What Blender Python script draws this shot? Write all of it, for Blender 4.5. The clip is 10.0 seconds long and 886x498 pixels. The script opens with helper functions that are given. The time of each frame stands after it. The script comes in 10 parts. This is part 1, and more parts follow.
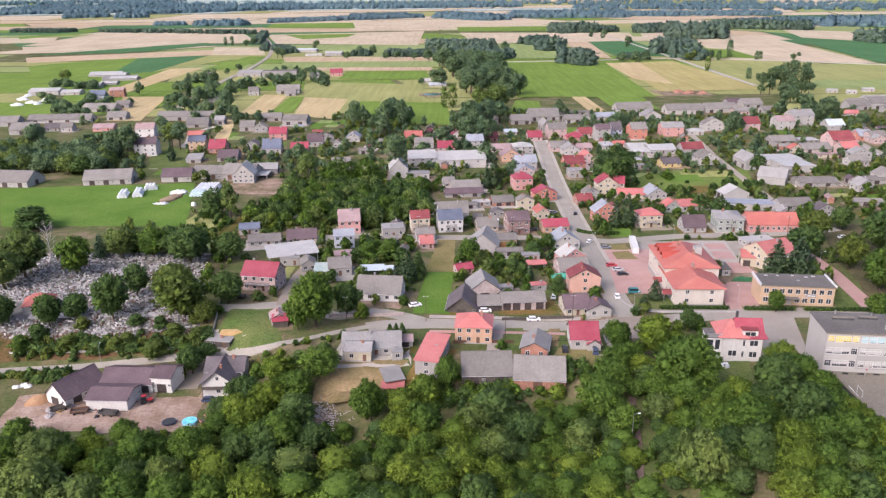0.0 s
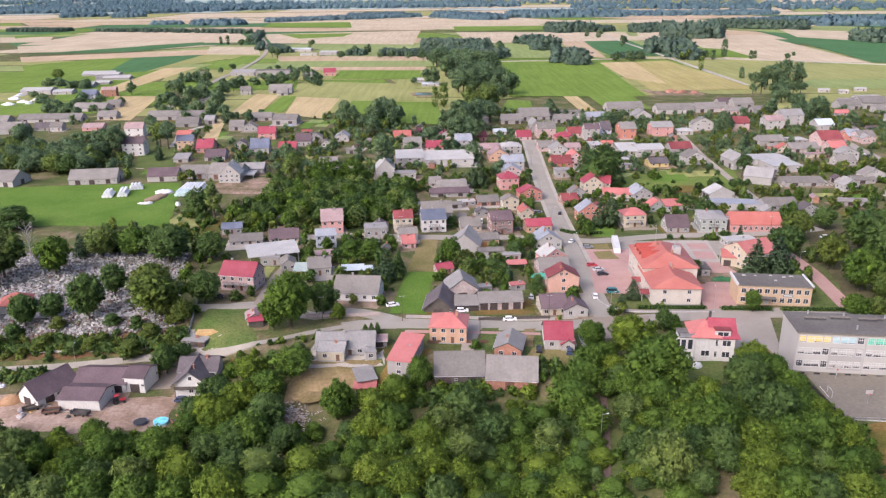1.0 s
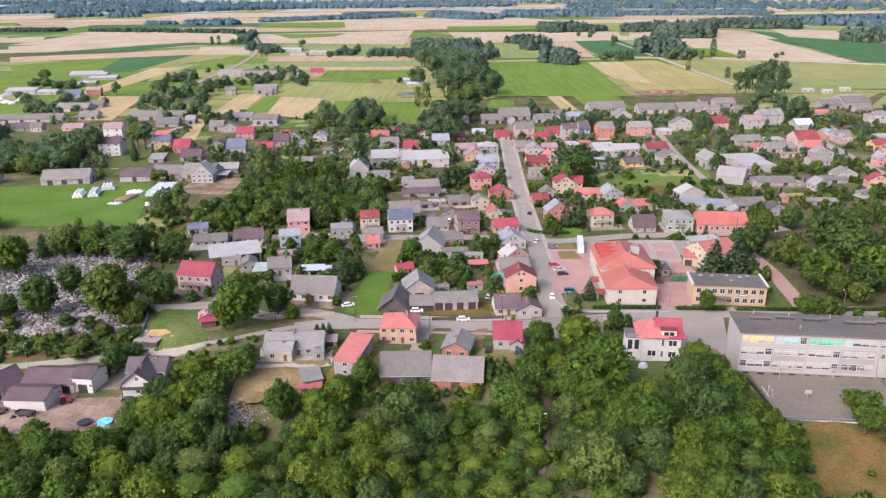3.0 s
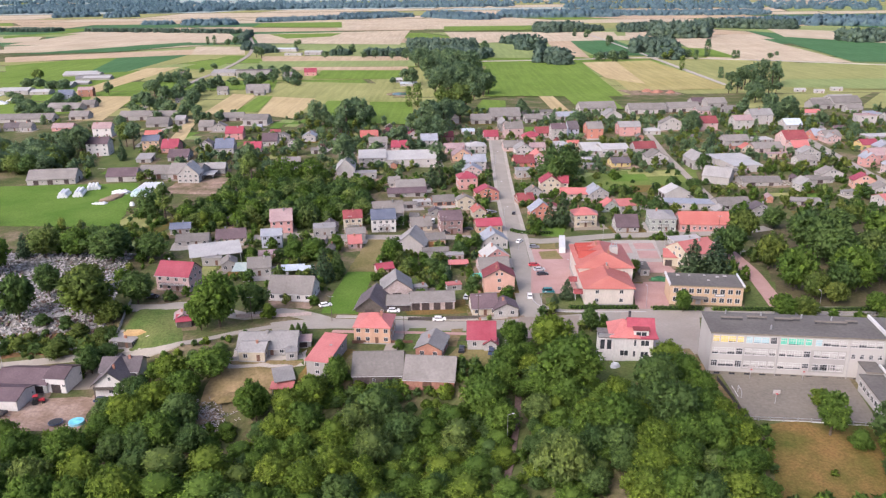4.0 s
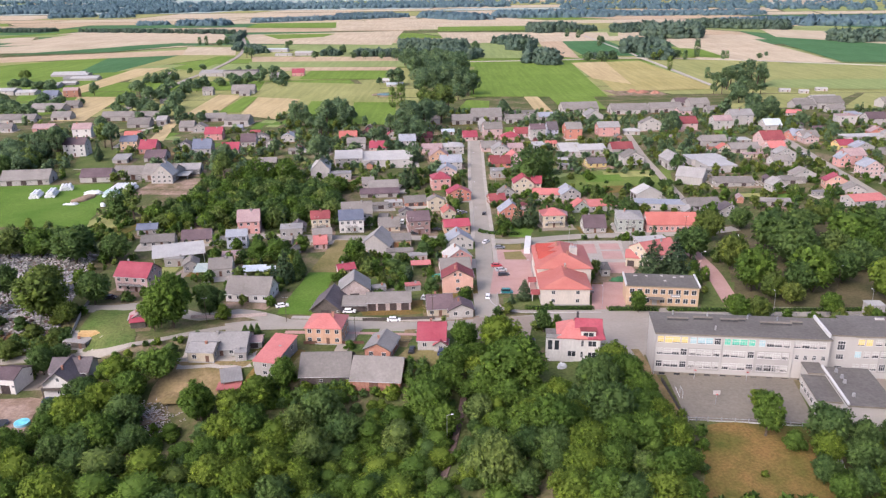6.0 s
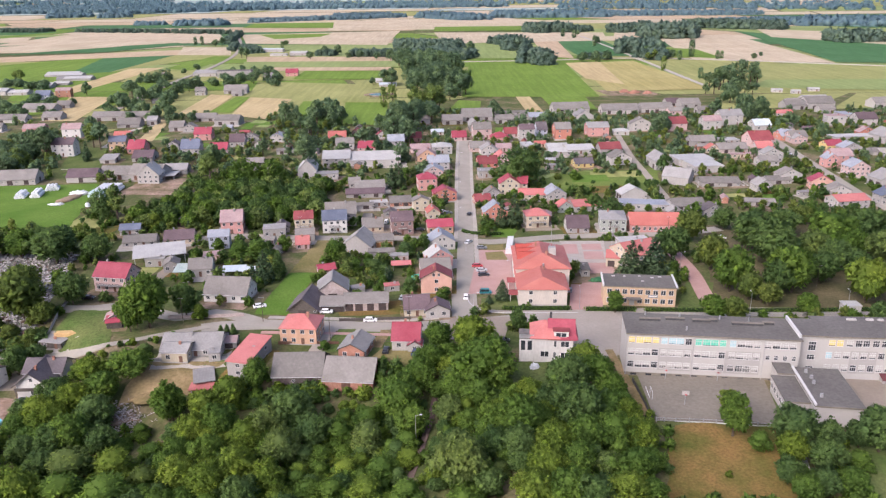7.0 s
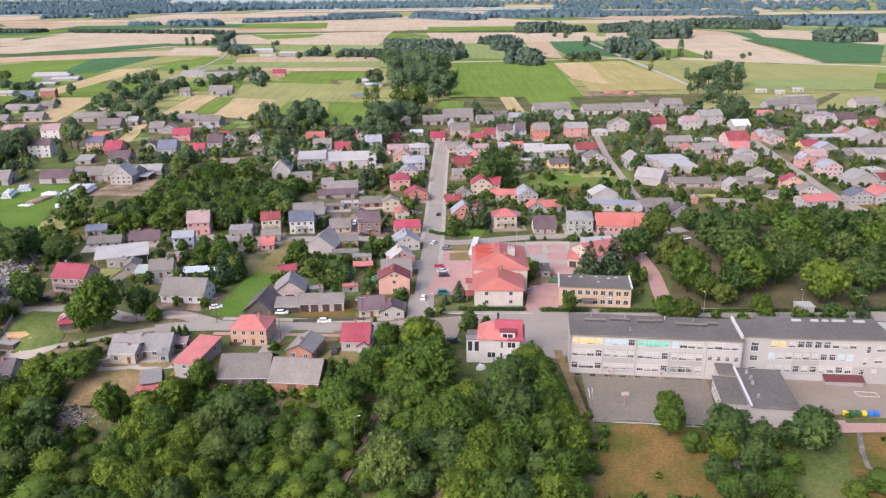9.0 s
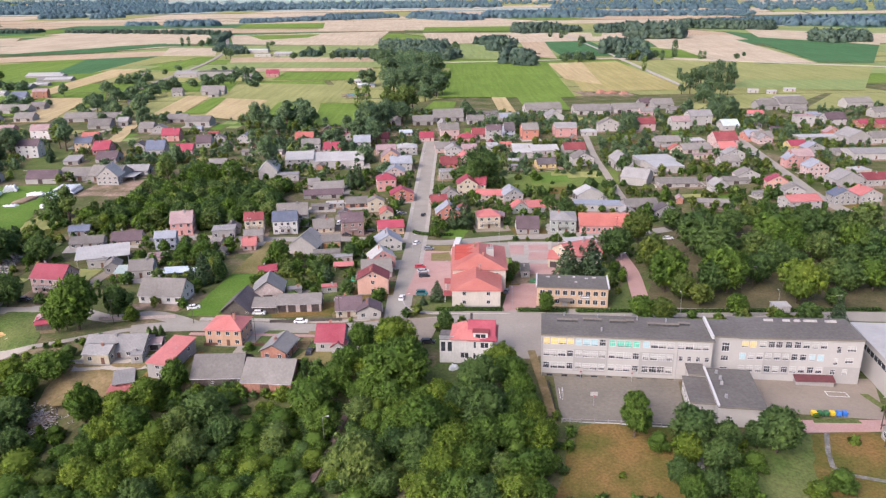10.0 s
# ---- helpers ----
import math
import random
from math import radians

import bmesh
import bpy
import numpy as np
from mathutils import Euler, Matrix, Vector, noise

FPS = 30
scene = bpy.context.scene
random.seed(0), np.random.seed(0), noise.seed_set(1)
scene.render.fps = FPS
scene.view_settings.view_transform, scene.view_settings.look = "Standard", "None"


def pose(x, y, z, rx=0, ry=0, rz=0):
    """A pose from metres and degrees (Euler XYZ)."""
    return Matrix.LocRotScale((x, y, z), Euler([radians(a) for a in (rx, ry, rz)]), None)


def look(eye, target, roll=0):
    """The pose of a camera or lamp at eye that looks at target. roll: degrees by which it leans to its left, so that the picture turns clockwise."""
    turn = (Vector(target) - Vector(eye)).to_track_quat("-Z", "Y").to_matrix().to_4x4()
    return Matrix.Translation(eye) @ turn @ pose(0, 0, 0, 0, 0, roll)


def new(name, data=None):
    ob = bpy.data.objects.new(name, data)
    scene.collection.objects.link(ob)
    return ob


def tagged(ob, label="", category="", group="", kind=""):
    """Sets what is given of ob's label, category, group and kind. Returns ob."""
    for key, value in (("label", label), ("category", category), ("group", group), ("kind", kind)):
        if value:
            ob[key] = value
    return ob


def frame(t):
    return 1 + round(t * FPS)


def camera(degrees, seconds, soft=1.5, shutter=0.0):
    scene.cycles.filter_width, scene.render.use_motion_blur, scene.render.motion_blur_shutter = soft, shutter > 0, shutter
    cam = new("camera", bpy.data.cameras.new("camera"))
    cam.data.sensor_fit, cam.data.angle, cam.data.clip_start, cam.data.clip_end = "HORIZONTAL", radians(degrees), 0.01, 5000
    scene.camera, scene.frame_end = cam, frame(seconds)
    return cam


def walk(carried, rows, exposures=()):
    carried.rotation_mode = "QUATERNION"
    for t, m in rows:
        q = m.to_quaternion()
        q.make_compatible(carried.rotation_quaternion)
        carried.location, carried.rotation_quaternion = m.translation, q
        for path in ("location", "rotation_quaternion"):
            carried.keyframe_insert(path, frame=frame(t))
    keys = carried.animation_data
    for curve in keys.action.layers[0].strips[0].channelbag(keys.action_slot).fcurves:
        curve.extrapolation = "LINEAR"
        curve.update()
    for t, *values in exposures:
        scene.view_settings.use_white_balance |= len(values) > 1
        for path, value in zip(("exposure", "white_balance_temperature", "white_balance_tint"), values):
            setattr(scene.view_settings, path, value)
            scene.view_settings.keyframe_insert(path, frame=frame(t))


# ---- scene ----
cam = camera(60.7, 10.0, soft=1.3)
METRES, EYE, TILT, LEAN, TURN = 74.0, 100.0, -19.0, 0.6, 0.0
ROWS = [
    (0.0, 0.0, 0.0, 0.0, -0.0, 0.0, 0.0),
    (0.5, 0.0486, 0.0018, 0.0008, -0.01, -0.02, -0.0),
    (1.0, 0.1011, 0.0028, 0.0017, -0.03, -0.04, -0.01),
    (1.5, 0.1496, 0.0036, 0.0021, -0.04, -0.06, 0.01),
    (2.0, 0.202, 0.0036, 0.0024, -0.04, -0.06, 0.02),
    (2.5, 0.2502, 0.0036, 0.0024, -0.06, -0.05, 0.02),
    (4.0, 0.404, 0.003, 0.0024, -0.08, -0.05, 0.04),
    (4.5, 0.4522, 0.0029, 0.0021, -0.07, -0.06, 0.06),
    (5.0, 0.5041, 0.0026, 0.0023, -0.08, -0.04, 0.07),
    (5.5, 0.5514, 0.0018, 0.0033, -0.08, -0.03, 0.07),
    (7.0, 0.7018, 0.0011, 0.0052, -0.1, -0.03, 0.06),
    (7.5, 0.7493, 0.0007, 0.0061, -0.1, -0.04, 0.09),
    (8.0, 0.8006, -0.0, 0.0071, -0.11, -0.03, 0.08),
    (8.5, 0.8481, -0.0006, 0.0078, -0.12, -0.02, 0.1),
    (9.0, 0.8997, -0.0012, 0.0082, -0.14, -0.02, 0.1),
    (9.5, 0.9477, -0.002, 0.0085, -0.15, -0.01, 0.11),
    (10.0, 0.9998, -0.0029, 0.0087, -0.17, -0.01, 0.14),
]
walk(cam, [(t, pose(0, 0, EYE, TILT, LEAN, TURN) @ pose(METRES * x, METRES * y, METRES * z, 90 + pitch, roll, yaw)) for t, x, y, z, yaw, pitch, roll in ROWS],
     exposures=[(0.0, 0.84, 5900, 19), (10.0, 0.84, 5900, 19)])

# ---- daylight under thin cloud ----
SUN_HIGH, SUN_ROUND = 38.0, 222.0
world = bpy.data.worlds.new("sky")
scene.world = world
world.use_nodes = True
sky = world.node_tree.nodes.new("ShaderNodeTexSky")
sky.sky_type, sky.sun_disc = "NISHITA", False
sky.sun_elevation, sky.sun_rotation = radians(SUN_HIGH), radians(SUN_ROUND)
sky.dust_density, sky.air_density, sky.ozone_density = 6.0, 0.8, 0.6
back = world.node_tree.nodes["Background"]
back.inputs["Strength"].default_value = 0.15
world.node_tree.links.new(sky.outputs["Color"], back.inputs["Color"])
sun = new("sun", bpy.data.lights.new("sun", "SUN"))
sun.data.energy, sun.data.angle, sun.data.color = 0.72, radians(40), (1.0, 0.95, 0.88)
sun_way = Vector((math.sin(radians(SUN_ROUND)) * math.cos(radians(SUN_HIGH)), math.cos(radians(SUN_ROUND)) * math.cos(radians(SUN_HIGH)), math.sin(radians(SUN_HIGH))))
sun.matrix_world = look(sun_way * 500, (0, 0, 0))

# ---- materials ----
def graph(name):
    m = bpy.data.materials.new(name)
    m.use_nodes = True
    n = m.node_tree.nodes
    return m, n, m.node_tree.links, n["Principled BSDF"]


def noise_at(n, l, scale, detail=4.0, stretch=None, rough=0.6):
    geo = n.new("ShaderNodeNewGeometry")
    tex = n.new("ShaderNodeTexNoise")
    tex.inputs["Scale"].default_value, tex.inputs["Detail"].default_value, tex.inputs["Roughness"].default_value = scale, detail, rough
    src = geo.outputs["Position"]
    if stretch:
        mp = n.new("ShaderNodeMapping")
        mp.inputs["Scale"].default_value = stretch[:3]
        if len(stretch) > 3:
            mp.inputs["Rotation"].default_value = (0, 0, radians(stretch[3]))
        l.new(src, mp.inputs["Vector"])
        src = mp.outputs["Vector"]
    l.new(src, tex.inputs["Vector"])
    return tex.outputs["Fac"]


def ramp(n, l, fac, stops):
    r = n.new("ShaderNodeValToRGB")
    r.color_ramp.elements[0].position, r.color_ramp.elements[0].color = stops[0][0], (*stops[0][1], 1)
    r.color_ramp.elements[1].position, r.color_ramp.elements[1].color = stops[-1][0], (*stops[-1][1], 1)
    for p, c in stops[1:-1]:
        e = r.color_ramp.elements.new(p)
        e.color = (*c, 1)
    l.new(fac, r.inputs["Fac"])
    return r.outputs["Color"]


def blend(n, l, kind, fac, a, b):
    m = n.new("ShaderNodeMix")
    m.data_type, m.blend_type = "RGBA", kind
    for sock, v in ((m.inputs["Factor"], fac), (m.inputs["A"], a), (m.inputs["B"], b)):
        if isinstance(v, (int, float)):
            sock.default_value = v
        elif isinstance(v, tuple):
            sock.default_value = (*v, 1)
        else:
            l.new(v, sock)
    return m.outputs["Result"]


def relief(n, l, p, fac, strength, distance):
    b = n.new("ShaderNodeBump")
    b.inputs["Strength"].default_value, b.inputs["Distance"].default_value = strength, distance
    l.new(fac, b.inputs["Height"])
    l.new(b.outputs["Normal"], p.inputs["Normal"])


def surf(name, a, b, scale=0.3, fine=4.0, rough=0.85, bump=0.3, depth=0.03, metal=0.0, dirt=0.25, ribs=0.0, vary=0.0, stretch=None, spec=0.3):
    """A worn surface: two colours in large patches, fine grain over them; ribs: corrugation every so many metres."""
    m, n, l, p = graph(name)
    col = ramp(n, l, noise_at(n, l, scale, stretch=stretch), [(0.32, a), (0.68, b)])
    grain = noise_at(n, l, fine, 5.0, stretch)
    dark = ramp(n, l, grain, [(0.3, (1 - dirt,) * 3), (0.7, (1 + dirt * 0.4,) * 3)])
    col = blend(n, l, "MULTIPLY", 1.0, col, dark)
    high = grain
    if ribs:
        tc, wv = n.new("ShaderNodeTexCoord"), n.new("ShaderNodeTexWave")
        wv.wave_type, wv.bands_direction = "BANDS", "X"
        wv.inputs["Scale"].default_value, wv.inputs["Distortion"].default_value = 0.314 / ribs, 0.0
        l.new(tc.outputs["Object"], wv.inputs["Vector"])
        groove = ramp(n, l, wv.outputs["Fac"], [(0.0, (0.86,) * 3), (0.5, (1.0,) * 3)])
        col = blend(n, l, "MULTIPLY", 1.0, col, groove)
        high = wv.outputs["Fac"]
    if vary:
        oi = n.new("ShaderNodeObjectInfo")
        sh = ramp(n, l, oi.outputs["Random"], [(0.0, (1 - vary,) * 3), (1.0, (1 + vary * 0.5,) * 3)])
        col = blend(n, l, "MULTIPLY", 1.0, col, sh)
    l.new(col, p.inputs["Base Color"])
    p.inputs["Roughness"].default_value, p.inputs["Metallic"].default_value = rough, metal
    p.inputs["Specular IOR Level"].default_value = spec
    if bump:
        relief(n, l, p, high, bump, depth)
    return m


def leafy(name, a, b, tint=0.35, glow=0.3):
    """Leaves: hue differs from tree to tree and from clump to clump; light passes partly through."""
    m, n, l, p = graph(name)
    oi, ge = n.new("ShaderNodeObjectInfo"), n.new("ShaderNodeNewGeometry")
    tree_col = ramp(n, l, oi.outputs["Random"], [(0.0, a), (0.5, tuple((p1 + p2) / 2 for p1, p2 in zip(a, b))), (1.0, b)])
    clump = ramp(n, l, ge.outputs["Random Per Island"], [(0.0, (1 - tint * 0.75,) * 3), (0.75, (1.0,) * 3), (1.0, (1 + tint, 1 + tint * 0.9, 1.0))])
    col = blend(n, l, "MULTIPLY", 1.0, tree_col, clump)
    col = blend(n, l, "MULTIPLY", 1.0, col, ramp(n, l, noise_at(n, l, 0.10, 3.0), [(0.32, (0.82, 0.87, 0.92)), (0.68, (1.20, 1.13, 0.95))]))
    l.new(col, p.inputs["Base Color"])
    p.inputs["Roughness"].default_value, p.inputs["Specular IOR Level"].default_value = 0.75, 0.12
    tr, mix = n.new("ShaderNodeBsdfTranslucent"), n.new("ShaderNodeMixShader")
    l.new(col, tr.inputs["Color"])
    mix.inputs["Fac"].default_value = glow
    l.new(p.outputs["BSDF"], mix.inputs[1])
    l.new(tr.outputs["BSDF"], mix.inputs[2])
    l.new(mix.outputs["Shader"], n["Material Output"].inputs["Surface"])
    return m


def glassy(name, col, rough=0.12):
    m, n, l, p = graph(name)
    c = ramp(n, l, noise_at(n, l, 0.8), [(0.3, col), (0.7, tuple(v * 1.8 for v in col))])
    l.new(c, p.inputs["Base Color"])
    p.inputs["Roughness"].default_value, p.inputs["Specular IOR Level"].default_value = rough, 0.4
    return m


def crops(name, a, b, rows=3.0, angle=0.0, patch=0.012):
    """A field: drifts of two tones and drilled rows along one direction."""
    m, n, l, p = graph(name)
    col = ramp(n, l, noise_at(n, l, patch, 5.0), [(0.3, a), (0.7, b)])
    row = noise_at(n, l, 1.0, 2.0, (1.0 / rows, 0.012, 1.0, angle))
    col = blend(n, l, "MULTIPLY", 1.0, col, ramp(n, l, row, [(0.35, (0.86, 0.86, 0.84)), (0.65, (1.06, 1.05, 1.04))]))
    col = blend(n, l, "MULTIPLY", 1.0, col, ramp(n, l, noise_at(n, l, 0.35, 4.0), [(0.3, (0.85,) * 3), (0.7, (1.1,) * 3)]))
    l.new(col, p.inputs["Base Color"])
    p.inputs["Roughness"].default_value, p.inputs["Specular IOR Level"].default_value = 0.95, 0.1
    return m


def land(name):
    """Rough ground between the houses: grass, dry grass and bare earth."""
    m, n, l, p = graph(name)
    col = ramp(n, l, noise_at(n, l, 0.055, 7.0, None, 0.7), [(0.28, (0.043, 0.065, 0.019)), (0.41, (0.076, 0.1, 0.03)), (0.50, (0.104, 0.114, 0.044)), (0.57, (0.147, 0.128, 0.067)), (0.70, (0.237, 0.185, 0.128))])
    col = blend(n, l, "MULTIPLY", 1.0, col, ramp(n, l, noise_at(n, l, 1.1, 5.0), [(0.3, (0.7,) * 3), (0.7, (1.2,) * 3)]))
    l.new(col, p.inputs["Base Color"])
    p.inputs["Roughness"].default_value, p.inputs["Specular IOR Level"].default_value = 0.95, 0.1
    relief(n, l, p, noise_at(n, l, 0.9, 6.0), 0.6, 0.25)
    return m


M = {
    "land": land("land"),
    "park_floor": surf("park_floor", (0.075, 0.077, 0.034), (0.15, 0.123, 0.069), 0.09, 1.3, 0.95, 0.5, 0.1, dirt=0.35, spec=0.1),
    "lawn": surf("lawn", (0.090, 0.172, 0.023), (0.134, 0.218, 0.039), 0.05, 1.6, 0.95, 0.5, 0.1, dirt=0.35, spec=0.1),
    "meadow": surf("meadow", (0.100, 0.156, 0.030), (0.158, 0.201, 0.053), 0.03, 0.9, 0.95, 0.4, 0.1, dirt=0.3, spec=0.1),
    "dry_grass": surf("dry_grass", (0.070, 0.096, 0.018), (0.222, 0.138, 0.050), 0.085, 1.6, 0.95, 0.5, 0.1, dirt=0.35, spec=0.1),
    "straw_grass": surf("straw_grass", (0.150, 0.142, 0.046), (0.262, 0.212, 0.098), 0.07, 1.4, 0.95, 0.5, 0.1, dirt=0.3, spec=0.1),
    "rough_grass": surf("rough_grass", (0.075, 0.122, 0.029), (0.149, 0.167, 0.059), 0.08, 1.3, 0.95, 0.5, 0.12, dirt=0.4, spec=0.1),
    "bank": surf("bank", (0.056, 0.059, 0.017), (0.231, 0.119, 0.068), 0.1, 1.2, 0.95, 0.6, 0.1, dirt=0.4, spec=0.1),
    "earth": surf("earth", (0.114, 0.101, 0.044), (0.37, 0.264, 0.207), 0.13, 1.1, 0.95, 0.6, 0.08, dirt=0.3, spec=0.1),
    "yard_sand": surf("yard_sand", (0.225, 0.152, 0.105), (0.440, 0.335, 0.270), 0.11, 1.1, 0.95, 0.6, 0.08, dirt=0.3, spec=0.1),
    "trampled": surf("trampled", (0.15, 0.123, 0.051), (0.299, 0.22, 0.119), 0.14, 1.2, 0.95, 0.5, 0.08, dirt=0.3, spec=0.1),
    "sand": surf("sand", (0.317, 0.185, 0.097), (0.405, 0.255, 0.15), 0.3, 2.5, 0.95, 0.5, 0.05, spec=0.1),
    "rubble": surf("rubble", (0.317, 0.282, 0.264), (0.546, 0.502, 0.475), 1.5, 5.0, 0.9, 0.5, 0.05, dirt=0.4),
    "asphalt": surf("asphalt", (0.278, 0.254, 0.216), (0.333, 0.305, 0.262), 0.12, 1.4, 0.9, 0.1, 0.01, dirt=0.09, spec=0.2),
    "yard": surf("yard", (0.244, 0.205, 0.164), (0.284, 0.240, 0.193), 0.1, 1.2, 0.9, 0.1, 0.01, dirt=0.1, spec=0.2),
    "concrete": surf("concrete", (0.352, 0.334, 0.317), (0.44, 0.422, 0.405), 0.3, 3.0, 0.9, 0.2, 0.01, dirt=0.25),
    "kerb": surf("kerb", (0.405, 0.387, 0.378), (0.493, 0.475, 0.458), 0.6, 4.0, 0.9, 0.2, 0.01),
    "red_paving": surf("red_paving", (0.385, 0.232, 0.205), (0.45, 0.290, 0.258), 0.15, 3.0, 0.9, 0.2, 0.01, dirt=0.2),
    "forecourt": surf("forecourt", (0.292, 0.257, 0.218), (0.336, 0.297, 0.255), 0.08, 1.2, 0.9, 0.1, 0.01, dirt=0.1, spec=0.2),
    "pond_water": glassy("pond_water", (0.044, 0.114, 0.084), 0.15),
    "court": surf("court", (0.180, 0.161, 0.132), (0.217, 0.194, 0.158), 0.1, 1.2, 0.9, 0.1, 0.01, dirt=0.2, spec=0.2),
    "worn_brick": surf("worn_brick", (0.132, 0.092, 0.075), (0.202, 0.141, 0.119), 0.3, 3.0, 0.9, 0.3, 0.02, dirt=0.35),
    "gravel": surf("gravel", (0.106, 0.106, 0.088), (0.246, 0.233, 0.216), 0.35, 2.2, 0.95, 0.5, 0.06, dirt=0.4),
    "grey_paving": surf("grey_paving", (0.348, 0.316, 0.276), (0.422, 0.385, 0.335), 0.2, 3.0, 0.9, 0.2, 0.01, dirt=0.2),
    "line_paint": surf("line_paint", (0.66, 0.66, 0.642), (0.748, 0.748, 0.73), 0.8, 6.0, 0.8, 0.0),
    "bark": surf("bark", (0.079, 0.062, 0.044), (0.141, 0.114, 0.088), 1.0, 6.0, 0.95, 0.6, 0.05, dirt=0.4, spec=0.1),
    "pale_bark": surf("pale_bark", (0.317, 0.299, 0.282), (0.44, 0.414, 0.387), 1.0, 6.0, 0.95, 0.4, 0.03, dirt=0.4),
    "timber": surf("timber", (0.066, 0.057, 0.051), (0.114, 0.101, 0.088), 0.4, 5.0, 0.9, 0.4, 0.02, dirt=0.4),
    "new_timber": surf("new_timber", (0.484, 0.317, 0.132), (0.581, 0.405, 0.194), 0.8, 6.0, 0.8, 0.3, 0.01),
    "steel": surf("steel", (0.37, 0.37, 0.378), (0.458, 0.458, 0.466), 1.0, 6.0, 0.5, 0.1, 0.005, metal=0.6),
    "dark_metal": surf("dark_metal", (0.044, 0.044, 0.048), (0.079, 0.079, 0.084), 1.0, 6.0, 0.6, 0.1, 0.005),
    "tyre": surf("tyre", (0.018, 0.018, 0.018), (0.031, 0.031, 0.031), 2.0, 8.0, 0.9, 0.0),
    "frame": surf("frame", (0.528, 0.528, 0.519), (0.598, 0.598, 0.59), 1.0, 6.0, 0.6, 0.0, dirt=0.1),
    "pane": glassy("pane", (0.026, 0.029, 0.034)),
    "pale_pane": surf("pale_pane", (0.34, 0.335, 0.32), (0.42, 0.41, 0.39), 0.8, 5.0, 0.6, 0.0, dirt=0.15),
    "car_glass": glassy("car_glass", (0.018, 0.019, 0.023), 0.08),
    "door": surf("door", (0.114, 0.062, 0.044), (0.176, 0.097, 0.07), 1.0, 6.0, 0.7, 0.1, 0.005),
    "maroon_board": surf("maroon_board", (0.097, 0.031, 0.035), (0.132, 0.048, 0.051), 0.5, 4.0, 0.7, 0.2, 0.01, dirt=0.15),
    "dark_door": surf("dark_door", (0.044, 0.035, 0.035), (0.088, 0.066, 0.062), 1.0, 6.0, 0.8, 0.2, 0.01),
    "orange_door": surf("orange_door", (0.37, 0.176, 0.07), (0.458, 0.246, 0.114), 1.0, 6.0, 0.8, 0.2, 0.01),
    "brick": surf("brick", (0.317, 0.15, 0.106), (0.414, 0.22, 0.158), 1.2, 7.0, 0.9, 0.3, 0.01, dirt=0.3),
    "stone": surf("stone", (0.352, 0.29, 0.273), (0.484, 0.414, 0.387), 0.9, 4.0, 0.9, 0.4, 0.02, dirt=0.35),
    "film": surf("film", (0.616, 0.634, 0.651), (0.739, 0.748, 0.757), 0.5, 2.0, 0.45, 0.5, 0.1, dirt=0.2),
    "teal_film": surf("teal_film", (0.44, 0.598, 0.616), (0.616, 0.704, 0.704), 0.6, 2.0, 0.5, 0.5, 0.1, dirt=0.2),
    "water": glassy("water", (0.141, 0.44, 0.528), 0.06),
    "pool_rim": surf("pool_rim", (0.22, 0.484, 0.581), (0.308, 0.572, 0.651), 1.0, 6.0, 0.5, 0.0),
    "net": surf("net", (0.031, 0.035, 0.04), (0.053, 0.057, 0.062), 1.0, 6.0, 0.8, 0.0),
    "flat_roof": surf("flat_roof", (0.113, 0.104, 0.094), (0.150, 0.139, 0.128), 0.10, 1.2, 0.85, 0.15, 0.02, dirt=0.24),
    "granite": surf("granite", (0.156, 0.149, 0.140), (0.460, 0.442, 0.419), 1.3, 9.0, 0.4, 0.1, 0.01, dirt=0.3, vary=0.3),
    "hedge_core": surf("hedge_core", (0.018, 0.035, 0.011), (0.035, 0.062, 0.018), 1.0, 6.0, 0.95, 0.5, 0.1, spec=0.1),
    "yellow": surf("yellow", (0.598, 0.405, 0.026), (0.686, 0.493, 0.053), 1.0, 6.0, 0.5, 0.0, dirt=0.15),
    "blue": surf("blue", (0.035, 0.141, 0.458), (0.062, 0.194, 0.546), 1.0, 6.0, 0.5, 0.0, dirt=0.15),
    "green": surf("green", (0.026, 0.106, 0.044), (0.044, 0.15, 0.062), 1.0, 6.0, 0.5, 0.0, dirt=0.15),
    "blind_yellow": surf("blind_yellow", (0.634, 0.458, 0.123), (0.704, 0.546, 0.211), 1.0, 6.0, 0.7, 0.0, dirt=0.1),
    "blind_blue": surf("blind_blue", (0.282, 0.44, 0.484), (0.37, 0.528, 0.563), 1.0, 6.0, 0.7, 0.0, dirt=0.1),
    "blind_green": surf("blind_green", (0.07, 0.44, 0.299), (0.158, 0.528, 0.387), 1.0, 6.0, 0.7, 0.0, dirt=0.1),
    # Farthest woods: the blue of distance haze is put into the leaf colour.
    "haze_blue_wood": leafy("haze_blue_wood", (0.128, 0.210, 0.262), (0.155, 0.240, 0.290), 0.1, 0.4),
    # Tree belts between fields: a milder haze tint mixed into the green.
    "haze_green_wood": leafy("haze_green_wood", (0.112, 0.172, 0.140), (0.140, 0.204, 0.165), 0.2, 0.4),
    "leaf": leafy("leaf", (0.110, 0.194, 0.039), (0.161, 0.261, 0.052), 0.4, 0.50),
    "leaf_yellow": leafy("leaf_yellow", (0.168, 0.250, 0.039), (0.217, 0.302, 0.051), 0.4, 0.50),
    "leaf_dark": leafy("leaf_dark", (0.102, 0.177, 0.057), (0.139, 0.222, 0.074), 0.36, 0.50),
    "leaf_grey": leafy("leaf_grey", (0.159, 0.228, 0.070), (0.203, 0.281, 0.088), 0.36, 0.50),
    # Leaf colour made paler and bluer, standing for haze over distant trees.
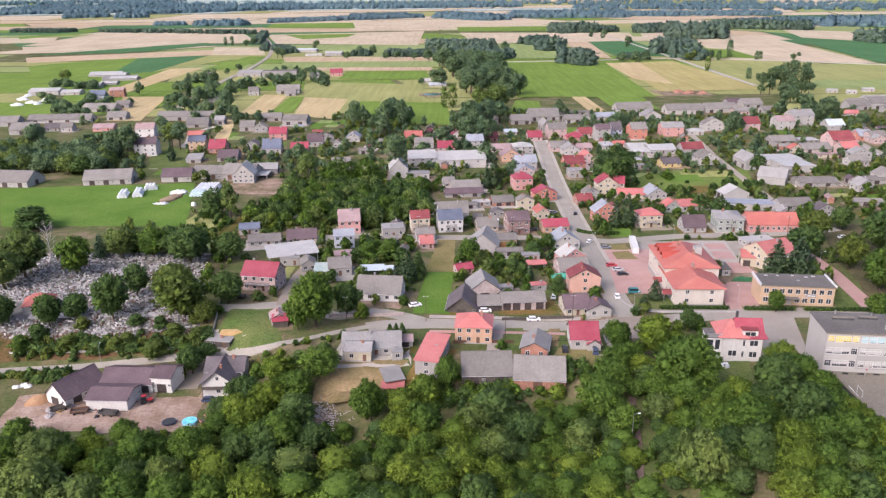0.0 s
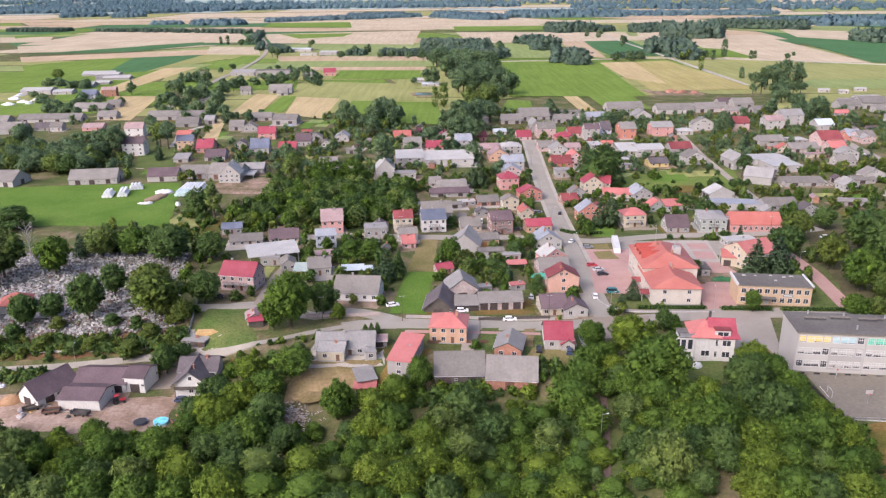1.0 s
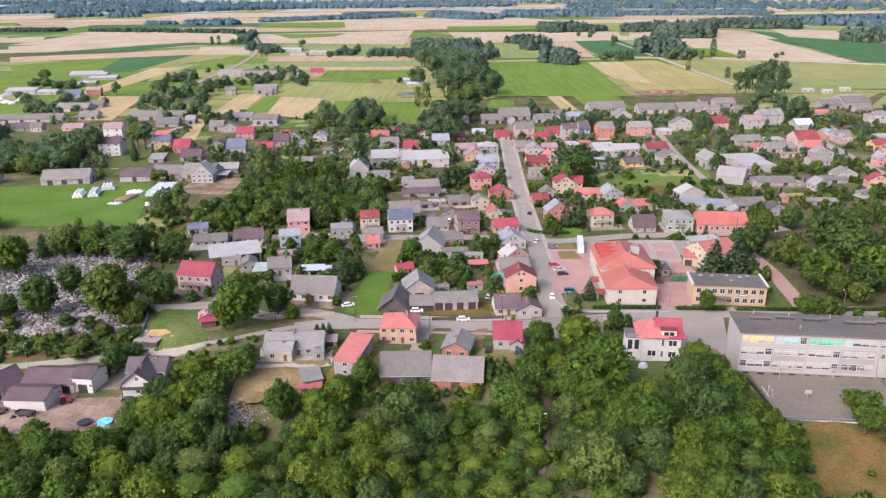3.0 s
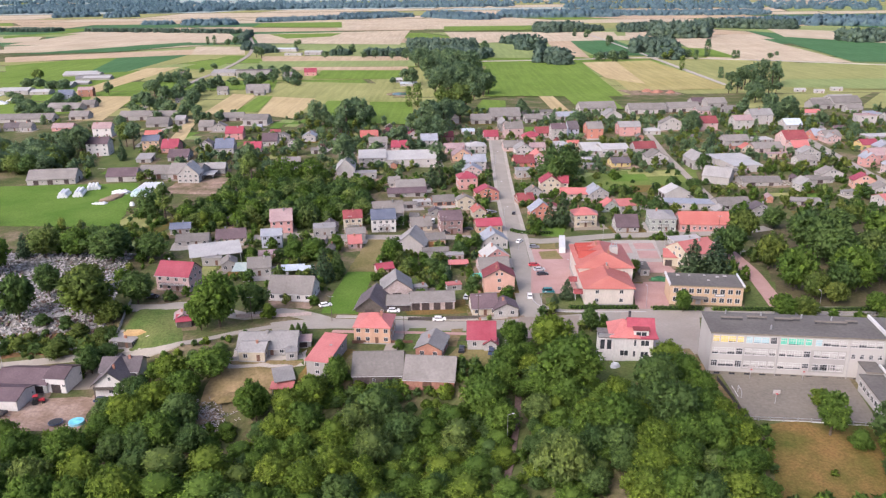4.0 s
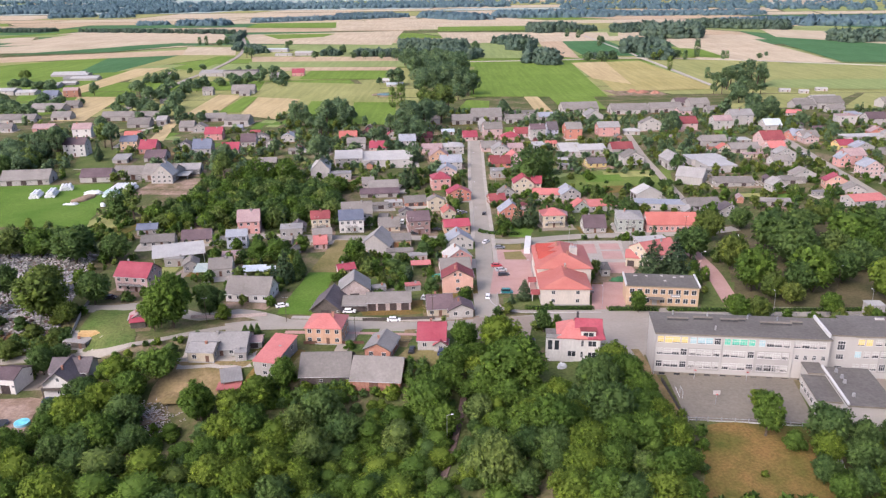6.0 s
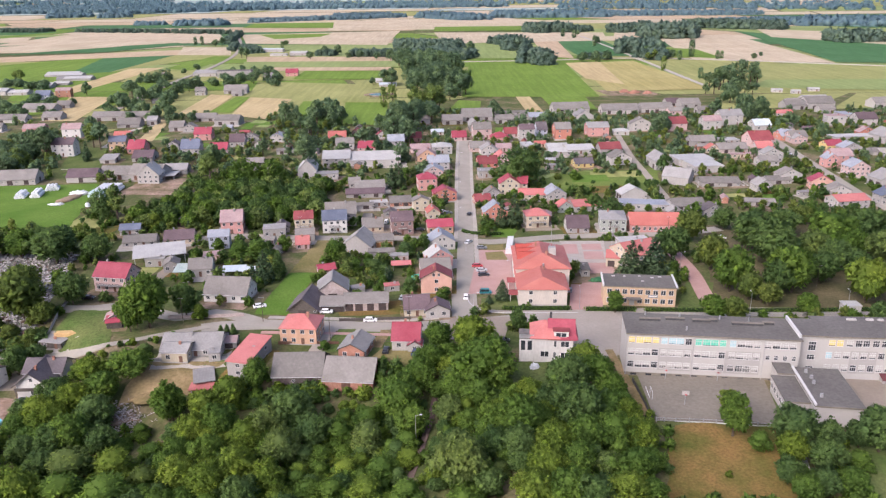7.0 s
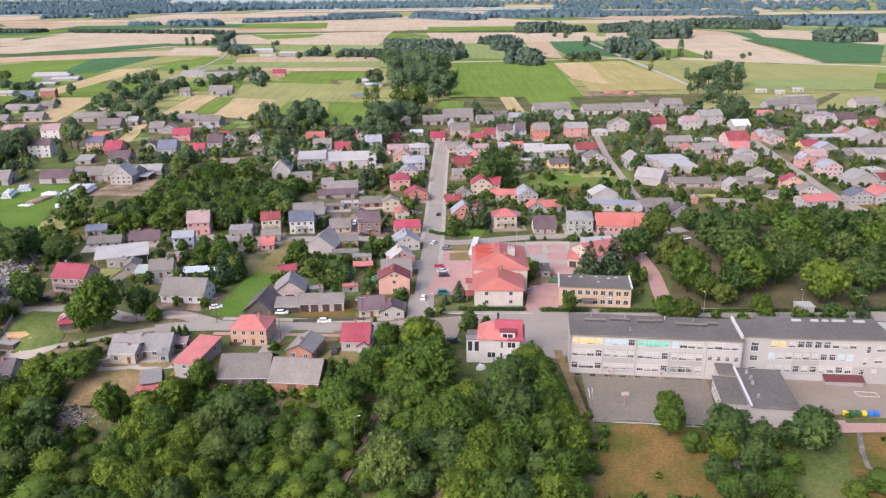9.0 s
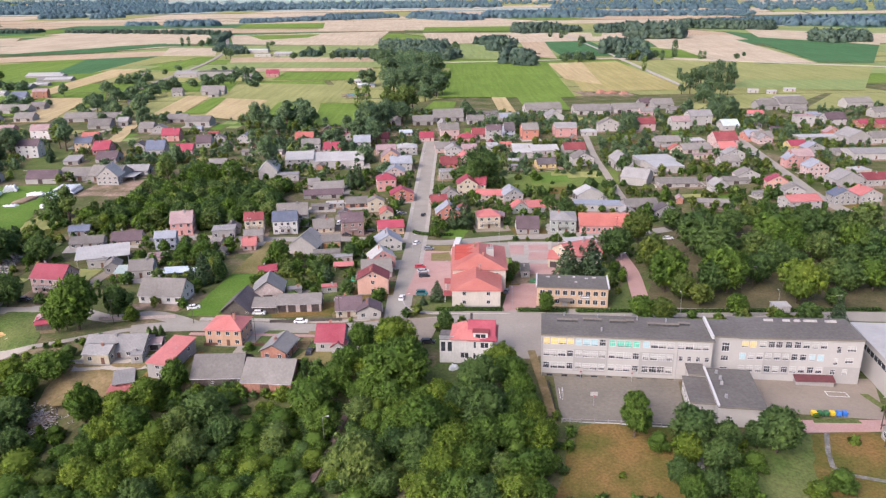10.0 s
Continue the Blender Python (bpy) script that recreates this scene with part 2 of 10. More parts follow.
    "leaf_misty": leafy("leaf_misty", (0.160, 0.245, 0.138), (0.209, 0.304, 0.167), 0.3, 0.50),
    "leaf_olive": leafy("leaf_olive", (0.142, 0.204, 0.051), (0.196, 0.251, 0.063), 0.36, 0.50),
    "needle": leafy("needle", (0.070, 0.118, 0.062), (0.098, 0.149, 0.079), 0.25, 0.3),
}
ROOF = {
    "grey": surf("grey_sheet", (0.188, 0.173, 0.157), (0.238, 0.221, 0.203), 0.22, 1.4, 0.9, 0.3, 0.02, dirt=0.16, ribs=0.35, vary=0.2),
    "pale": surf("pale_sheet", (0.249, 0.241, 0.233), (0.305, 0.294, 0.284), 0.22, 1.5, 0.85, 0.3, 0.02, dirt=0.15, ribs=0.4, vary=0.15),
    "white": surf("white_sheet", (0.368, 0.362, 0.348), (0.443, 0.435, 0.417), 0.2, 2.0, 0.6, 0.4, 0.02, dirt=0.15, ribs=0.5),
    "mauve": surf("mauve_sheet", (0.117, 0.081, 0.088), (0.166, 0.118, 0.127), 0.2, 2.0, 0.6, 0.5, 0.03, dirt=0.2, ribs=0.35, vary=0.25),
    "dark": surf("dark_sheet", (0.101, 0.086, 0.090), (0.149, 0.126, 0.133), 0.2, 2.0, 0.7, 0.5, 0.03, dirt=0.2, ribs=0.35),
    "red": surf("red_sheet", (0.303, 0.050, 0.076), (0.363, 0.083, 0.107), 0.2, 2.0, 0.5, 0.5, 0.03, dirt=0.15, ribs=0.35, vary=0.15),
    "pink": surf("pink_sheet", (0.44, 0.145, 0.132), (0.51, 0.194, 0.176), 0.15, 2.0, 0.55, 0.5, 0.03, dirt=0.15, ribs=0.35, vary=0.12),
    "townred": surf("townred_sheet", (0.375, 0.120, 0.096), (0.435, 0.160, 0.130), 0.15, 2.0, 0.55, 0.5, 0.03, dirt=0.12, ribs=0.35),
    # Darker copy of the town hall red: shade on dormer slopes put into colour.
    "dormer": surf("shaded_red_sheet", (0.317, 0.053, 0.04), (0.37, 0.075, 0.057), 0.15, 2.0, 0.6, 0.4, 0.03, dirt=0.12, ribs=0.35),
    "orange": surf("orange_tile", (0.403, 0.125, 0.101), (0.470, 0.167, 0.137), 0.2, 2.5, 0.65, 0.5, 0.03, dirt=0.18, ribs=0.3, vary=0.15),
    "maroon": surf("maroon_sheet", (0.211, 0.048, 0.053), (0.282, 0.079, 0.079), 0.2, 2.0, 0.6, 0.5, 0.03, dirt=0.2, ribs=0.35, vary=0.2),
    "blue": surf("blue_sheet", (0.11, 0.128, 0.176), (0.158, 0.176, 0.229), 0.2, 2.0, 0.55, 0.5, 0.03, dirt=0.2, ribs=0.35, vary=0.2),
    "bluegrey": surf("bluegrey_sheet", (0.255, 0.273, 0.308), (0.334, 0.352, 0.387), 0.2, 2.0, 0.55, 0.5, 0.03, dirt=0.2, ribs=0.35),
    "lightblue": surf("lightblue_sheet", (0.44, 0.502, 0.546), (0.528, 0.581, 0.616), 0.2, 2.0, 0.5, 0.5, 0.03, dirt=0.2, ribs=0.4),
    "palegreen": surf("palegreen_sheet", (0.317, 0.387, 0.361), (0.396, 0.458, 0.431), 0.2, 2.0, 0.6, 0.5, 0.03, dirt=0.2, ribs=0.4),
    "rosegrey": surf("rosegrey_sheet", (0.317, 0.22, 0.22), (0.387, 0.282, 0.273), 0.2, 2.0, 0.7, 0.5, 0.03, dirt=0.2, ribs=0.35),
    "flat": M["flat_roof"],
}


def plaster(name, c):
    return surf(name, tuple(v * 0.88 for v in c), c, 0.35, 3.0, 0.92, 0.15, 0.01, dirt=0.16, vary=0.08, stretch=(1, 1, 0.35))


WALL = {k: plaster(k + "_plaster", c) for k, c in {
    "white": (0.410, 0.393, 0.371), "cream": (0.488, 0.432, 0.331), "beige": (0.461, 0.389, 0.302), "grey": (0.338, 0.323, 0.309), "greygreen": (0.317, 0.341, 0.310),
    "pink": (0.524, 0.286, 0.262), "palepink": (0.503, 0.374, 0.353), "ivory": (0.527, 0.480, 0.423), "apricot": (0.532, 0.389, 0.262), "orange": (0.500, 0.320, 0.220), "peach": (0.560, 0.345, 0.275), "salmon": (0.492, 0.215, 0.159),
    "yellow": (0.556, 0.437, 0.191), "blue": (0.413, 0.437, 0.501), "brown": (0.286, 0.191, 0.175)}.items()}
WALL["cladding"] = surf("cladding", (0.308, 0.298, 0.284), (0.336, 0.326, 0.312), 0.3, 2.5, 0.9, 0.1, 0.01, dirt=0.06)
WALL["school"] = surf("school_plaster", (0.373, 0.359, 0.339), (0.397, 0.384, 0.363), 0.3, 2.5, 0.9, 0.1, 0.01, dirt=0.05)
WALL["bright"] = plaster("bright_plaster", (0.61, 0.595, 0.57))
WALL["brick"], WALL["stone"], WALL["timber"] = M["brick"], M["stone"], M["timber"]


# ---- building blocks ----
def mesh(name, verts, faces, mats, slots=None, smooth=False):
    d = bpy.data.meshes.new(name)
    d.from_pydata([tuple(v) for v in verts], [], faces)
    for m in mats if isinstance(mats, (list, tuple)) else [mats]:
        d.materials.append(m)
    if slots is not None:
        d.polygons.foreach_set("material_index", slots)
    if smooth:
        d.polygons.foreach_set("use_smooth", [True] * len(d.polygons))
    return d


class Shape:
    """Vertices and faces gathered for one mesh."""

    def __init__(self):
        self.v, self.f, self.s = [], [], []

    def poly(self, pts, slot=0):
        k = len(self.v)
        self.v += [tuple(p) for p in pts]
        self.f.append(tuple(range(k, k + len(pts))))
        self.s.append(slot)

    def prism(self, low, high, slot=0):
        """A solid between two rings of equal length (counter-clockwise from above)."""
        k, n = len(self.v), len(low)
        self.v += [tuple(p) for p in low] + [tuple(p) for p in high]
        self.f += [tuple(range(k + n - 1, k - 1, -1)), tuple(range(k + n, k + 2 * n))]
        self.f += [(k + i, k + (i + 1) % n, k + n + (i + 1) % n, k + n + i) for i in range(n)]
        self.s += [slot] * (n + 2)
        return self

    def box(self, x0, x1, y0, y1, z0, z1, slot=0, taper=0.0):
        low = [(x0, y0, z0), (x1, y0, z0), (x1, y1, z0), (x0, y1, z0)]
        t = taper
        return self.prism(low, [(x0 + t, y0 + t, z1), (x1 - t, y0 + t, z1), (x1 - t, y1 - t, z1), (x0 + t, y1 - t, z1)], slot)

    def tube(self, a, b, r0, r1, n=8, slot=0):
        a, b = Vector(a), Vector(b)
        q = (b - a).to_track_quat("Z", "Y")
        ring = [Vector((math.cos(2 * math.pi * i / n), math.sin(2 * math.pi * i / n), 0)) for i in range(n)]
        return self.prism([a + q @ (p * r0) for p in ring], [b + q @ (p * r1) for p in ring], slot)

    def mesh(self, name, mats, smooth=False):
        return mesh(name, self.v, self.f, mats, self.s, smooth)


def part(name, data, parent, label="", at=None):
    ob = new(name, data)
    ob.parent = parent
    if at is not None:
        ob.matrix_basis = at
    return tagged(ob, label)


def thing(name, m, label, category, group="", kind=""):
    ob = new(name)
    ob.matrix_basis = m
    ob.empty_display_size = 0.5
    return tagged(ob, label, category, group, kind)


lanes, clear, footprints = [], [], []


# ---- the lie of the land ----
def ease(v, a, b):
    t = np.clip((np.asarray(v, float) - a) / (b - a), 0, 1)
    return t * t * (3 - 2 * t)


def bump_at(x, y, cx, cy, rx, ry):
    return np.exp(-((np.asarray(x, float) - cx) / rx) ** 2 - ((np.asarray(y, float) - cy) / ry) ** 2)


def lie(x, y):
    """Height of the ground: a shelf under the school, a bank falling to the wood, a shallow dip in the town, then the rising plain."""
    z = 3.2 * bump_at(x, y, 125, 155, 70, 50)
    west = 1 - ease(x, -75, -35)
    z = z - 9.0 * (1 - ease(y, 168 + 36 * west, 196 + 34 * west)) * (1 - ease(x, 20, 80))
    z = z - 6.5 * bump_at(x, y, 70, 370, 150, 120)
    z = z + 7.0 * ease(y, 700, 1700) + 62.0 * ease(y, 2200, 5000)
    return z


def ground_at(x, y):
    return float(lie(x, y))


def steps(a, fine0, fine1, b, fine, grow):
    mid = list(np.arange(fine0, fine1 + 0.1, fine))
    low, high, d = [], [], fine
    v = fine0
    while v > a:
        d *= grow
        v -= d
        low.append(v)
    v, d = fine1, fine
    while v < b:
        d = min(d * grow, 110)
        v += d
        high.append(v)
    return low[::-1] + mid + high


gx, gy = steps(-7000, -260, 420, 7000, 5.0, 1.09), steps(-900, 80, 560, 5300, 5.0, 1.06)
GX, GY = np.meshgrid(gx, gy)
GZ = lie(GX, GY)
nx, ny = len(gx), len(gy)
verts = np.stack([GX.ravel(), GY.ravel(), GZ.ravel()], 1).tolist()
faces = [(j * nx + i, j * nx + i + 1, (j + 1) * nx + i + 1, (j + 1) * nx + i) for j in range(ny - 1) for i in range(nx - 1)]
tagged(new("ground", mesh("ground", verts, faces, M["land"], smooth=True)), "rough grassy ground with patches of bare earth", "ground", kind="structure")


def drape(name, corners, material, lift=0.08, step=5.0, label="", category="ground", edge=0.0):
    """A four-cornered piece of ground cover that follows the land; edge: how ragged its outline is, in metres."""
    a, b, c, d = [Vector((*p, 0)) for p in corners]
    nu = max(1, min(70, int(max((b - a).length, (c - d).length) / step)))
    nv = max(1, min(70, int(max((d - a).length, (c - b).length) / step)))
    vs, fs = [], []
    for j in range(nv + 1):
        for i in range(nu + 1):
            u, v = i / nu, j / nv
            p = (a * (1 - u) + b * u) * (1 - v) + (d * (1 - u) + c * u) * v
            if edge and (i in (0, nu) or j in (0, nv)):
                w = noise.noise_vector(Vector((p.x, p.y, 3.7)) * (0.6 / max(edge, 0.5)))
                p = p + Vector((w.x, w.y, 0)) * edge
            vs.append((p.x, p.y, ground_at(p.x, p.y) + lift))
    for j in range(nv):
        for i in range(nu):
            k = j * (nu + 1) + i
            fs.append((k, k + 1, k + nu + 2, k + nu + 1))
    if category != "yard" and (category != "field" or lift > 0.3):
        clear.append([(p.x, p.y) for p in (a, b, c, d)])
    ob = new(name, mesh(name, vs, fs, material, smooth=True))
    return tagged(ob, label, category, kind="structure")


def smooth_line(pts, step=4.0):
    """Points every step metres along a soft curve through pts."""
    p = [Vector(q) for q in pts]
    out = []
    for i in range(len(p) - 1):
        a, b, c, d = p[max(i - 1, 0)], p[i], p[i + 1], p[min(i + 2, len(p) - 1)]
        n = max(1, int((c - b).length / step))
        for k in range(n):
            t = k / n
            out.append(0.5 * (2 * b + (c - a) * t + (2 * a - 5 * b + 4 * c - d) * t * t + (3 * b - a - 3 * c + d) * t ** 3))
    return out + [p[-1]]


def ribbon(name, pts, width, material, lift, label="", category="road", side=0.0, rise=0.0, step=4.0, kind="structure"):
    """A strip along a curve; side: its middle's distance to the right of the curve; rise: a raised edge that shows as a step."""
    line = smooth_line(pts, step)
    vs, fs = [], []
    lanes.extend((p.x, p.y, width / 2 + abs(side)) for p in line)
    for i, p in enumerate(line):
        t = (line[min(i + 1, len(line) - 1)] - line[max(i - 1, 0)]).normalized()
        r = Vector((t.y, -t.x))
        for k in (-0.5, 0.0, 0.5):
            q = p + r * (side + k * width)
            vs.append((q.x, q.y, ground_at(q.x, q.y) + lift + rise))
        for k in (-0.5, 0.5):
            q = p + r * (side + k * width)
            vs.append((q.x, q.y, ground_at(q.x, q.y) - 0.2))
    for i in range(len(line) - 1):
        a, b = 5 * i, 5 * i + 5
        fs += [(a, b, b + 1, a + 1), (a + 1, b + 1, b + 2, a + 2), (a + 3, b + 3, b, a), (a + 2, b + 2, b + 4, a + 4)]
    ob = new(name, mesh(name, vs, fs, material))
    return tagged(ob, label, category, kind=kind)

# ---- houses ----
WORDS = {"bright": "bright white", "grey": "grey corrugated", "pale": "pale grey sheet", "white": "white sheet", "mauve": "dark mauve sheet", "dark": "dark grey", "red": "bright red sheet", "pink": "faded pink-red sheet",
         "orange": "orange tiled", "townred": "faded red sheet", "maroon": "maroon sheet", "blue": "dark blue sheet", "bluegrey": "blue-grey sheet", "lightblue": "light blue sheet", "palegreen": "pale green sheet",
         "rosegrey": "rose-grey", "flat": "flat felted", "greygreen": "grey-green", "palepink": "pale pink"}
shared = {}


def window_data(kind, pane="pane"):
    """One-metre-square window with a mullion: frame and pane as two meshes, or in one for far houses."""
    key = (kind, pane)
    if key not in shared:
        xs, zs = (-0.5, -0.445, -0.025, 0.025, 0.445, 0.5), (0.0, 0.06, 0.94, 1.0)
        v = [(x, -0.07, z) for z in zs for x in xs]
        f, slots = [], []
        for j in range(3):
            for i in range(5):
                if j == 1 and i in (1, 3):
                    k = len(v)
                    ring = [j * 6 + i, j * 6 + i + 1, (j + 1) * 6 + i + 1, (j + 1) * 6 + i]
                    v += [(v[q][0], -0.01, v[q][2]) for q in ring]
                    f += [(ring[q], ring[(q + 1) % 4], k + (q + 1) % 4, k + q) for q in range(4)]
                    slots += [0] * 4
                    if kind == "far":
                        f.append((k, k + 1, k + 2, k + 3))
                        slots.append(1)
                else:
                    f.append((j * 6 + i, j * 6 + i + 1, (j + 1) * 6 + i + 1, (j + 1) * 6 + i))
                    slots.append(0)
        edge = [0, 5, 23, 18]
        k = len(v)
        v += [(v[q][0], 0.04, v[q][2]) for q in edge]
        f += [(edge[(q + 1) % 4], edge[q], k + q, k + (q + 1) % 4) for q in range(4)]
        slots += [0] * 4
        if kind == "far":
            shared[key] = (mesh("window", v, f, [M["frame"], M[pane]], slots), None)
        else:
            g = Shape().box(-0.45, 0.45, -0.022, 0.02, 0.055, 0.945)
            shared[key] = (mesh("window", v, f, M["frame"]), g.mesh("pane", M[pane]))
    return shared[key]


def put_window(parent, m, near, pane="pane"):
    f, g = window_data("near" if near else "far", pane)
    w = part("window", f, parent, at=m)
    if g:
        part("pane", g, w)
    return w


def door_data(key, mat):
    if key not in shared:
        s = Shape()
        s.box(-0.5, 0.5, -0.06, 0.05, 0.0, 1.0)
        shared[key] = s.mesh("door", mat)
    return shared[key]


def roof_shape(shape, w, d, h, rise, over, t=0.16, run=None):
    s = Shape()
    W, D = w / 2 + over * 0.8, d / 2
    if shape == "gable":
        k = rise / D
        lo, hi = h - over * k + 0.02, h + rise + 0.02
        s.prism([(-W, -D - over, lo), (W, -D - over, lo), (W, 0, hi), (-W, 0, hi)], [(-W, -D - over, lo + t), (W, -D - over, lo + t), (W, 0, hi + t), (-W, 0, hi + t)])
        s.prism([(-W, 0, hi), (W, 0, hi), (W, D + over, lo), (-W, D + over, lo)], [(-W, 0, hi + t), (W, 0, hi + t), (W, D + over, lo + t), (-W, D + over, lo + t)])
        s.box(-W - 0.02, W + 0.02, -0.16, 0.16, hi + t - 0.06, hi + t + 0.06)
    elif shape == "hip":
        D = d / 2 + over
        lo, hi, r = h - 0.1, h + rise, max(W - (run or D * 0.95), 0.15)
        c = [(-W, -D, lo), (W, -D, lo), (W, D, lo), (-W, D, lo)]
        e = [(p[0], p[1], lo + t) for p in c]
        a, b = (-r, 0, hi), (r, 0, hi)
        s.poly(c[::-1])
        for i in range(4):
            s.poly([c[i], c[(i + 1) % 4], e[(i + 1) % 4], e[i]])
        s.poly([e[0], e[1], b, a]); s.poly([e[2], e[3], a, b]); s.poly([e[1], e[2], b]); s.poly([e[3], e[0], a])
    elif shape == "shed":
        lo, hi = h + 0.02, h + rise + 0.02
        s.prism([(-W, -D - over, lo), (W, -D - over, lo), (W, D + over, hi), (-W, D + over, hi)], [(-W, -D - over, lo + t), (W, -D - over, lo + t), (W, D + over, hi + t), (-W, D + over, hi + t)])
    else:
        s.box(-w / 2 - 0.2, w / 2 + 0.2, -D - 0.2, D + 0.2, h + 0.02, h + 0.28)
    return s


def body_shape(shape, w, d, h, rise):
    s = Shape()
    W, D, b, k = w / 2, d / 2, -1.8, 0.01
    if shape == "gable":
        low = [(-W, -D, b), (W, -D, b), (W, D, b), (-W, D, b)]
        s.v += low + [(-W, -D, h - k), (W, -D, h - k), (W, D, h - k), (-W, D, h - k), (-W, 0, h + rise - k), (W, 0, h + rise - k)]
        s.f += [(0, 3, 2, 1), (0, 1, 5, 4), (2, 3, 7, 6), (1, 2, 6, 9, 5), (3, 0, 4, 8, 7), (4, 5, 9, 8), (6, 7, 8, 9)]
        s.s += [0] * 7
    elif shape == "shed":
        s.prism([(-W, -D, b), (W, -D, b), (W, D, b), (-W, D, b)], [(-W, -D, h - k), (W, -D, h - k), (W, D, h + rise - k), (-W, D, h + rise - k)])
    else:
        s.box(-W, W, -D, D, b, h)
    return s


def house(x, y, turn, w, d, h, rise, roof, wall, shape="gable", use="house", floors=0, doors=2, chimneys=1, z=None, glass=1.0, label="", gate="dark_door", over=0.4, name=None, run=None):
    """A building with its ridge along its own x; use: house, barn (big gates, few windows), hall (a row of small windows) or open (a roof on posts)."""
    near = y < 262
    footprints.append((x, y, w * 0.5, d * 0.5, radians(turn)))
    base = ground_at(x, y) if z is None else z
    floors = floors or (1 if h < 4.3 else 2 if h < 7.2 else 3)
    kind = {"house": "house", "barn": "barn", "hall": "hall", "open": "shelter"}[use]
    word = label or f"{['', 'single', 'two', 'three'][floors]}-storey {kind} with {WORDS.get(wall, wall)} walls and {WORDS[roof]} roof"
    ob = thing(name or kind, pose(x, y, base, 0, 0, turn), word, kind)
    rnd = random.Random(int(x * 7 + y * 13))
    if use != "open" and y < 640 and rnd.random() < 0.75:
        m, reach = pose(x, y, 0, 0, 0, turn), rnd.uniform(3, 6)
        x0, x1, y0, y1 = -w / 2 - 1.5, w / 2 + rnd.uniform(1, 5), -d / 2 - reach, d / 2 + 1
        if 45 < turn < 135:
            x0, x1, y0, y1 = -w / 2 - reach, w / 2 + 1, -d / 2 - rnd.uniform(1, 5), d / 2 + 1.5
        drape("yard", [tuple((m @ Vector((*c, 0))).to_2d()) for c in ((x0, y0), (x1, y0), (x1, y1), (x0, y1))], M[rnd.choice(("grey_paving", "yard", "earth", "rough_grass", "dry_grass", "earth"))], 0.085, 3.0, "trodden and paved yard round a house", "yard", 1.2)
    if use == "open":
        for sx in (-1, 1):
            for sy in (-1, 1):
                s = Shape().box(-0.12, 0.12, -0.12, 0.12, -1.0, h)
                part("post", s.mesh("post", M["steel"]), ob, at=pose(sx * (w / 2 - 0.4), sy * (d / 2 - 0.4), 0))
    else:
        part("wall", body_shape(shape, w, d, h, rise).mesh("wall", WALL[wall]), ob)
        if near and use == "house":
            s = Shape()
            s.box(-w / 2 - 0.04, w / 2 + 0.04, -d / 2 - 0.04, d / 2 + 0.04, -1.2, 0.45)
            part("plinth", s.mesh("plinth", WALL["grey"]), ob)
    part("roof", roof_shape(shape, w, d, h, rise, over, run=run).mesh("roof", ROOF[roof]), ob)
    if shape == "gable" and near and use != "open":
        k = rise / (d / 2)
        for sy in (-1, 1):
            g = Shape().tube((-w / 2 - 0.3, 0, 0), (w / 2 + 0.3, 0, 0), 0.09, 0.09, 6)
            part("gutter", g.mesh("gutter", M["steel"]), ob, at=pose(0, sy * (d / 2 + over + 0.08), h - over * k - 0.02))
        for sx in (-1, 1):
            g = Shape()
            for sy in (-1, 1):
                y1, z1 = sy * (d / 2 + over), h - over * k
                g.prism([(-0.03, y1, z1 - 0.12), (0.03, y1, z1 - 0.12), (0.03, 0, h + rise - 0.12), (-0.03, 0, h + rise - 0.12)],
                        [(-0.03, y1, z1 + 0.15), (0.03, y1, z1 + 0.15), (0.03, 0, h + rise + 0.15), (-0.03, 0, h + rise + 0.15)])
            part("verge_board", g.mesh("verge_board", M["timber"]), ob, at=pose(sx * (w / 2 + over * 0.8 + 0.035), 0, 0.02))
    if use == "house":
        for i in range(chimneys):
            cx, cy = rnd.uniform(-0.3, 0.3) * w, rnd.choice((-1, 1)) * d * 0.08
            top = h + (rise if shape in ("gable", "hip") else 0.3) + 0.8
            s = Shape().box(-0.32, 0.32, -0.25, 0.25, h * 0.8 - top, -0.1)
            s.box(-0.4, 0.4, -0.33, 0.33, -0.1, 0.0)
            part("chimney", s.mesh("chimney", M["brick"] if rnd.random() < 0.45 else WALL["grey"]), ob, at=pose(cx, cy, top))
    if use == "open":
        return ob
    spin = radians(turn)
    for side, (nx_, ny_, length, reach) in {"front": (0, -1, w, d / 2), "back": (0, 1, w, d / 2), "left": (-1, 0, d, w / 2), "right": (1, 0, d, w / 2)}.items():
        if nx_ * math.sin(spin) + ny_ * math.cos(spin) > 0.3:
            continue
        face = math.degrees(math.atan2(nx_, -ny_))
        eave = side in ("front", "back") or shape != "gable"
        tall = h if shape != "shed" or side == "front" else h + rise * 0.5

        def spot(u, zz, sx, sz):
            return pose(0, 0, 0, 0, 0, face) @ Matrix.LocRotScale((u, -reach, zz), None, (sx, 1, sz))

        if use == "barn":
            n = doors if eave else 1
            for i in range(n):
                u = (i + 0.5) / n * length - length / 2 + rnd.uniform(-0.6, 0.6)
                gw, gh = min(rnd.uniform(2.2, 3.2), length / n * 0.7), min(2.7, tall * 0.82)
                if eave or rnd.random() < 0.5:
                    part("gate", door_data("gate_" + gate, M[gate]), ob, at=spot(u, 0.05, gw, gh))
                if length / n > 5.5 and y < 450:
                    put_window(ob, spot(u + length / n * 0.42, tall * 0.45, 0.9, 0.7), near)
            continue
        step_h = tall / floors
        n = max(1, int(length * glass / (2.7 if use == "house" else 3.0)))
        n = min(n, 6 if near else 4 if y < 420 else 3 if y < 520 else 2)
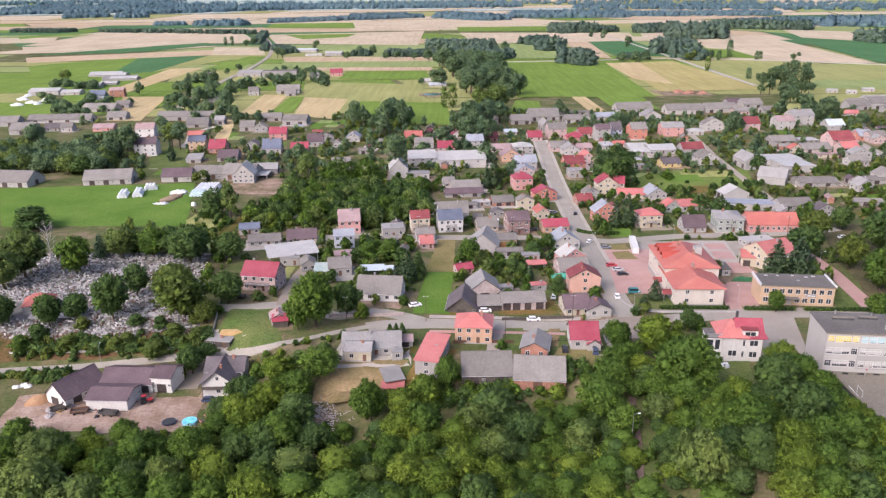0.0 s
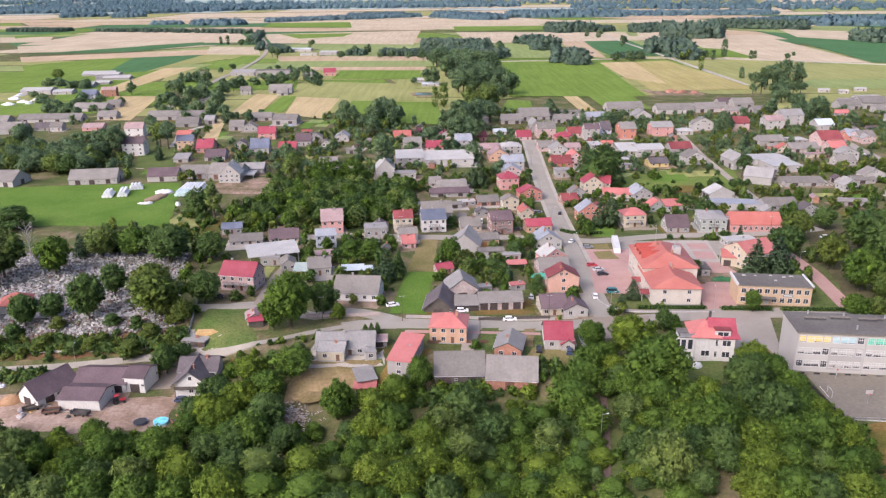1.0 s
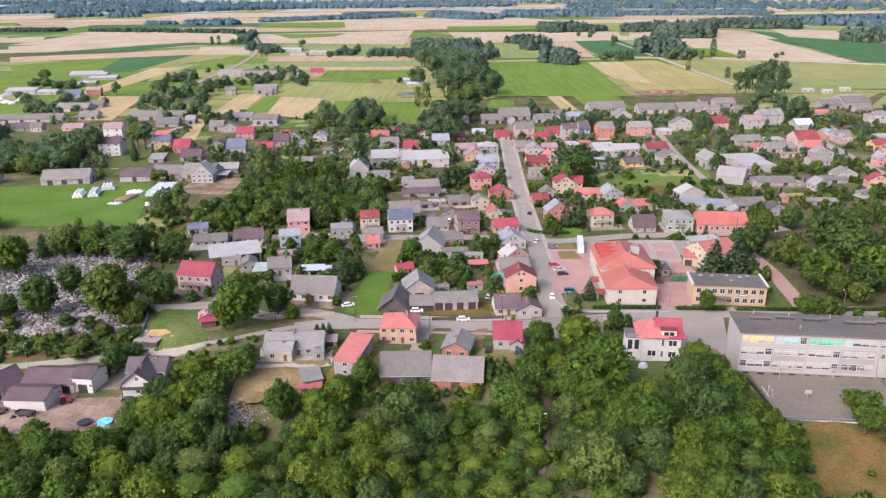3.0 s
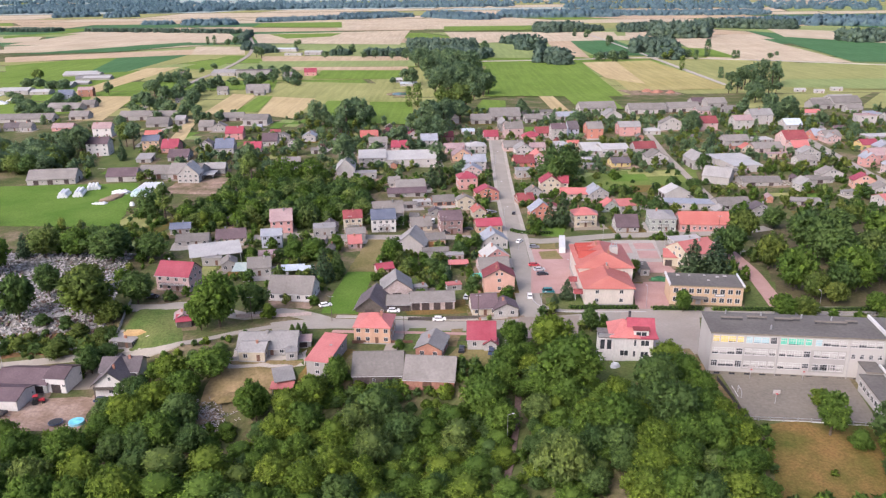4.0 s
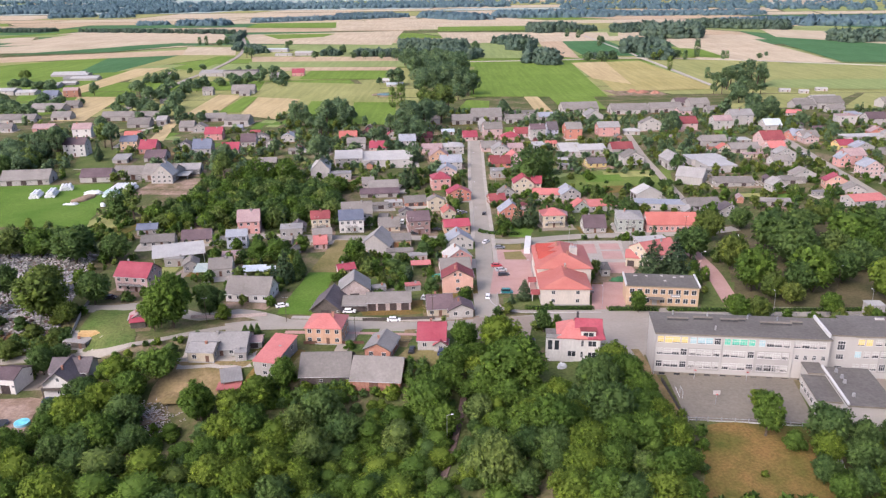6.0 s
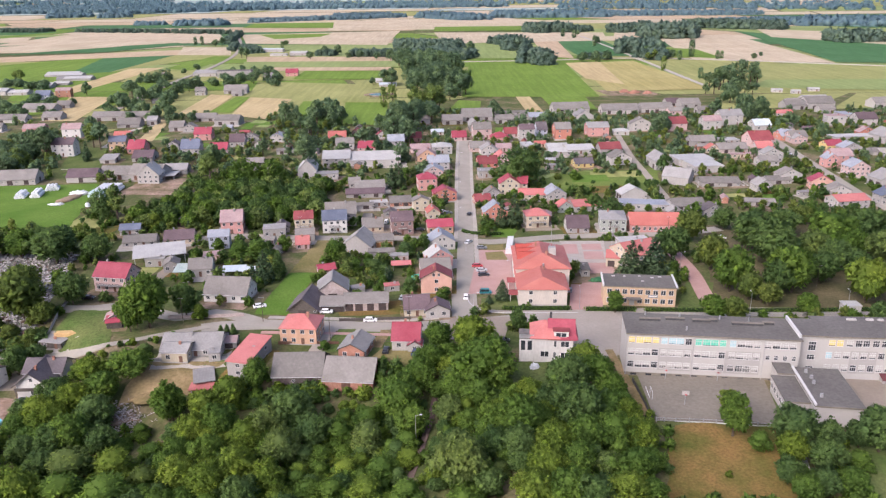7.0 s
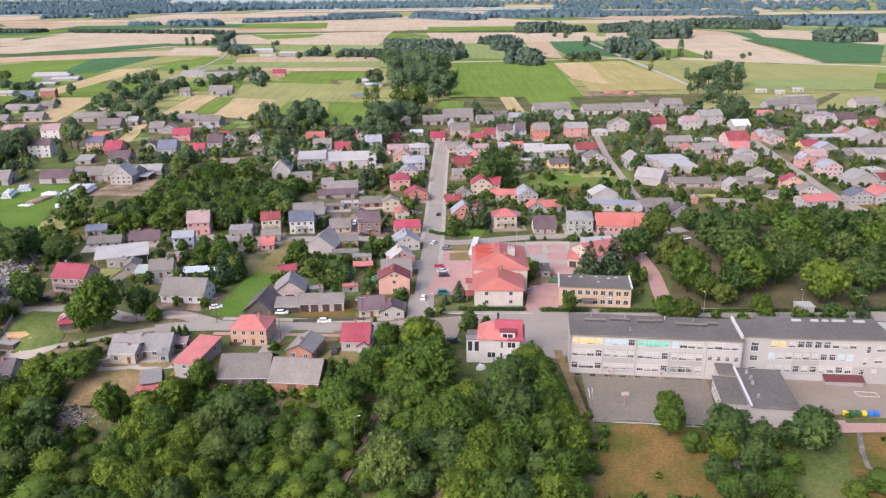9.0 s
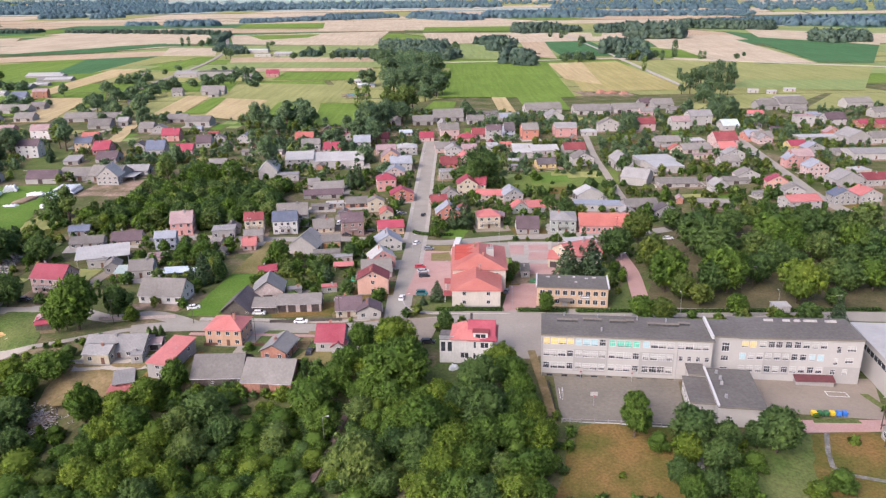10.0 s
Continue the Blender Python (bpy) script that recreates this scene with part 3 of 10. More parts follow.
        if side in ("left", "right", "back") and y > 420 and (nx_ * math.sin(spin) + ny_ * math.cos(spin)) > -0.5:
            n = 1
        ww, wh = min(1.25, length / n * 0.5), min(1.35, step_h * 0.5)
        for fl in range(floors):
            for i in range(n):
                u = (i + 0.5) / n * length - length / 2
                if fl == 0 and side == "front" and i == n // 2 and n > 1:
                    part("door", door_data("door", M["door"]), ob, at=spot(u, 0.3, 1.0, min(2.0, step_h * 0.8)))
                    continue
                put_window(ob, spot(u, fl * step_h + step_h * 0.36, ww, wh), near)
        if shape == "gable" and not eave and rise > 2.0:
            for u in ((-0.9, 0.9) if d > 9 else (0.0,)):
                put_window(ob, spot(u, h + rise * 0.18, 0.9, min(1.15, rise * 0.4)), near)
    return ob


def balcony(owner, y0, z, half, deep=1.3):
    """A slab with a railing on a house front."""
    slab = part("balcony", Shape().box(-half, half, y0 - deep, y0 - 0.08, z, z + 0.18).mesh("balcony", M["concrete"]), owner)
    rail = Shape().box(-half, half, y0 - deep, y0 - deep + 0.05, z + 1.0, z + 1.08)
    for i in range(int(half * 6) + 1):
        u = -half + i / 3
        rail.box(u - 0.04, u + 0.04, y0 - deep, y0 - deep + 0.05, z + 0.19, z + 1.0)
    part("railing", rail.mesh("railing", M["dark_metal"]), slab)


# ---- trees ----
def cores(lobes, v, f, n, fine=True, fill=0.8):
    """Lumpy inner masses of foliage, so that no daylight shows straight through a crown."""
    axes = [Vector(a) for a in ((1, 0, 0), (0, 1, 0), (-1, 0, 0), (0, -1, 0), (0, 0, 1), (0, 0, -1))]
    tris = [(0, 1, 4), (1, 2, 4), (2, 3, 4), (3, 0, 4), (1, 0, 5), (2, 1, 5), (3, 2, 5), (0, 3, 5)]
    for x, y, z, r in lobes:
        pts, faces = list(axes), list(tris)
        if fine:
            mids, faces = {}, []

            def mid(i, j):
                key = (min(i, j), max(i, j))
                if key not in mids:
                    mids[key] = len(pts)
                    pts.append((pts[i] + pts[j]).normalized())
                return mids[key]

            for a, b, c in tris:
                d, e, g = mid(a, b), mid(b, c), mid(c, a)
                faces += [(a, d, g), (d, b, e), (g, e, c), (d, e, g)]
        k = len(v)
        for p in pts:
            q = fill * r * (1 + 0.25 * noise.noise(Vector((x, y, z)) + p * 1.7))
            v.append((x + p.x * q, y + p.y * q, z + p.z * q))
            n.append((p.x, p.y, p.z))
        f += [tuple(k + i for i in t) for t in faces]
    return v, f, n


def leaf_cloud(seed, lobes, count, size, squash=1.0, droop=0.25):
    """Small pointed leaf sprays over the outsides of a cluster of lobes (x, y, z, r), tips outwards; droop: how far the tips hang."""
    rs = np.random.RandomState(seed)
    L = np.array(lobes, float)
    pick = rs.choice(len(L), count * 2, p=L[:, 3] ** 2 / np.sum(L[:, 3] ** 2))
    dirs = rs.normal(size=(count * 2, 3))
    dirs[:, 2] = dirs[:, 2] * 0.9 + 0.25
    dirs /= np.linalg.norm(dirs, axis=1)[:, None]
    pos = L[pick, :3] + dirs * (L[pick, 3] * rs.uniform(0.70, 1.10, count * 2))[:, None] * np.array([1, 1, squash])
    depth = np.linalg.norm(pos[:, None, :] - L[None, :, :3], axis=2) / L[None, :, 3]
    depth[np.arange(count * 2), pick] = 9
    keep = np.where(depth.min(axis=1) > 0.62)[0][:count]
    pos, dirs = pos[keep], dirs[keep]
    m = len(pos)
    out = pos - np.array([*L[:, :2].mean(axis=0), L[:, 2].min() * 0.5 + L[:, 2].mean() * 0.5])
    out /= np.linalg.norm(out, axis=1)[:, None] + 1e-6
    tip = dirs * 0.7 + out * 0.4 + rs.normal(size=dirs.shape) * 0.55 - np.array([0, 0, droop])
    tip /= np.linalg.norm(tip, axis=1)[:, None]
    face = dirs + np.array([0, 0, 0.6]) + rs.normal(size=dirs.shape) * 0.5
    b = np.cross(face, tip)
    b /= np.linalg.norm(b, axis=1)[:, None] + 1e-6
    s = size * rs.uniform(0.6, 1.3, m)[:, None]
    w = rs.uniform(0.5, 0.9, m)[:, None]
    tris = np.stack([pos + tip * s * 1.15, pos - tip * s * 0.7 + b * s * w, pos - tip * s * 0.7 - b * s * w], 1)
    soft = dirs * 0.5 + out * 0.7 + np.array([0, 0, 0.2]) + rs.normal(size=dirs.shape) * 0.48
    soft /= np.linalg.norm(soft, axis=1)[:, None]
    return tris.reshape(-1, 3).tolist(), [(3 * i, 3 * i + 1, 3 * i + 2) for i in range(m)], np.repeat(soft, 3, axis=0).tolist()


def leaf_mesh(name, v, f, n, material):
    """Foliage whose shading follows the rounded mass of the crown."""
    d = mesh(name, v, f, material, smooth=True)
    d.normals_split_custom_set_from_vertices(n)
    return d


def tree_data(kind, level, k):
    """Trunk and crown meshes of a ten-metre tree; level 0 is the nearest."""
    key = ("tree", kind, level, k)
    if key in shared:
        return shared[key]
    seed = 17 * k + 5 * level + {"broad": 0, "round": 300, "tall": 600, "bush": 900, "willow": 1200, "spruce": 1500, "bare": 1800, "thuja": 2100}[kind]
    rs = random.Random(seed)
    count, size, sides = ((2500, 0.28, 7), (1300, 0.40, 6))[level]
    t = Shape()
    lobes = []
    if kind in ("broad", "round", "tall", "willow"):
        rx, rz, zc, nl = {"broad": (4.3, 4.1, 5.0, 56), "round": (3.8, 4.2, 5.0, 48), "tall": (2.75, 4.5, 4.9, 44), "willow": (4.2, 4.1, 4.9, 40)}[kind]
        t.tube((0, 0, -0.6), (0.1, 0, 4.2), 0.26, 0.17, sides)
        t.tube((0.1, 0, 4.2), (0.0, 0.1, 8.0), 0.17, 0.05, sides)
        lop = (rs.uniform(-0.6, 0.6), rs.uniform(-0.6, 0.6))
        swell, lean = rs.uniform(0, 6.28), rs.uniform(0.05, 0.2)
        for i in range(nl):
            a = 2.39996 * i + rs.uniform(-0.3, 0.3)
            c = 1.0 - 1.86 * (i + 0.5) / nl
            ring = math.sqrt(max(0.0, 1 - c * c))
            far = (0.80 + rs.uniform(-0.20, 0.10)) * (1 + lean * math.cos(a - swell)) * (1.0 if c > -0.2 else 0.86)
            p = (rx * far * ring * math.cos(a) + lop[0] * c, rx * far * ring * math.sin(a) + lop[1] * c, zc + rz * far * c)
            lobes.append((*p, rs.uniform(0.15, 0.34) * (rx if kind != "tall" else rx * 1.1) * (0.85 if c > 0.6 else 1.0)))
            if i % 4 == 0:
                t.tube((0.05, 0, max(1.8, p[2] - 2.2)), (p[0] * 0.8, p[1] * 0.8, p[2]), 0.10, 0.03, 5)
        lobes += [(0, 0, zc - rz * 0.25, rx * 0.68), (lop[0] * 0.4, lop[1] * 0.4, zc + rz * 0.3, rx * 0.64)]
    elif kind == "bush":
        for i in range(22):
            a = i * 2.4 + rs.uniform(-0.3, 0.3)
            far = rs.uniform(1.0, 3.3)
            lobes.append((far * math.cos(a), far * math.sin(a), rs.uniform(1.4, 6.8 - far), rs.uniform(0.8, 1.6)))
            t.tube((0, 0, -0.6), (1.6 * math.cos(a), 1.6 * math.sin(a), 4.0), 0.12, 0.04, 5)
        lobes.append((0, 0, 6.3, 2.4))
    elif kind in ("spruce", "thuja"):
        t.tube((0, 0, -0.6), (0, 0, 9.0), 0.22, 0.04, sides)
        for i in range(16):
            f = i / 15
            r = (2.6 if kind == "spruce" else 1.5) * (1 - f) ** 0.85 + 0.2
            for j in range(6):
                a = 2 * math.pi * (j / 6 + 0.37 * i)
                q = rs.uniform(0.62, 0.84)
                lobes.append((r * q * math.cos(a), r * q * math.sin(a), 1.0 + 8.6 * f, 0.28 * r + 0.18))
    elif kind == "bare":
        t.tube((0, 0, -0.6), (0, 0.1, 9.0), 0.22, 0.03, sides)
        for i in range(26):
            a, z = i * 2.4, 2.8 + 0.24 * i
            e = (2.6 * math.cos(a) * rs.uniform(0.6, 1), 2.6 * math.sin(a) * rs.uniform(0.6, 1), z + rs.uniform(1.2, 2.4))
            t.tube((0, 0, z), e, 0.07, 0.02, 4)
            t.tube((e[0] * 0.5, e[1] * 0.5, (z + e[2]) / 2), (e[0] * 0.9, e[1] * 0.4, e[2] + 0.6), 0.04, 0.01, 4)
    crown = None
    if lobes:
        conifer = kind in ("spruce", "thuja")
        v, f, n = leaf_cloud(seed, lobes, count, size * (0.75 if conifer else 1.0), droop=1.5 if kind == "willow" else 0.6 if conifer else 0.25)
        if conifer:
            cores([(0, 0, 1.2 + 7.2 * q, (1.7 if kind == "spruce" else 0.95) * (1 - q) + 0.15) for q in (0, 0.25, 0.5, 0.75)], v, f, n)
        else:
            cores(lobes[-2:], v, f, n, True, 0.9)
            cores(lobes[:-2], v, f, n, False, 0.66)
        crown = (v, f, n)
    shared[key] = (t.mesh("trunk", M["pale_bark" if kind == "bare" else "bark"]), crown, {})
    return shared[key]


TREE_WORDS = {"leaf": "green", "leaf_yellow": "yellow-green", "leaf_dark": "dark green", "leaf_grey": "grey-green", "leaf_olive": "olive green", "leaf_misty": "soft green", "needle": "dark blue-green"}
KIND_WORDS = {"broad": "broad-crowned tree in full leaf", "round": "round-crowned tree in full leaf", "tall": "tall slender tree in full leaf", "bush": "dense leafy shrub",
              "willow": "drooping willow in full leaf", "spruce": "conical spruce tree", "thuja": "slim clipped conifer", "bare": "dead bare tree with pale branches"}
tree_count = 0
pool_of = {}


def pooled(x, y, height, spread, kind, leaf, count, what):
    """Adds one plant to the joined mass of its sort."""
    rs = random.Random(int(x * 31 + y * 17))
    z, r = ground_at(x, y), spread / 2
    # Beyond 430 m green leaves change to the colour with haze painted in.
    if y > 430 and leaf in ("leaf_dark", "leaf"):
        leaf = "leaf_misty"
    if kind in ("spruce", "thuja", "tall"):
        lobes = [(x, y, z + height * f * 0.96, r * (1.15 - f if kind != "tall" else 0.95 - 0.5 * abs(f - 0.5)) * 0.85 + 0.15) for f in (0.2, 0.4, 0.6, 0.8, 0.94)]
    else:
        low = 0.3 if kind == "bush" else 0.45
        lobes = [(x + r * 0.56 * math.cos(a + r) * rs.uniform(0.6, 1.1), y + r * 0.56 * math.sin(a + r) * rs.uniform(0.6, 1.1), z + height * rs.uniform(low - 0.1, 0.74), r * rs.uniform(0.32, 0.5)) for a in (0.3, 1.1, 1.9, 2.6, 3.3, 4.0, 4.8, 5.6)]
        lobes.append((x, y, z + height * 0.76, r * 0.5))
        if kind == "bush" and height > 7:
            lobes += [(x + q * r * 0.45, y + p * r * 0.4, z + height * 0.2, r * 0.5) for q, p in ((-1, -0.5), (1, -0.5), (0, 0.8), (0, -1))]
    count = int(1.5 * max(count, min(1500, int(r * r * (14 if y < 600 else 7)))))
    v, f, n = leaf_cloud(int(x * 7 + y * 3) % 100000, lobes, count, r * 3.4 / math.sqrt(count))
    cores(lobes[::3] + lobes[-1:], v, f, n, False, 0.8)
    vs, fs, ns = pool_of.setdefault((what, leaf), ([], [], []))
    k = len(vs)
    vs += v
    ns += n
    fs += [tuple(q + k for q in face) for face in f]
    if kind != "bush":
        t = Shape().tube((x, y, z - 0.4), (x, y, z + height * 0.7), 0.03 * height, 0.01 * height, 5)
        vs, fs, ns = pool_of.setdefault((what, "bark"), ([], [], []))
        k = len(vs)
        vs += t.v
        fs += [tuple(q + k for q in face) for face in t.f]


def tree(x, y, height, spread=None, kind="broad", leaf="leaf", where="", z=None):
    """A tree of that height whose crown is about spread metres across."""
    global tree_count
    wide = {"broad": 9.6, "round": 8.2, "tall": 6.3, "bush": 9.6, "willow": 9.4, "spruce": 5.0, "thuja": 3.0, "bare": 5.5}[kind]
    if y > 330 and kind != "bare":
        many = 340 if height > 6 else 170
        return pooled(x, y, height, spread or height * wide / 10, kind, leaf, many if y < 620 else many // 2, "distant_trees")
    tree_count += 1
    level = 0 if y < 205 else 1
    k = int(abs(x * 3.1 + y * 1.7)) % 5
    trunk, crown, made = tree_data(kind, level, k)
    sx = (spread or height * wide / 10) / wide
    m = Matrix.LocRotScale((x, y, ground_at(x, y) if z is None else z), Euler((0, 0, (x * 1.3 + y) % 6.28)), (sx, sx, height / 10))
    label = f"{TREE_WORDS[leaf]} {KIND_WORDS[kind]} {where}".strip() if kind != "bare" else KIND_WORDS[kind]
    name = {"bush": "shrub", "spruce": "spruce", "thuja": "thuja", "willow": "willow"}.get(kind, "tree")
    ob = thing(name, m, label, "shrub" if kind == "bush" else "tree")
    part("trunk", trunk, ob)
    if crown:
        if leaf not in made:
            made[leaf] = leaf_mesh("crown", *crown, M[leaf])
        part("crown", made[leaf], ob)
    return ob


def grove(corners, spacing, low, high, leaves=("leaf",), kinds=("broad",), seed=1, gaps=(), where="in the wood", spread=1.0):
    """Trees strewn over a four-cornered stretch of ground; gaps: circles (x, y, r) that stay clear."""
    rs = random.Random(seed)
    a, b, c, d = [Vector(p) for p in corners]
    nu = max(1, round((b - a + c - d).length / 2 / spacing))
    nv = max(1, round((d - a + c - b).length / 2 / spacing))
    for j in range(nv):
        for i in range(nu):
            u, v = (i + 0.5 + rs.uniform(-0.42, 0.42)) / nu, (j + 0.5 + rs.uniform(-0.42, 0.42)) / nv
            p = (a * (1 - u) + b * u) * (1 - v) + (d * (1 - u) + c * u) * v
            hh = rs.uniform(low, high)
            leaf, kind = rs.choice(leaves), rs.choice(kinds)
            if any((p.x - g[0]) ** 2 + (p.y - g[1]) ** 2 < g[2] ** 2 for g in gaps):
                continue
            tree(p.x, p.y, hh, spacing * rs.uniform(1.15, 1.65) * spread, kind, leaf, where)


def wood(x0, y0, x1, y1, deep, height, label="dark wood of mixed trees between fields, tinted like haze", leaf="haze_green_wood", seed=1):
    """A far belt of trees as one mass of crowns along a line."""
    rs = np.random.RandomState(seed + int(abs(x0)) % 997)
    a, b = np.array([x0, y0]), np.array([x1, y1])
    length = np.linalg.norm(b - a)
    along = (b - a) / max(length, 1)
    across = np.array([-along[1], along[0]])
    height *= 0.85
    far = leaf == "haze_blue_wood"
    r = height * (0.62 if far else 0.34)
    n = int(min(330 if far else 210, max(8, length * deep / (r * r * 1.3))))
    vs, fs, ns = [], [], []
    for i in range(n):
        p = a + along * rs.uniform(0, length) + across * (rs.uniform(-0.5, 0.5) * deep)
        z, hh = ground_at(p[0], p[1]), height * rs.uniform(0.75, 1.1)
        lobes = [(p[0] + rs.uniform(-0.5, 0.5) * r, p[1] + rs.uniform(-0.5, 0.5) * r, z + hh * f, r * rs.uniform(0.9, 1.3) * (1.3 - f * 0.6)) for f in ((0.1, 0.4) if far else (0.2, 0.45, 0.75))]
        v, f, c = leaf_cloud(int(rs.randint(1e6)), lobes, 12 if far else 36, r * (0.36 if far else 0.42))
        cores(lobes, v, f, c, False, 0.95)
        ns += c
        k = len(vs)
        vs += v
        fs += [tuple(q + k for q in face) for face in f]
    return tagged(new("wood", leaf_mesh("wood", vs, fs, ns, M[leaf])), label, "wood", kind="stuff")


def hedge(pts, wide, high, label="clipped green hedge along the street", leaf="leaf", size=0.22):
    """A clipped hedge: a dark core clothed in leaf sprays."""
    line = smooth_line(pts, 1.2)
    lobes = []
    for p in line:
        for q in (-0.3, 0.3):
            lobes.append((p.x, p.y + q * wide, ground_at(p.x, p.y) + high * 0.5, high * 0.52))
    ob = thing("hedge", pose(*line[0], ground_at(*line[0])), label, "hedge")
    core = Shape()
    for i in range(len(line) - 1):
        a, b = line[i], line[i + 1]
        t = (b - a).normalized()
        r = Vector((t.y, -t.x)) * wide * 0.36
        za = min(ground_at(*a), ground_at(*b))
        core.prism([(*(a + r), za - 0.3), (*(b + r), za - 0.3), (*(b - r), za - 0.3), (*(a - r), za - 0.3)][::-1], [(*(a + r), za + high * 0.86), (*(b + r), za + high * 0.86), (*(b - r), za + high * 0.86), (*(a - r), za + high * 0.86)][::-1])
    inv = ob.matrix_basis.inverted()
    part("stems", core.mesh("stems", M["hedge_core"]), ob, at=inv)
    part("leaves", leaf_mesh("leaves", *leaf_cloud(len(line), lobes, 60 * len(line), size), M[leaf]), ob, at=inv)
    return ob


# ---- vehicles ----
PAINT = {k: surf(k + "_paint", tuple(v * 0.92 for v in c), c, 0.6, 5.0, 0.3, 0.0, dirt=0.08, spec=0.5) for k, c in {
    "white": (0.78, 0.78, 0.77), "silver": (0.48, 0.49, 0.50), "black": (0.03, 0.03, 0.035), "red": (0.45, 0.04, 0.05), "teal": (0.02, 0.17, 0.19), "grey": (0.20, 0.21, 0.23), "navy": (0.04, 0.06, 0.12)}.items()}


def car(x, y, turn, paint="silver", van=False, where="on the asphalt"):
    """A parked car 4.3 m long, pointing along its own x."""
    lift = 0.13
    ob = thing("van" if van else "car", pose(x, y, ground_at(x, y) + lift, 0, 0, turn), f"{paint} {'van' if van else 'hatchback car'} with dark windows parked {where}", "van" if van else "car", "parked cars")
    key = ("car", paint, van)
    if key not in shared:
        top, nose, tail = (1.85, 1.55, -2.2) if van else (1.42, 0.95, -1.95)
        side = [(-2.15, 0.28), (2.1, 0.28), (2.18, 0.62), (2.0, 0.82), (1.25, 0.95), (nose - 0.35, top - 0.05), (nose - 0.8, top), (tail + 0.55, top), (tail + 0.1, 0.98), (-2.18, 0.85)]
        s, panes = Shape(), []
        inset = [0.0, 0.0, 0.02, 0.04, 0.06, 0.18, 0.2, 0.2, 0.08, 0.03]
        lo = [(px, -0.86 + i, pz) for (px, pz), i in zip(side, inset)]
        hi = [(px, 0.86 - i, pz) for (px, pz), i in zip(side, inset)]
        n = len(side)
        s.v, s.f = lo + hi, [tuple(range(n)), tuple(range(2 * n - 1, n - 1, -1))] + [(i + n, (i + 1) % n + n, (i + 1) % n, i) for i in range(n)]
        s.s = [0] * len(s.f)
        outlines = [("side_window", [(1.12, sy * 0.825, 0.98), (nose - 0.42, sy * 0.70, top - 0.1), (tail + 0.6, sy * 0.70, top - 0.1), (tail + 0.2, sy * 0.80, 1.0)][::sy]) for sy in (-1, 1)]
        outlines.append(("windscreen", [(1.29, -0.72, 0.97), (1.29, 0.72, 0.97), (nose - 0.32, 0.62, top - 0.08), (nose - 0.32, -0.62, top - 0.08)]))
        outlines.append(("rear_window", [(tail + 0.05, 0.7, 1.02), (tail + 0.05, -0.7, 1.02), (tail + 0.5, -0.6, top - 0.08), (tail + 0.5, 0.6, top - 0.08)]))
        for word, outline in outlines:
            g = Shape()
            g.poly([(px * 1.006, py * 1.012, pz + 0.012) for px, py, pz in outline])
            panes.append((word, g.mesh(word, M["car_glass"])))
        w = Shape().tube((0, -0.1, 0), (0, 0.1, 0), 0.31, 0.31, 12)
        w.tube((0, -0.11, 0), (0, 0.11, 0), 0.17, 0.17, 8, 1)
        lamp = Shape().box(-0.06, 0.06, -0.2, 0.2, -0.08, 0.08)
        shared[key] = (s.mesh("body", PAINT[paint]), panes, w.mesh("wheel", [M["tyre"], M["steel"]]), lamp.mesh("headlight", M["frame"]))
    b, panes, w, hl = shared[key]
    part("body", b, ob)
    for word, data in panes:
        part(word, data, ob, "dark glass")
    for wx in (-1.3, 1.35):
        for wy in (-0.78, 0.78):
            part("wheel", w, ob, at=pose(wx, wy, 0.31))
    for wy in (-0.6, 0.6):
        part("headlight", hl, ob, at=pose(2.12, wy, 0.68))
    return ob


# ---- street things ----
def lamp_post(x, y, high=7.5, turn=0.0, label="grey steel street lamp with a single arm"):
    ob = thing("street_lamp", pose(x, y, ground_at(x, y), 0, 0, turn), label, "street lamp", "street lamps")
    if "lamp_pole" not in shared:
        shared["lamp_pole"] = Shape().tube((0, 0, -0.5), (0, 0, 7.5), 0.08, 0.05, 8).mesh("pole", M["steel"])
        shared["lamp_arm"] = Shape().tube((0, 0, 7.4), (1.1, 0, 7.75), 0.04, 0.03, 6).mesh("arm", M["steel"])
        shared["lamp_head"] = Shape().box(1.0, 1.6, -0.14, 0.14, 7.68, 7.84, taper=0.03).mesh("head", M["frame"])
    s = Matrix.Diagonal((1, 1, high / 7.5, 1))
    for k in ("pole", "arm", "head"):
        part(k, shared["lamp_" + k], ob, at=s)
    return ob


def utility_pole(x, y, high=9.0, turn=0.0):
    ob = thing("utility_pole", pose(x, y, ground_at(x, y), 0, 0, turn), "dark timber utility pole with a crossarm", "utility pole", "utility poles")
    part("pole", Shape().tube((0, 0, -0.5), (0, 0, high), 0.12, 0.08, 8).mesh("pole", M["bark"]), ob)
    part("crossarm", Shape().box(-0.9, 0.9, -0.05, 0.05, high - 0.5, high - 0.4).mesh("crossarm", M["steel"]), ob)
    for u in (-0.8, 0.0, 0.8):
        part("insulator", Shape().tube((u, 0, high - 0.4), (u, 0, high - 0.2), 0.05, 0.03, 6).mesh("insulator", M["frame"]), ob)
    return ob


def fence(pts, high=1.4, every=2.4, style="panel", label="grey concrete panel fence", mat="concrete"):
    """Posts with panels or rails between them."""
    line = smooth_line(pts, every)
    ob = thing("fence", pose(*line[0], ground_at(*line[0])), label, "fence")
    inv = ob.matrix_basis.inverted()
    post = shared.setdefault(("post", high, mat), Shape().box(-0.08, 0.08, -0.08, 0.08, -0.5, high + 0.08).mesh("post", M[mat]))
    for i, p in enumerate(line):
        part("post", post, ob, at=inv @ pose(*p, ground_at(*p)))
        if i + 1 == len(line):
            break
        q = line[i + 1]
        ln, face = (q - p).length, math.degrees(math.atan2(q.y - p.y, q.x - p.x))
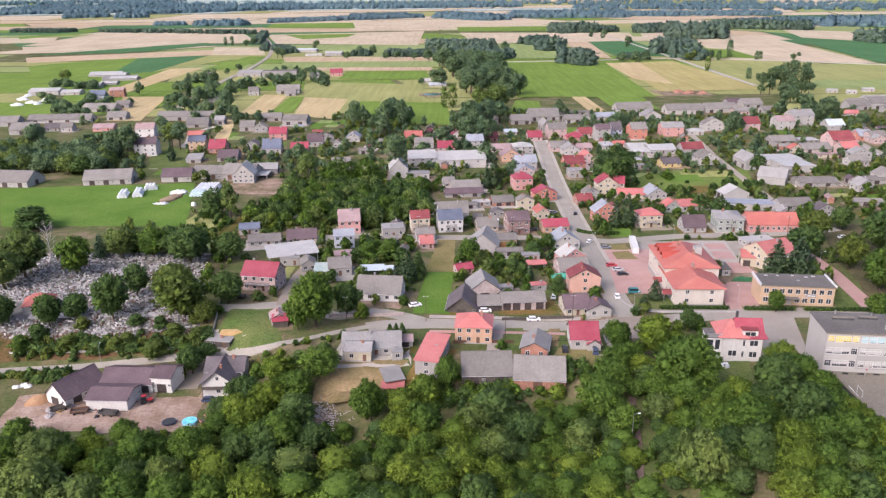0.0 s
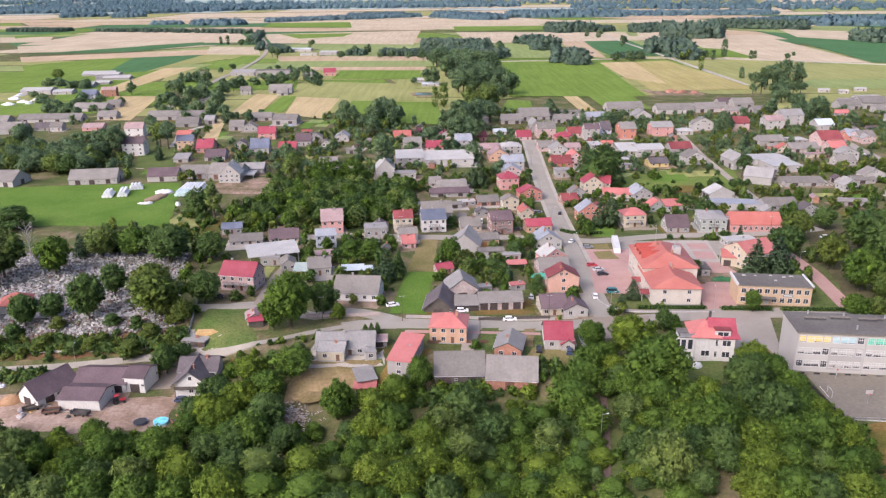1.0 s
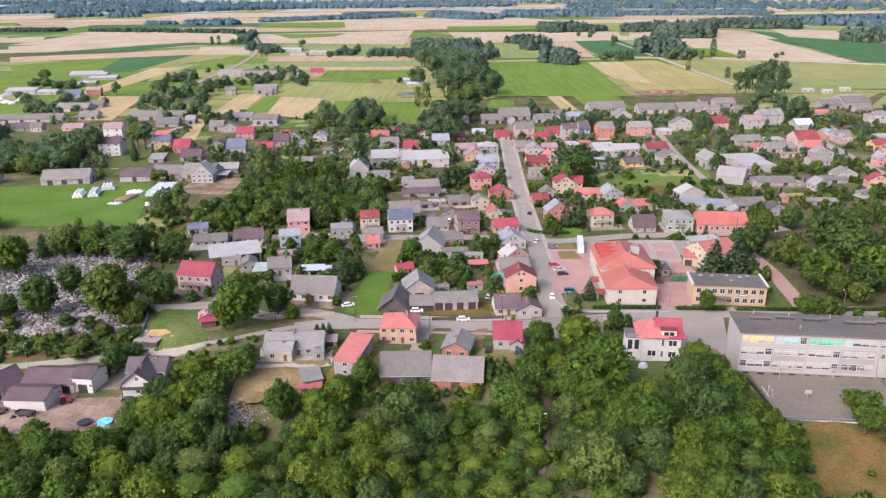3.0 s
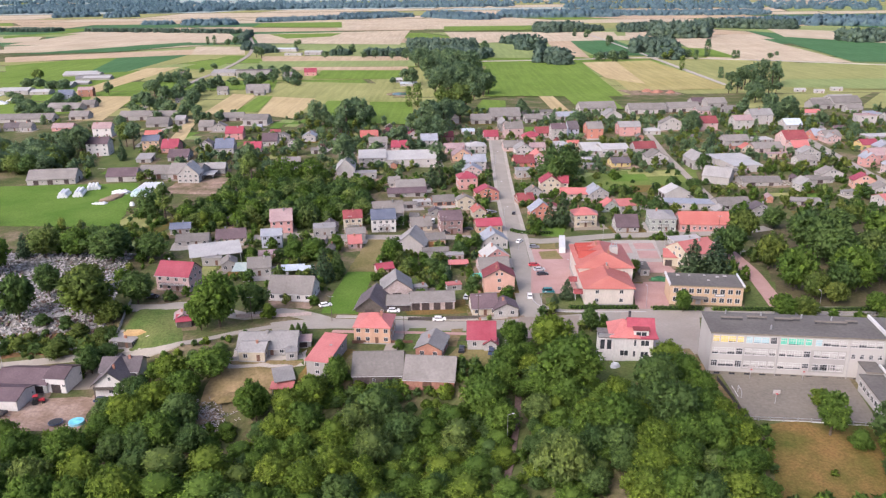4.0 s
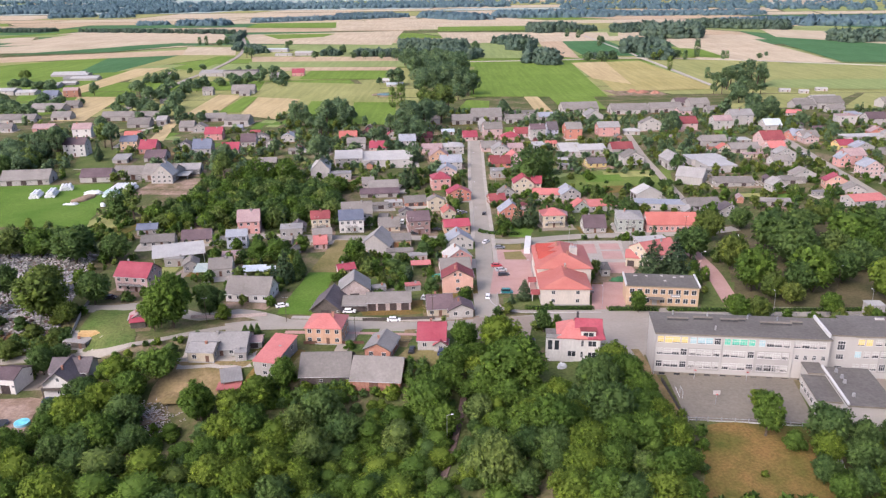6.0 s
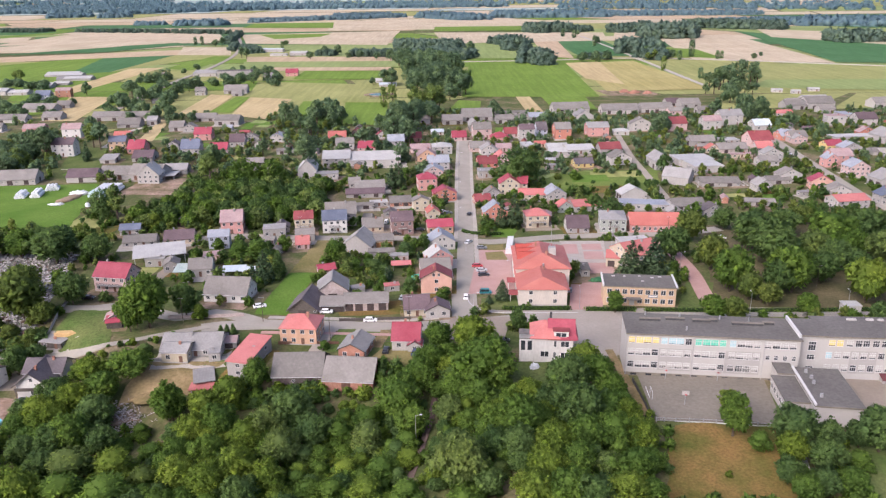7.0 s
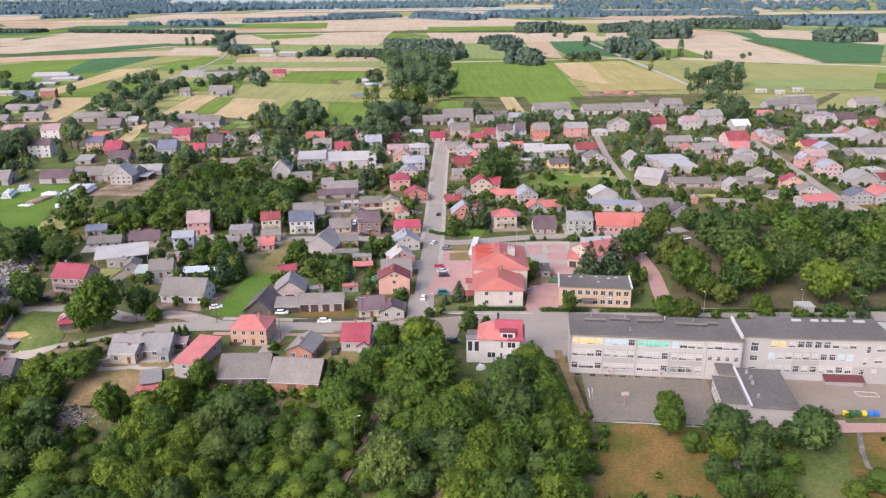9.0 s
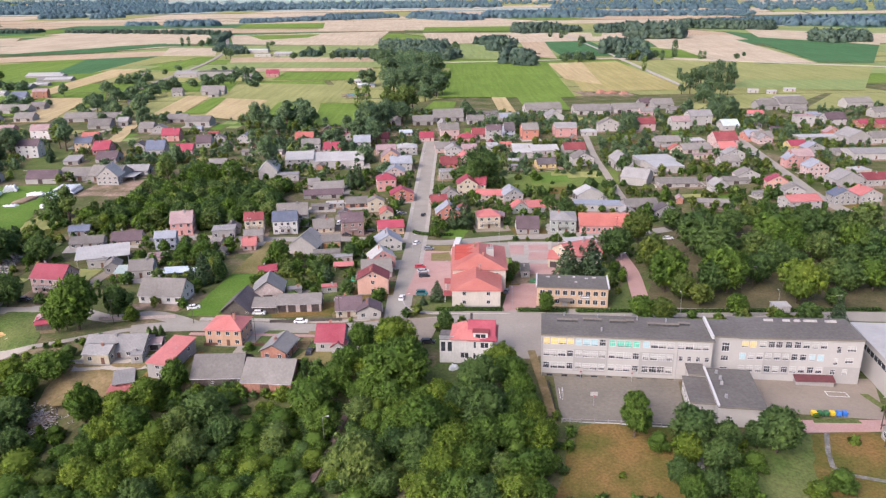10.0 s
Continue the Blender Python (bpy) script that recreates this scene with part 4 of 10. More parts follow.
        za, zb = ground_at(*p), ground_at(*q)
        rows = [(0.06, high)] if style in ("panel", "picket") else [(high * 0.3, high * 0.38), (high * 0.85, high * 0.93)]
        for z0, z1 in rows:
            s = Shape()
            s.prism([(0.08, -0.03, z0), (ln - 0.08, -0.03, z0 + zb - za), (ln - 0.08, 0.03, z0 + zb - za), (0.08, 0.03, z0)], [(0.08, -0.03, z1), (ln - 0.08, -0.03, z1 + zb - za), (ln - 0.08, 0.03, z1 + zb - za), (0.08, 0.03, z1)])
            part("rail" if style == "rail" else "panel", s.mesh("panel", M[mat]), ob, at=inv @ pose(*p, za, 0, 0, face))
    return ob

# ---- roads and paving ----
ribbon("road", [(66.8, 525.9), (63.8, 426.9), (62.2, 341.9), (60.3, 281.4), (59.3, 232.1), (58.6, 217.5)], 7.0, M["asphalt"], 0.1, "grey asphalt main street of the town", step=5)
drape("pavement", [(54.3, 225.5), (62.6, 227.2), (62.0, 247.8), (54.3, 246.9)], M["asphalt"], 0.155, 4, "asphalt junction of two streets", "road")
ribbon("pavement", [(-5.5, 226.1), (14.7, 224.9), (36.4, 223.1), (49.9, 224.7)], 2.2, M["grey_paving"], 0.12, "grey slab pavement along the lower street", category='pavement', rise=0.1)
ribbon("pavement", [(-5.3, 214.3), (14.0, 213.2), (36.5, 211.3)], 1.8, M["red_paving"], 0.12, "reddish slab pavement along the lower street", category='pavement', rise=0.1)
ribbon("pavement", [(66.8, 525.9), (63.8, 426.9), (62.2, 341.9), (60.8, 292.9), (60.2, 274.2)], 1.8, M["grey_paving"], 0.1, "grey concrete slab pavement with raised kerb", category='pavement', side=-4.4, rise=0.14)
ribbon("pavement", [(66.8, 525.9), (63.8, 426.9), (62.2, 341.9), (61.4, 318.4)], 1.8, M["grey_paving"], 0.1, "grey concrete slab pavement with raised kerb", category='pavement', side=4.4, rise=0.14)
ribbon("road", [(-160.2, 203.0), (-136.2, 205.9), (-111.1, 207.8), (-84.3, 211.2), (-76.6, 212.0), (-64.4, 209.8)], 2.6, M["asphalt"], 0.25, "narrow grey asphalt lane below the cemetery", step=4)
ribbon("road", [(-64.4, 209.8), (-54.5, 205.6), (-46.2, 207.3), (-33.4, 214.2), (-22.4, 218.9)], 2.6, M["asphalt"], 0.24, "narrow grey asphalt lane through gardens", step=4)
ribbon("road", [(-24.9, 217.6), (-19.7, 219.3), (-5.4, 220.5), (14.4, 219.4), (35.6, 217.6), (53.8, 219.3), (70.7, 222.0), (93.7, 225.4), (121.0, 225.2), (142.3, 224.8)], 7.5, M["asphalt"], 0.13, "grey asphalt street through the lower town", step=5)
ribbon("road", [(80.3, 227.1), (113.4, 226.3), (141.0, 226.0), (176.7, 223.5), (214.1, 219.3), (236.0, 216.7)], 8.0, M["asphalt"], 0.15, "grey asphalt street past the school", step=6)
ribbon("road", [(-77.8, 234.1), (-66.4, 234.0), (-55.5, 236.5), (-35.1, 226.7), (-24.3, 230.5), (-12.8, 225.7), (-5.4, 220.5)], 6.0, M["asphalt"], 0.11, "grey asphalt side street")
drape("bank", [(-148.3, 209.1), (-82.7, 212.9), (-79.3, 220.5), (-153.1, 218.9)], M["bank"], 0.14, 4, "brown overgrown bank below the cemetery", "ground", 1.5)
ribbon("road", [(-55.5, 236.5), (-55.8, 258.5), (-53.9, 277.6)], 4.5, M["yard"], 0.12, "grey paved lane between houses")
ribbon("road", [(-60.8, 311.2), (-37.1, 318.6), (-2.1, 318.3), (28.0, 319.6), (60.2, 317.1), (71.9, 313.1), (103.2, 319.2), (130.6, 319.0), (158.0, 319.1), (174.9, 323.0)], 7.0, M["asphalt"], 0.2, "grey asphalt cross street", step=5)
ribbon("path", [(99.0, 196.7), (99.2, 185.7), (99.5, 173.5), (99.7, 158.2)], 2.2, M["trampled"], 0.26, "worn earthen path beside the sports court", category='path')
drape("pavement", [(80.2, 289.7), (119.9, 289.1), (141.5, 308.7), (80.8, 313.0)], M["asphalt"], 0.135, 4, "asphalt yard behind the town hall", "pavement")
ribbon("road", [(176.1, 534.7), (170.6, 474.0), (169.2, 432.4), (167.6, 390.6), (166.0, 358.4)], 4.0, M["forecourt"], 0.32, "pale concrete lane between gardens")
ribbon("road", [(274.9, 586.7), (277.5, 527.6), (271.7, 463.3), (266.1, 406.2), (262.3, 365.4), (263.8, 325.7), (267.0, 292.7)], 7.0, M["asphalt"], 0.12, "pale asphalt street between houses", step=5)
ribbon("road", [(325.1, 1551.9), (327.0, 1303.7), (327.5, 1118.7), (326.9, 939.2), (324.8, 800.1)], 5.5, M["grey_paving"], 0.9, "pale country road between fields", step=25)
ribbon("road", [(66.3, 1077.1), (192.9, 1085.8), (323.5, 1102.6), (469.1, 1046.3), (595.5, 974.9), (667.3, 940.8)], 5.5, M["grey_paving"], 0.9, "pale country road between fields", step=25)
ribbon("road", [(-409.3, 1772.5), (-320.5, 1446.4), (-272.7, 1218.1), (-257.0, 1026.0), (-256.7, 904.7), (-249.4, 779.7), (-238.9, 678.0), (-231.5, 617.1)], 6.0, M["forecourt"], 0.7, "pale country road into the town", step=20)
ribbon("road", [(145.5, 305.9), (145.2, 286.0), (144.8, 265.9), (142.2, 245.7), (139.6, 227.6)], 5.6, M["red_paving"], 0.32, "red paved walk through the park")
ribbon("path", [(49.2, 177.9), (47.2, 164.0), (44.7, 150.4), (41.3, 135.3)], 1.7, M["worn_brick"], 0.3, "narrow worn brick path down the bank", category='path')
ribbon("road", [(-75.6, 194.3), (-76.4, 204.7), (-76.6, 209.9)], 6.0, M["yard"], 0.14, "grey concrete drive")
ribbon("road", [(-174.5, 442.8), (-179.0, 520.1), (-186.7, 563.7), (-167.7, 613.4)], 4.5, M["grey_paving"], 0.12, "pale concrete lane between farms")
drape("pavement", [(60.2, 246.7), (81.1, 244.9), (85.8, 300.4), (66.5, 301.2)], M["red_paving"], 0.16, 4, "red brick-paved town square", "pavement")
drape("grass_patch", [(69.0, 286.7), (77.6, 286.4), (76.3, 298.4), (68.9, 297.0)], M["straw_grass"], 0.22, 2, "worn grass bed in the paved square", "grass")
drape("grass_patch", [(69.9, 300.3), (76.7, 300.0), (77.2, 308.5), (69.8, 308.0)], M["straw_grass"], 0.22, 2, "worn grass bed in the paved square", "grass")
drape("grass_patch", [(63.9, 231.3), (77.7, 230.2), (79.1, 241.5), (64.6, 242.0)], M["rough_grass"], 0.2, 3, "grass corner behind a kerb", "grass")
ribbon("pavement", [(60.6, 246.0), (61.2, 238.5), (64.0, 232.6), (69.5, 229.6), (80.0, 228.9), (95.5, 228.2)], 1.6, M["forecourt"], 0.2, "pale slab pavement curving round the corner", "pavement", rise=0.06, step=1.5)
ribbon("kerb", [(59.7, 246.0), (60.3, 238.2), (63.4, 231.8), (69.2, 228.6), (80.0, 227.9), (95.5, 227.2)], 0.3, M["kerb"], 0.2, "pale concrete kerb round the corner", "kerb", rise=0.1, step=1.5)
drape("pavement", [(92.6, 230.1), (103.6, 229.6), (112.4, 256.7), (102.3, 257.2)], M["red_paving"], 0.17, 4, "red brick-paved forecourt", "pavement")
drape("pavement", [(101.5, 280.8), (116.1, 280.2), (121.0, 311.0), (102.0, 312.5)], M["grey_paving"], 0.15, 4, "grey slab-paved yard behind the town hall", "pavement")
for quad in ([(101.6, 293.4), (107.1, 293.0), (108.5, 306.9), (102.1, 307.5)], [(109.6, 298.4), (117.7, 297.7), (118.6, 306.4), (110.4, 307.0)], [(108.0, 285.2), (116.0, 284.5), (117.5, 295.3), (109.4, 296.0)]):
    drape("paving_field", quad, M["red_paving"], 0.22, 4, "square field of red slabs in a grey yard", "pavement")
drape("pavement", [(106.0, 267.4), (117.6, 266.6), (116.1, 279.9), (107.4, 280.7)], M["red_paving"], 0.22, 4, "red paved drive before the garages", "pavement")
drape("pavement", [(88.8, 191.8), (100.2, 190.9), (105.3, 224.7), (91.3, 225.5)], M["forecourt"], 0.2, 4, "pale concrete forecourt of the school", "pavement")
drape("pavement", [(49.5, 207.5), (69.7, 206.5), (73.3, 224.8), (54.0, 224.5)], M["yard"], 0.17, 4, "grey concrete yard at the junction", "pavement")
drape("pavement", [(78.0, 195.6), (102.5, 192.6), (113.3, 228.9), (87.7, 228.1)], M["forecourt"], 0.19, 4, "pale concrete forecourt beside the school", "pavement")
drape("pavement", [(93.2, 231.0), (102.8, 230.5), (107.7, 254.7), (97.7, 255.3)], M["red_paving"], 0.2, 4, "red paved yard between two offices", "pavement")
drape("pavement", [(98.3, 256.5), (116.0, 258.0), (119.6, 277.4), (103.7, 277.1)], M["earth"], 0.18, 4, "bare trodden yard behind the town hall", "pavement")
drape("court", [(101.3, 155.6), (130.2, 152.5), (135.1, 176.4), (102.9, 179.8)], M["court"], 0.16, 4, "grey asphalt sports court of the school", "court")
drape("court", [(150.4, 159.0), (178.5, 156.1), (187.0, 177.2), (155.0, 177.6)], M["yard"], 0.16, 4, "grey asphalt school yard", "court")
drape("path", [(153.1, 149.7), (185.4, 151.5), (188.5, 156.5), (155.5, 155.3)], M["red_paving"], 0.22, 4, "pink paved path by the school yard", "path")
drape("grass_patch", [(96.1, 127.1), (121.4, 124.6), (128.7, 152.6), (104.7, 154.3)], M["dry_grass"], 0.12, 4, "dry brown meadow below the school", "grass", 2.5)
drape("grass_patch", [(142.0, 124.3), (169.1, 124.6), (185.0, 150.8), (157.7, 149.9)], M["dry_grass"], 0.12, 4, "dry yellow grass below the school yard", "grass", 1.5)
drape("grass_patch", [(133.3, 126.0), (148.8, 126.0), (157.7, 149.6), (142.9, 148.6)], M["rough_grass"], 0.16, 3, "shaded green grass below the school yard", "grass", 2.0)
drape("grass_patch", [(-11.1, 229.0), (1.0, 228.0), (3.0, 270.9), (-7.3, 270.7)], M["lawn"], 0.14, 4, "bright green mown lawn", "grass", 0.6)
drape("grass_patch", [(-7.3, 270.7), (3.0, 270.9), (4.4, 315.1), (-3.3, 314.7)], M["straw_grass"], 0.14, 4, "dry yellow grass plot", "grass", 0.6)
drape("grass_patch", [(-72.9, 214.9), (-48.2, 204.6), (-58.9, 232.5), (-72.1, 232.6)], M["rough_grass"], 0.14, 4, "mown green yard", "grass", 0.8)
drape("grass_patch", [(-202.1, 327.9), (-117.6, 328.2), (-138.7, 408.8), (-240.7, 397.5)], M["lawn"], 0.14, 5, "bright green meadow beside the barns", "grass", 1.5)
drape("grass_patch", [(94.4, 406.0), (166.9, 385.1), (177.8, 437.7), (121.4, 438.7)], M["meadow"], 0.14, 5, "rough green orchard grass", "grass", 1.5)
drape("grass_patch", [(142.2, 230.6), (217.6, 225.6), (268.3, 316.5), (168.4, 329.8)], M["park_floor"], 0.1, 6, "worn brown park ground under trees", "grass", 1)
drape("grass_patch", [(128.1, 228.5), (139.0, 228.0), (149.1, 254.4), (139.3, 255.0)], M["rough_grass"], 0.15, 4, "green lawn beside the offices", "grass")
drape("bare_ground", [(-120.2, 171.7), (-66.4, 172.6), (-69.2, 189.4), (-121.8, 191.6)], M["yard_sand"], 0.12, 4, "trodden sandy farmyard", "ground", 2)
drape("bare_ground", [(-37.3, 179.4), (-18.1, 182.3), (-10.9, 194.2), (-33.7, 194.5)], M["trampled"], 0.12, 4, "dry trampled garden", "ground", 1.5)
drape("pavement", [(11.7, 199.9), (15.5, 199.8), (18.2, 215.7), (13.5, 215.8)], M["forecourt"], 0.2, 3, "pale paved drive beside the brick house", "pavement")
drape("grass_patch", [(16.0, 199.8), (21.8, 199.6), (24.1, 216.0), (18.4, 216.2)], M["rough_grass"], 0.2, 3, "green garden behind the street", "grass", 0.5)
drape("bare_ground", [(29.4, 202.5), (33.4, 202.3), (35.3, 215.3), (31.8, 215.4)], M["trampled"], 0.21, 3, "rutted earth drive", "ground", 0.6)
drape("grass_patch", [(27.0, 188.2), (40.5, 186.5), (44.2, 199.5), (33.3, 201.6)], M["straw_grass"], 0.18, 3, "dry yellow garden grass", "grass", 0.8)
drape("bare_ground", [(-9.1, 183.9), (1.8, 183.8), (4.5, 187.3), (-9.7, 187.5)], M["trampled"], 0.12, 4, "dry earth beside the barn", "ground", 1)
drape("bare_ground", [(-121.1, 385.3), (-85.9, 387.3), (-93.1, 423.3), (-117.7, 418.4)], M["earth"], 0.14, 4, "reddish trodden farmyard", "ground", 1.5)
drape("grass_patch", [(29.5, 190.7), (46.9, 189.7), (48.2, 216.3), (25.2, 217.0)], M["rough_grass"], 0.11, 4, "garden grass beside the street", "grass", 0.8)
drape("grass_patch", [(65.8, 175.6), (78.5, 172.6), (85.0, 189.3), (71.2, 190.4)], M["rough_grass"], 0.12, 3, "small shaded lawn behind the white house", "grass", 2)

# ---- fields ----
STRAW = crops("straw", (0.414, 0.342, 0.239), (0.494, 0.416, 0.304), 4.0, 10)
TAN = crops("tan_crop", (0.397, 0.296, 0.196), (0.460, 0.359, 0.243), 4.0, -15)
GOLD = crops("gold_crop", (0.40, 0.315, 0.165), (0.48, 0.385, 0.215), 4.0, 80)
OCHRE = crops("ochre_crop", (0.313, 0.275, 0.103), (0.381, 0.332, 0.146), 4.0, 30)
GREEN = crops("green_crop", (0.125, 0.200, 0.030), (0.162, 0.240, 0.046), 4.0, 20)
DEEP = crops("deep_green_crop", (0.056, 0.138, 0.051), (0.076, 0.166, 0.069), 4.0, 40)
OLIVE = crops("olive_crop", (0.239, 0.253, 0.089), (0.306, 0.308, 0.124), 4.0, -20)
# Pale blue-green field colour that imitates haze over the farthest land.
HAZE_PALE = crops("haze_pale_crop", (0.304, 0.368, 0.34), (0.359, 0.423, 0.396), 4.0, 15)
MOSS = crops("moss_crop", (0.198, 0.254, 0.089), (0.256, 0.302, 0.120), 4.0, 5)
drape("field", [(-476.1, 893.3), (-400.4, 976.3), (-476.0, 1224.3), (-583.8, 1088.8)], GREEN, 0.362, 22, "bright green field", "field")
drape("field", [(-422.8, 978.5), (-377.3, 999.0), (-369.7, 1239.5), (-472.1, 1214.7)], DEEP, 0.374, 22, "deep green crop field", "field")
drape("field", [(-356.2, 780.3), (-332.2, 778.3), (-323.8, 1046.8), (-366.1, 1037.5)], GOLD, 0.386, 22, "golden ripe grain field", "field")
drape("field", [(-274.4, 620.1), (-248.2, 618.3), (-276.6, 765.5), (-322.5, 769.3)], GOLD, 0.398, 22, "golden ripe grain field", "field")
drape("field", [(-377.3, 999.0), (-366.1, 1037.5), (-283.7, 1219.4), (-369.7, 1239.5)], OLIVE, 0.41, 22, "olive green field", "field")
drape("field", [(-319.0, 1032.5), (-274.0, 1007.8), (-269.9, 1199.4), (-301.4, 1203.2)], GREEN, 0.422, 22, "bright green field", "field")
drape("field", [(-610.6, 1137.4), (-366.6, 1229.6), (-314.1, 1358.4), (-655.1, 1218.4)], TAN, 0.434, 22, "tan harvested field", "field")
drape("field", [(-677.0, 1258.1), (-510.2, 1296.9), (-421.5, 1435.0), (-450.6, 1493.7)], DEEP, 0.596, 22, "deep green crop field", "field")
drape("field", [(-694.3, 1289.6), (-450.6, 1493.7), (-481.6, 1591.2), (-774.1, 1434.5)], STRAW, 0.508, 22, "pale straw-coloured ripe field", "field")
drape("field", [(-789.4, 1462.4), (-349.5, 1478.1), (-452.5, 1781.4), (-819.2, 1980.5)], STRAW, 0.52, 22, "pale straw-coloured ripe field", "field")
drape("field", [(-366.6, 1229.6), (-279.1, 1218.9), (-317.2, 1370.5), (-405.3, 1382.8)], STRAW, 0.582, 22, "pale straw-coloured ripe field", "field")
drape("field", [(-900.7, 1664.0), (-849.4, 1862.5), (-869.2, 1965.1), (-948.5, 1750.7)], GREEN, 0.594, 22, "bright green field", "field")
drape("field", [(-135.8, 722.7), (-17.2, 709.5), (-23.6, 841.7), (-158.4, 879.5)], OLIVE, 0.506, 22, "olive green field", "field")
drape("field", [(-122.8, 897.4), (-16.9, 887.3), (-22.0, 975.3), (-123.4, 985.8)], GREEN, 0.518, 22, "bright green field", "field")
drape("field", [(-167.5, 990.3), (-13.7, 980.9), (-15.6, 1020.9), (-175.6, 1031.1)], TAN, 0.58, 22, "tan harvested field", "field")
drape("field", [(-214.2, 1035.2), (35.0, 1022.4), (26.9, 1097.1), (-231.8, 1110.8)], MOSS, 0.592, 22, "soft green meadow", "field")
drape("field", [(-227.6, 1110.3), (26.9, 1097.1), (9.6, 1156.9), (-245.4, 1187.5)], TAN, 0.604, 22, "tan harvested field", "field")
drape("field", [(-126.2, 638.4), (-90.9, 615.9), (-92.3, 734.4), (-136.4, 749.8)], GOLD, 0.566, 22, "golden ripe grain field", "field")
drape("field", [(-149.7, 655.3), (-129.9, 653.9), (-137.3, 753.9), (-151.5, 755.1)], GREEN, 0.578, 22, "bright green field", "field")
drape("field", [(-174.8, 641.9), (-149.7, 655.3), (-156.3, 763.6), (-181.7, 774.0)], GOLD, 0.59, 22, "golden ripe grain field", "field")
drape("field", [(-74.2, 626.0), (-53.0, 624.6), (-60.1, 716.6), (-78.9, 718.2)], GREEN, 0.602, 22, "bright green field", "field")
drape("field", [(-26.3, 590.6), (7.1, 583.8), (1.4, 704.3), (-38.0, 707.5)], GREEN, 0.614, 22, "bright green field", "field")
drape("field", [(-309.7, 1444.8), (-45.2, 1380.3), (-43.9, 1811.6), (-387.6, 1724.8)], STRAW, 0.726, 22, "pale straw-coloured ripe field", "field")
drape("field", [(-279.8, 1557.1), (-197.6, 1610.6), (-189.4, 1727.6), (-348.7, 1717.0)], GREEN, 0.888, 22, "bright green field", "field")
drape("field", [(-218.3, 1849.6), (275.3, 1866.7), (239.8, 2403.6), (-273.9, 2386.8)], STRAW, 0.8, 22, "pale straw-coloured ripe field", "field")
drape("field", [(-463.5, 2039.1), (-222.1, 1982.8), (-264.9, 2316.7), (-494.4, 2304.1)], GREEN, 0.862, 22, "bright green field", "field")
drape("field", [(-204.1, 1267.8), (52.3, 1205.9), (44.7, 1392.2), (-184.2, 1375.8)], MOSS, 0.724, 22, "soft green meadow", "field")
drape("field", [(70.6, 736.5), (201.5, 725.6), (217.7, 1045.1), (89.0, 1059.5)], GREEN, 0.686, 22, "bright green field", "field")
drape("field", [(215.8, 765.2), (325.6, 772.9), (313.8, 1064.1), (232.6, 1043.4)], OCHRE, 0.698, 22, "ochre yellow field", "field")
drape("field", [(213.9, 870.4), (245.4, 816.9), (265.3, 1054.5), (217.7, 1045.1)], GOLD, 0.81, 22, "golden ripe grain field", "field")
drape("field", [(320.1, 773.3), (488.5, 749.7), (609.7, 960.0), (328.8, 1062.4)], OLIVE, 0.722, 22, "olive green field", "field")
drape("field", [(363.7, 782.8), (488.5, 749.7), (539.9, 838.8), (405.7, 841.5)], MOSS, 0.834, 22, "soft green meadow", "field")
drape("field", [(137.0, 619.9), (122.4, 650.9), (121.8, 732.2), (135.2, 731.1)], GOLD, 0.746, 22, "golden ripe grain field", "field")
drape("field", [(146.3, 649.1), (184.2, 646.2), (187.2, 734.7), (145.9, 730.2)], GREEN, 0.808, 22, "bright green field", "field")
drape("field", [(54.4, 640.6), (81.9, 623.9), (87.5, 704.7), (67.0, 713.8)], GREEN, 0.77, 22, "bright green field", "field")
drape("field", [(399.4, 1077.5), (563.0, 1006.3), (621.4, 1568.0), (446.8, 1410.1)], STRAW, 0.782, 22, "pale straw-coloured ripe field", "field")
drape("field", [(569.9, 1019.9), (631.8, 998.5), (783.3, 1261.8), (666.0, 1657.6)], DEEP, 0.844, 22, "deep green crop field", "field")
drape("field", [(666.4, 1460.7), (783.3, 1261.8), (926.9, 1511.4), (734.8, 1710.5)], STRAW, 0.906, 22, "pale straw-coloured ripe field", "field")
drape("field", [(252.6, 1153.6), (337.5, 1125.9), (343.4, 1426.3), (249.8, 1455.3)], DEEP, 0.818, 22, "deep green crop field", "field")
drape("field", [(204.9, 1142.0), (239.6, 1104.3), (263.0, 1439.0), (222.7, 1536.5)], TAN, 0.88, 22, "tan harvested field", "field")
drape("field", [(54.7, 1390.8), (353.3, 1424.8), (390.7, 1651.4), (34.3, 1725.2)], STRAW, 0.892, 22, "pale straw-coloured ripe field", "field")
drape("field", [(75.7, 1123.6), (164.4, 1113.2), (190.4, 1346.4), (83.9, 1361.7)], MOSS, 0.904, 22, "soft green meadow", "field")
drape("field", [(34.2, 1770.8), (262.9, 1768.4), (289.1, 1976.5), (34.0, 1979.6)], GREEN, 1.016, 22, "bright green field", "field")
drape("field", [(269.0, 1816.2), (623.9, 1785.4), (698.8, 2062.3), (333.7, 2092.0)], OLIVE, 1.028, 22, "olive green field", "field")
drape("field", [(363.3, 1423.2), (493.8, 1556.0), (550.4, 1752.4), (413.4, 1646.9)], STRAW, 1.04, 22, "pale straw-coloured ripe field", "field")
drape("field", [(369.1, 1122.1), (443.5, 1080.3), (451.1, 1222.7), (402.7, 1271.0)], GREEN, 0.952, 22, "bright green field", "field")
drape("grass_patch", [(-177.7, 443.5), (-153.6, 446.0), (-174.5, 506.3), (-198.7, 511.3)], M["rough_grass"], 0.2, 5, "yellowing grass yard among farm buildings", "grass", 1.2)
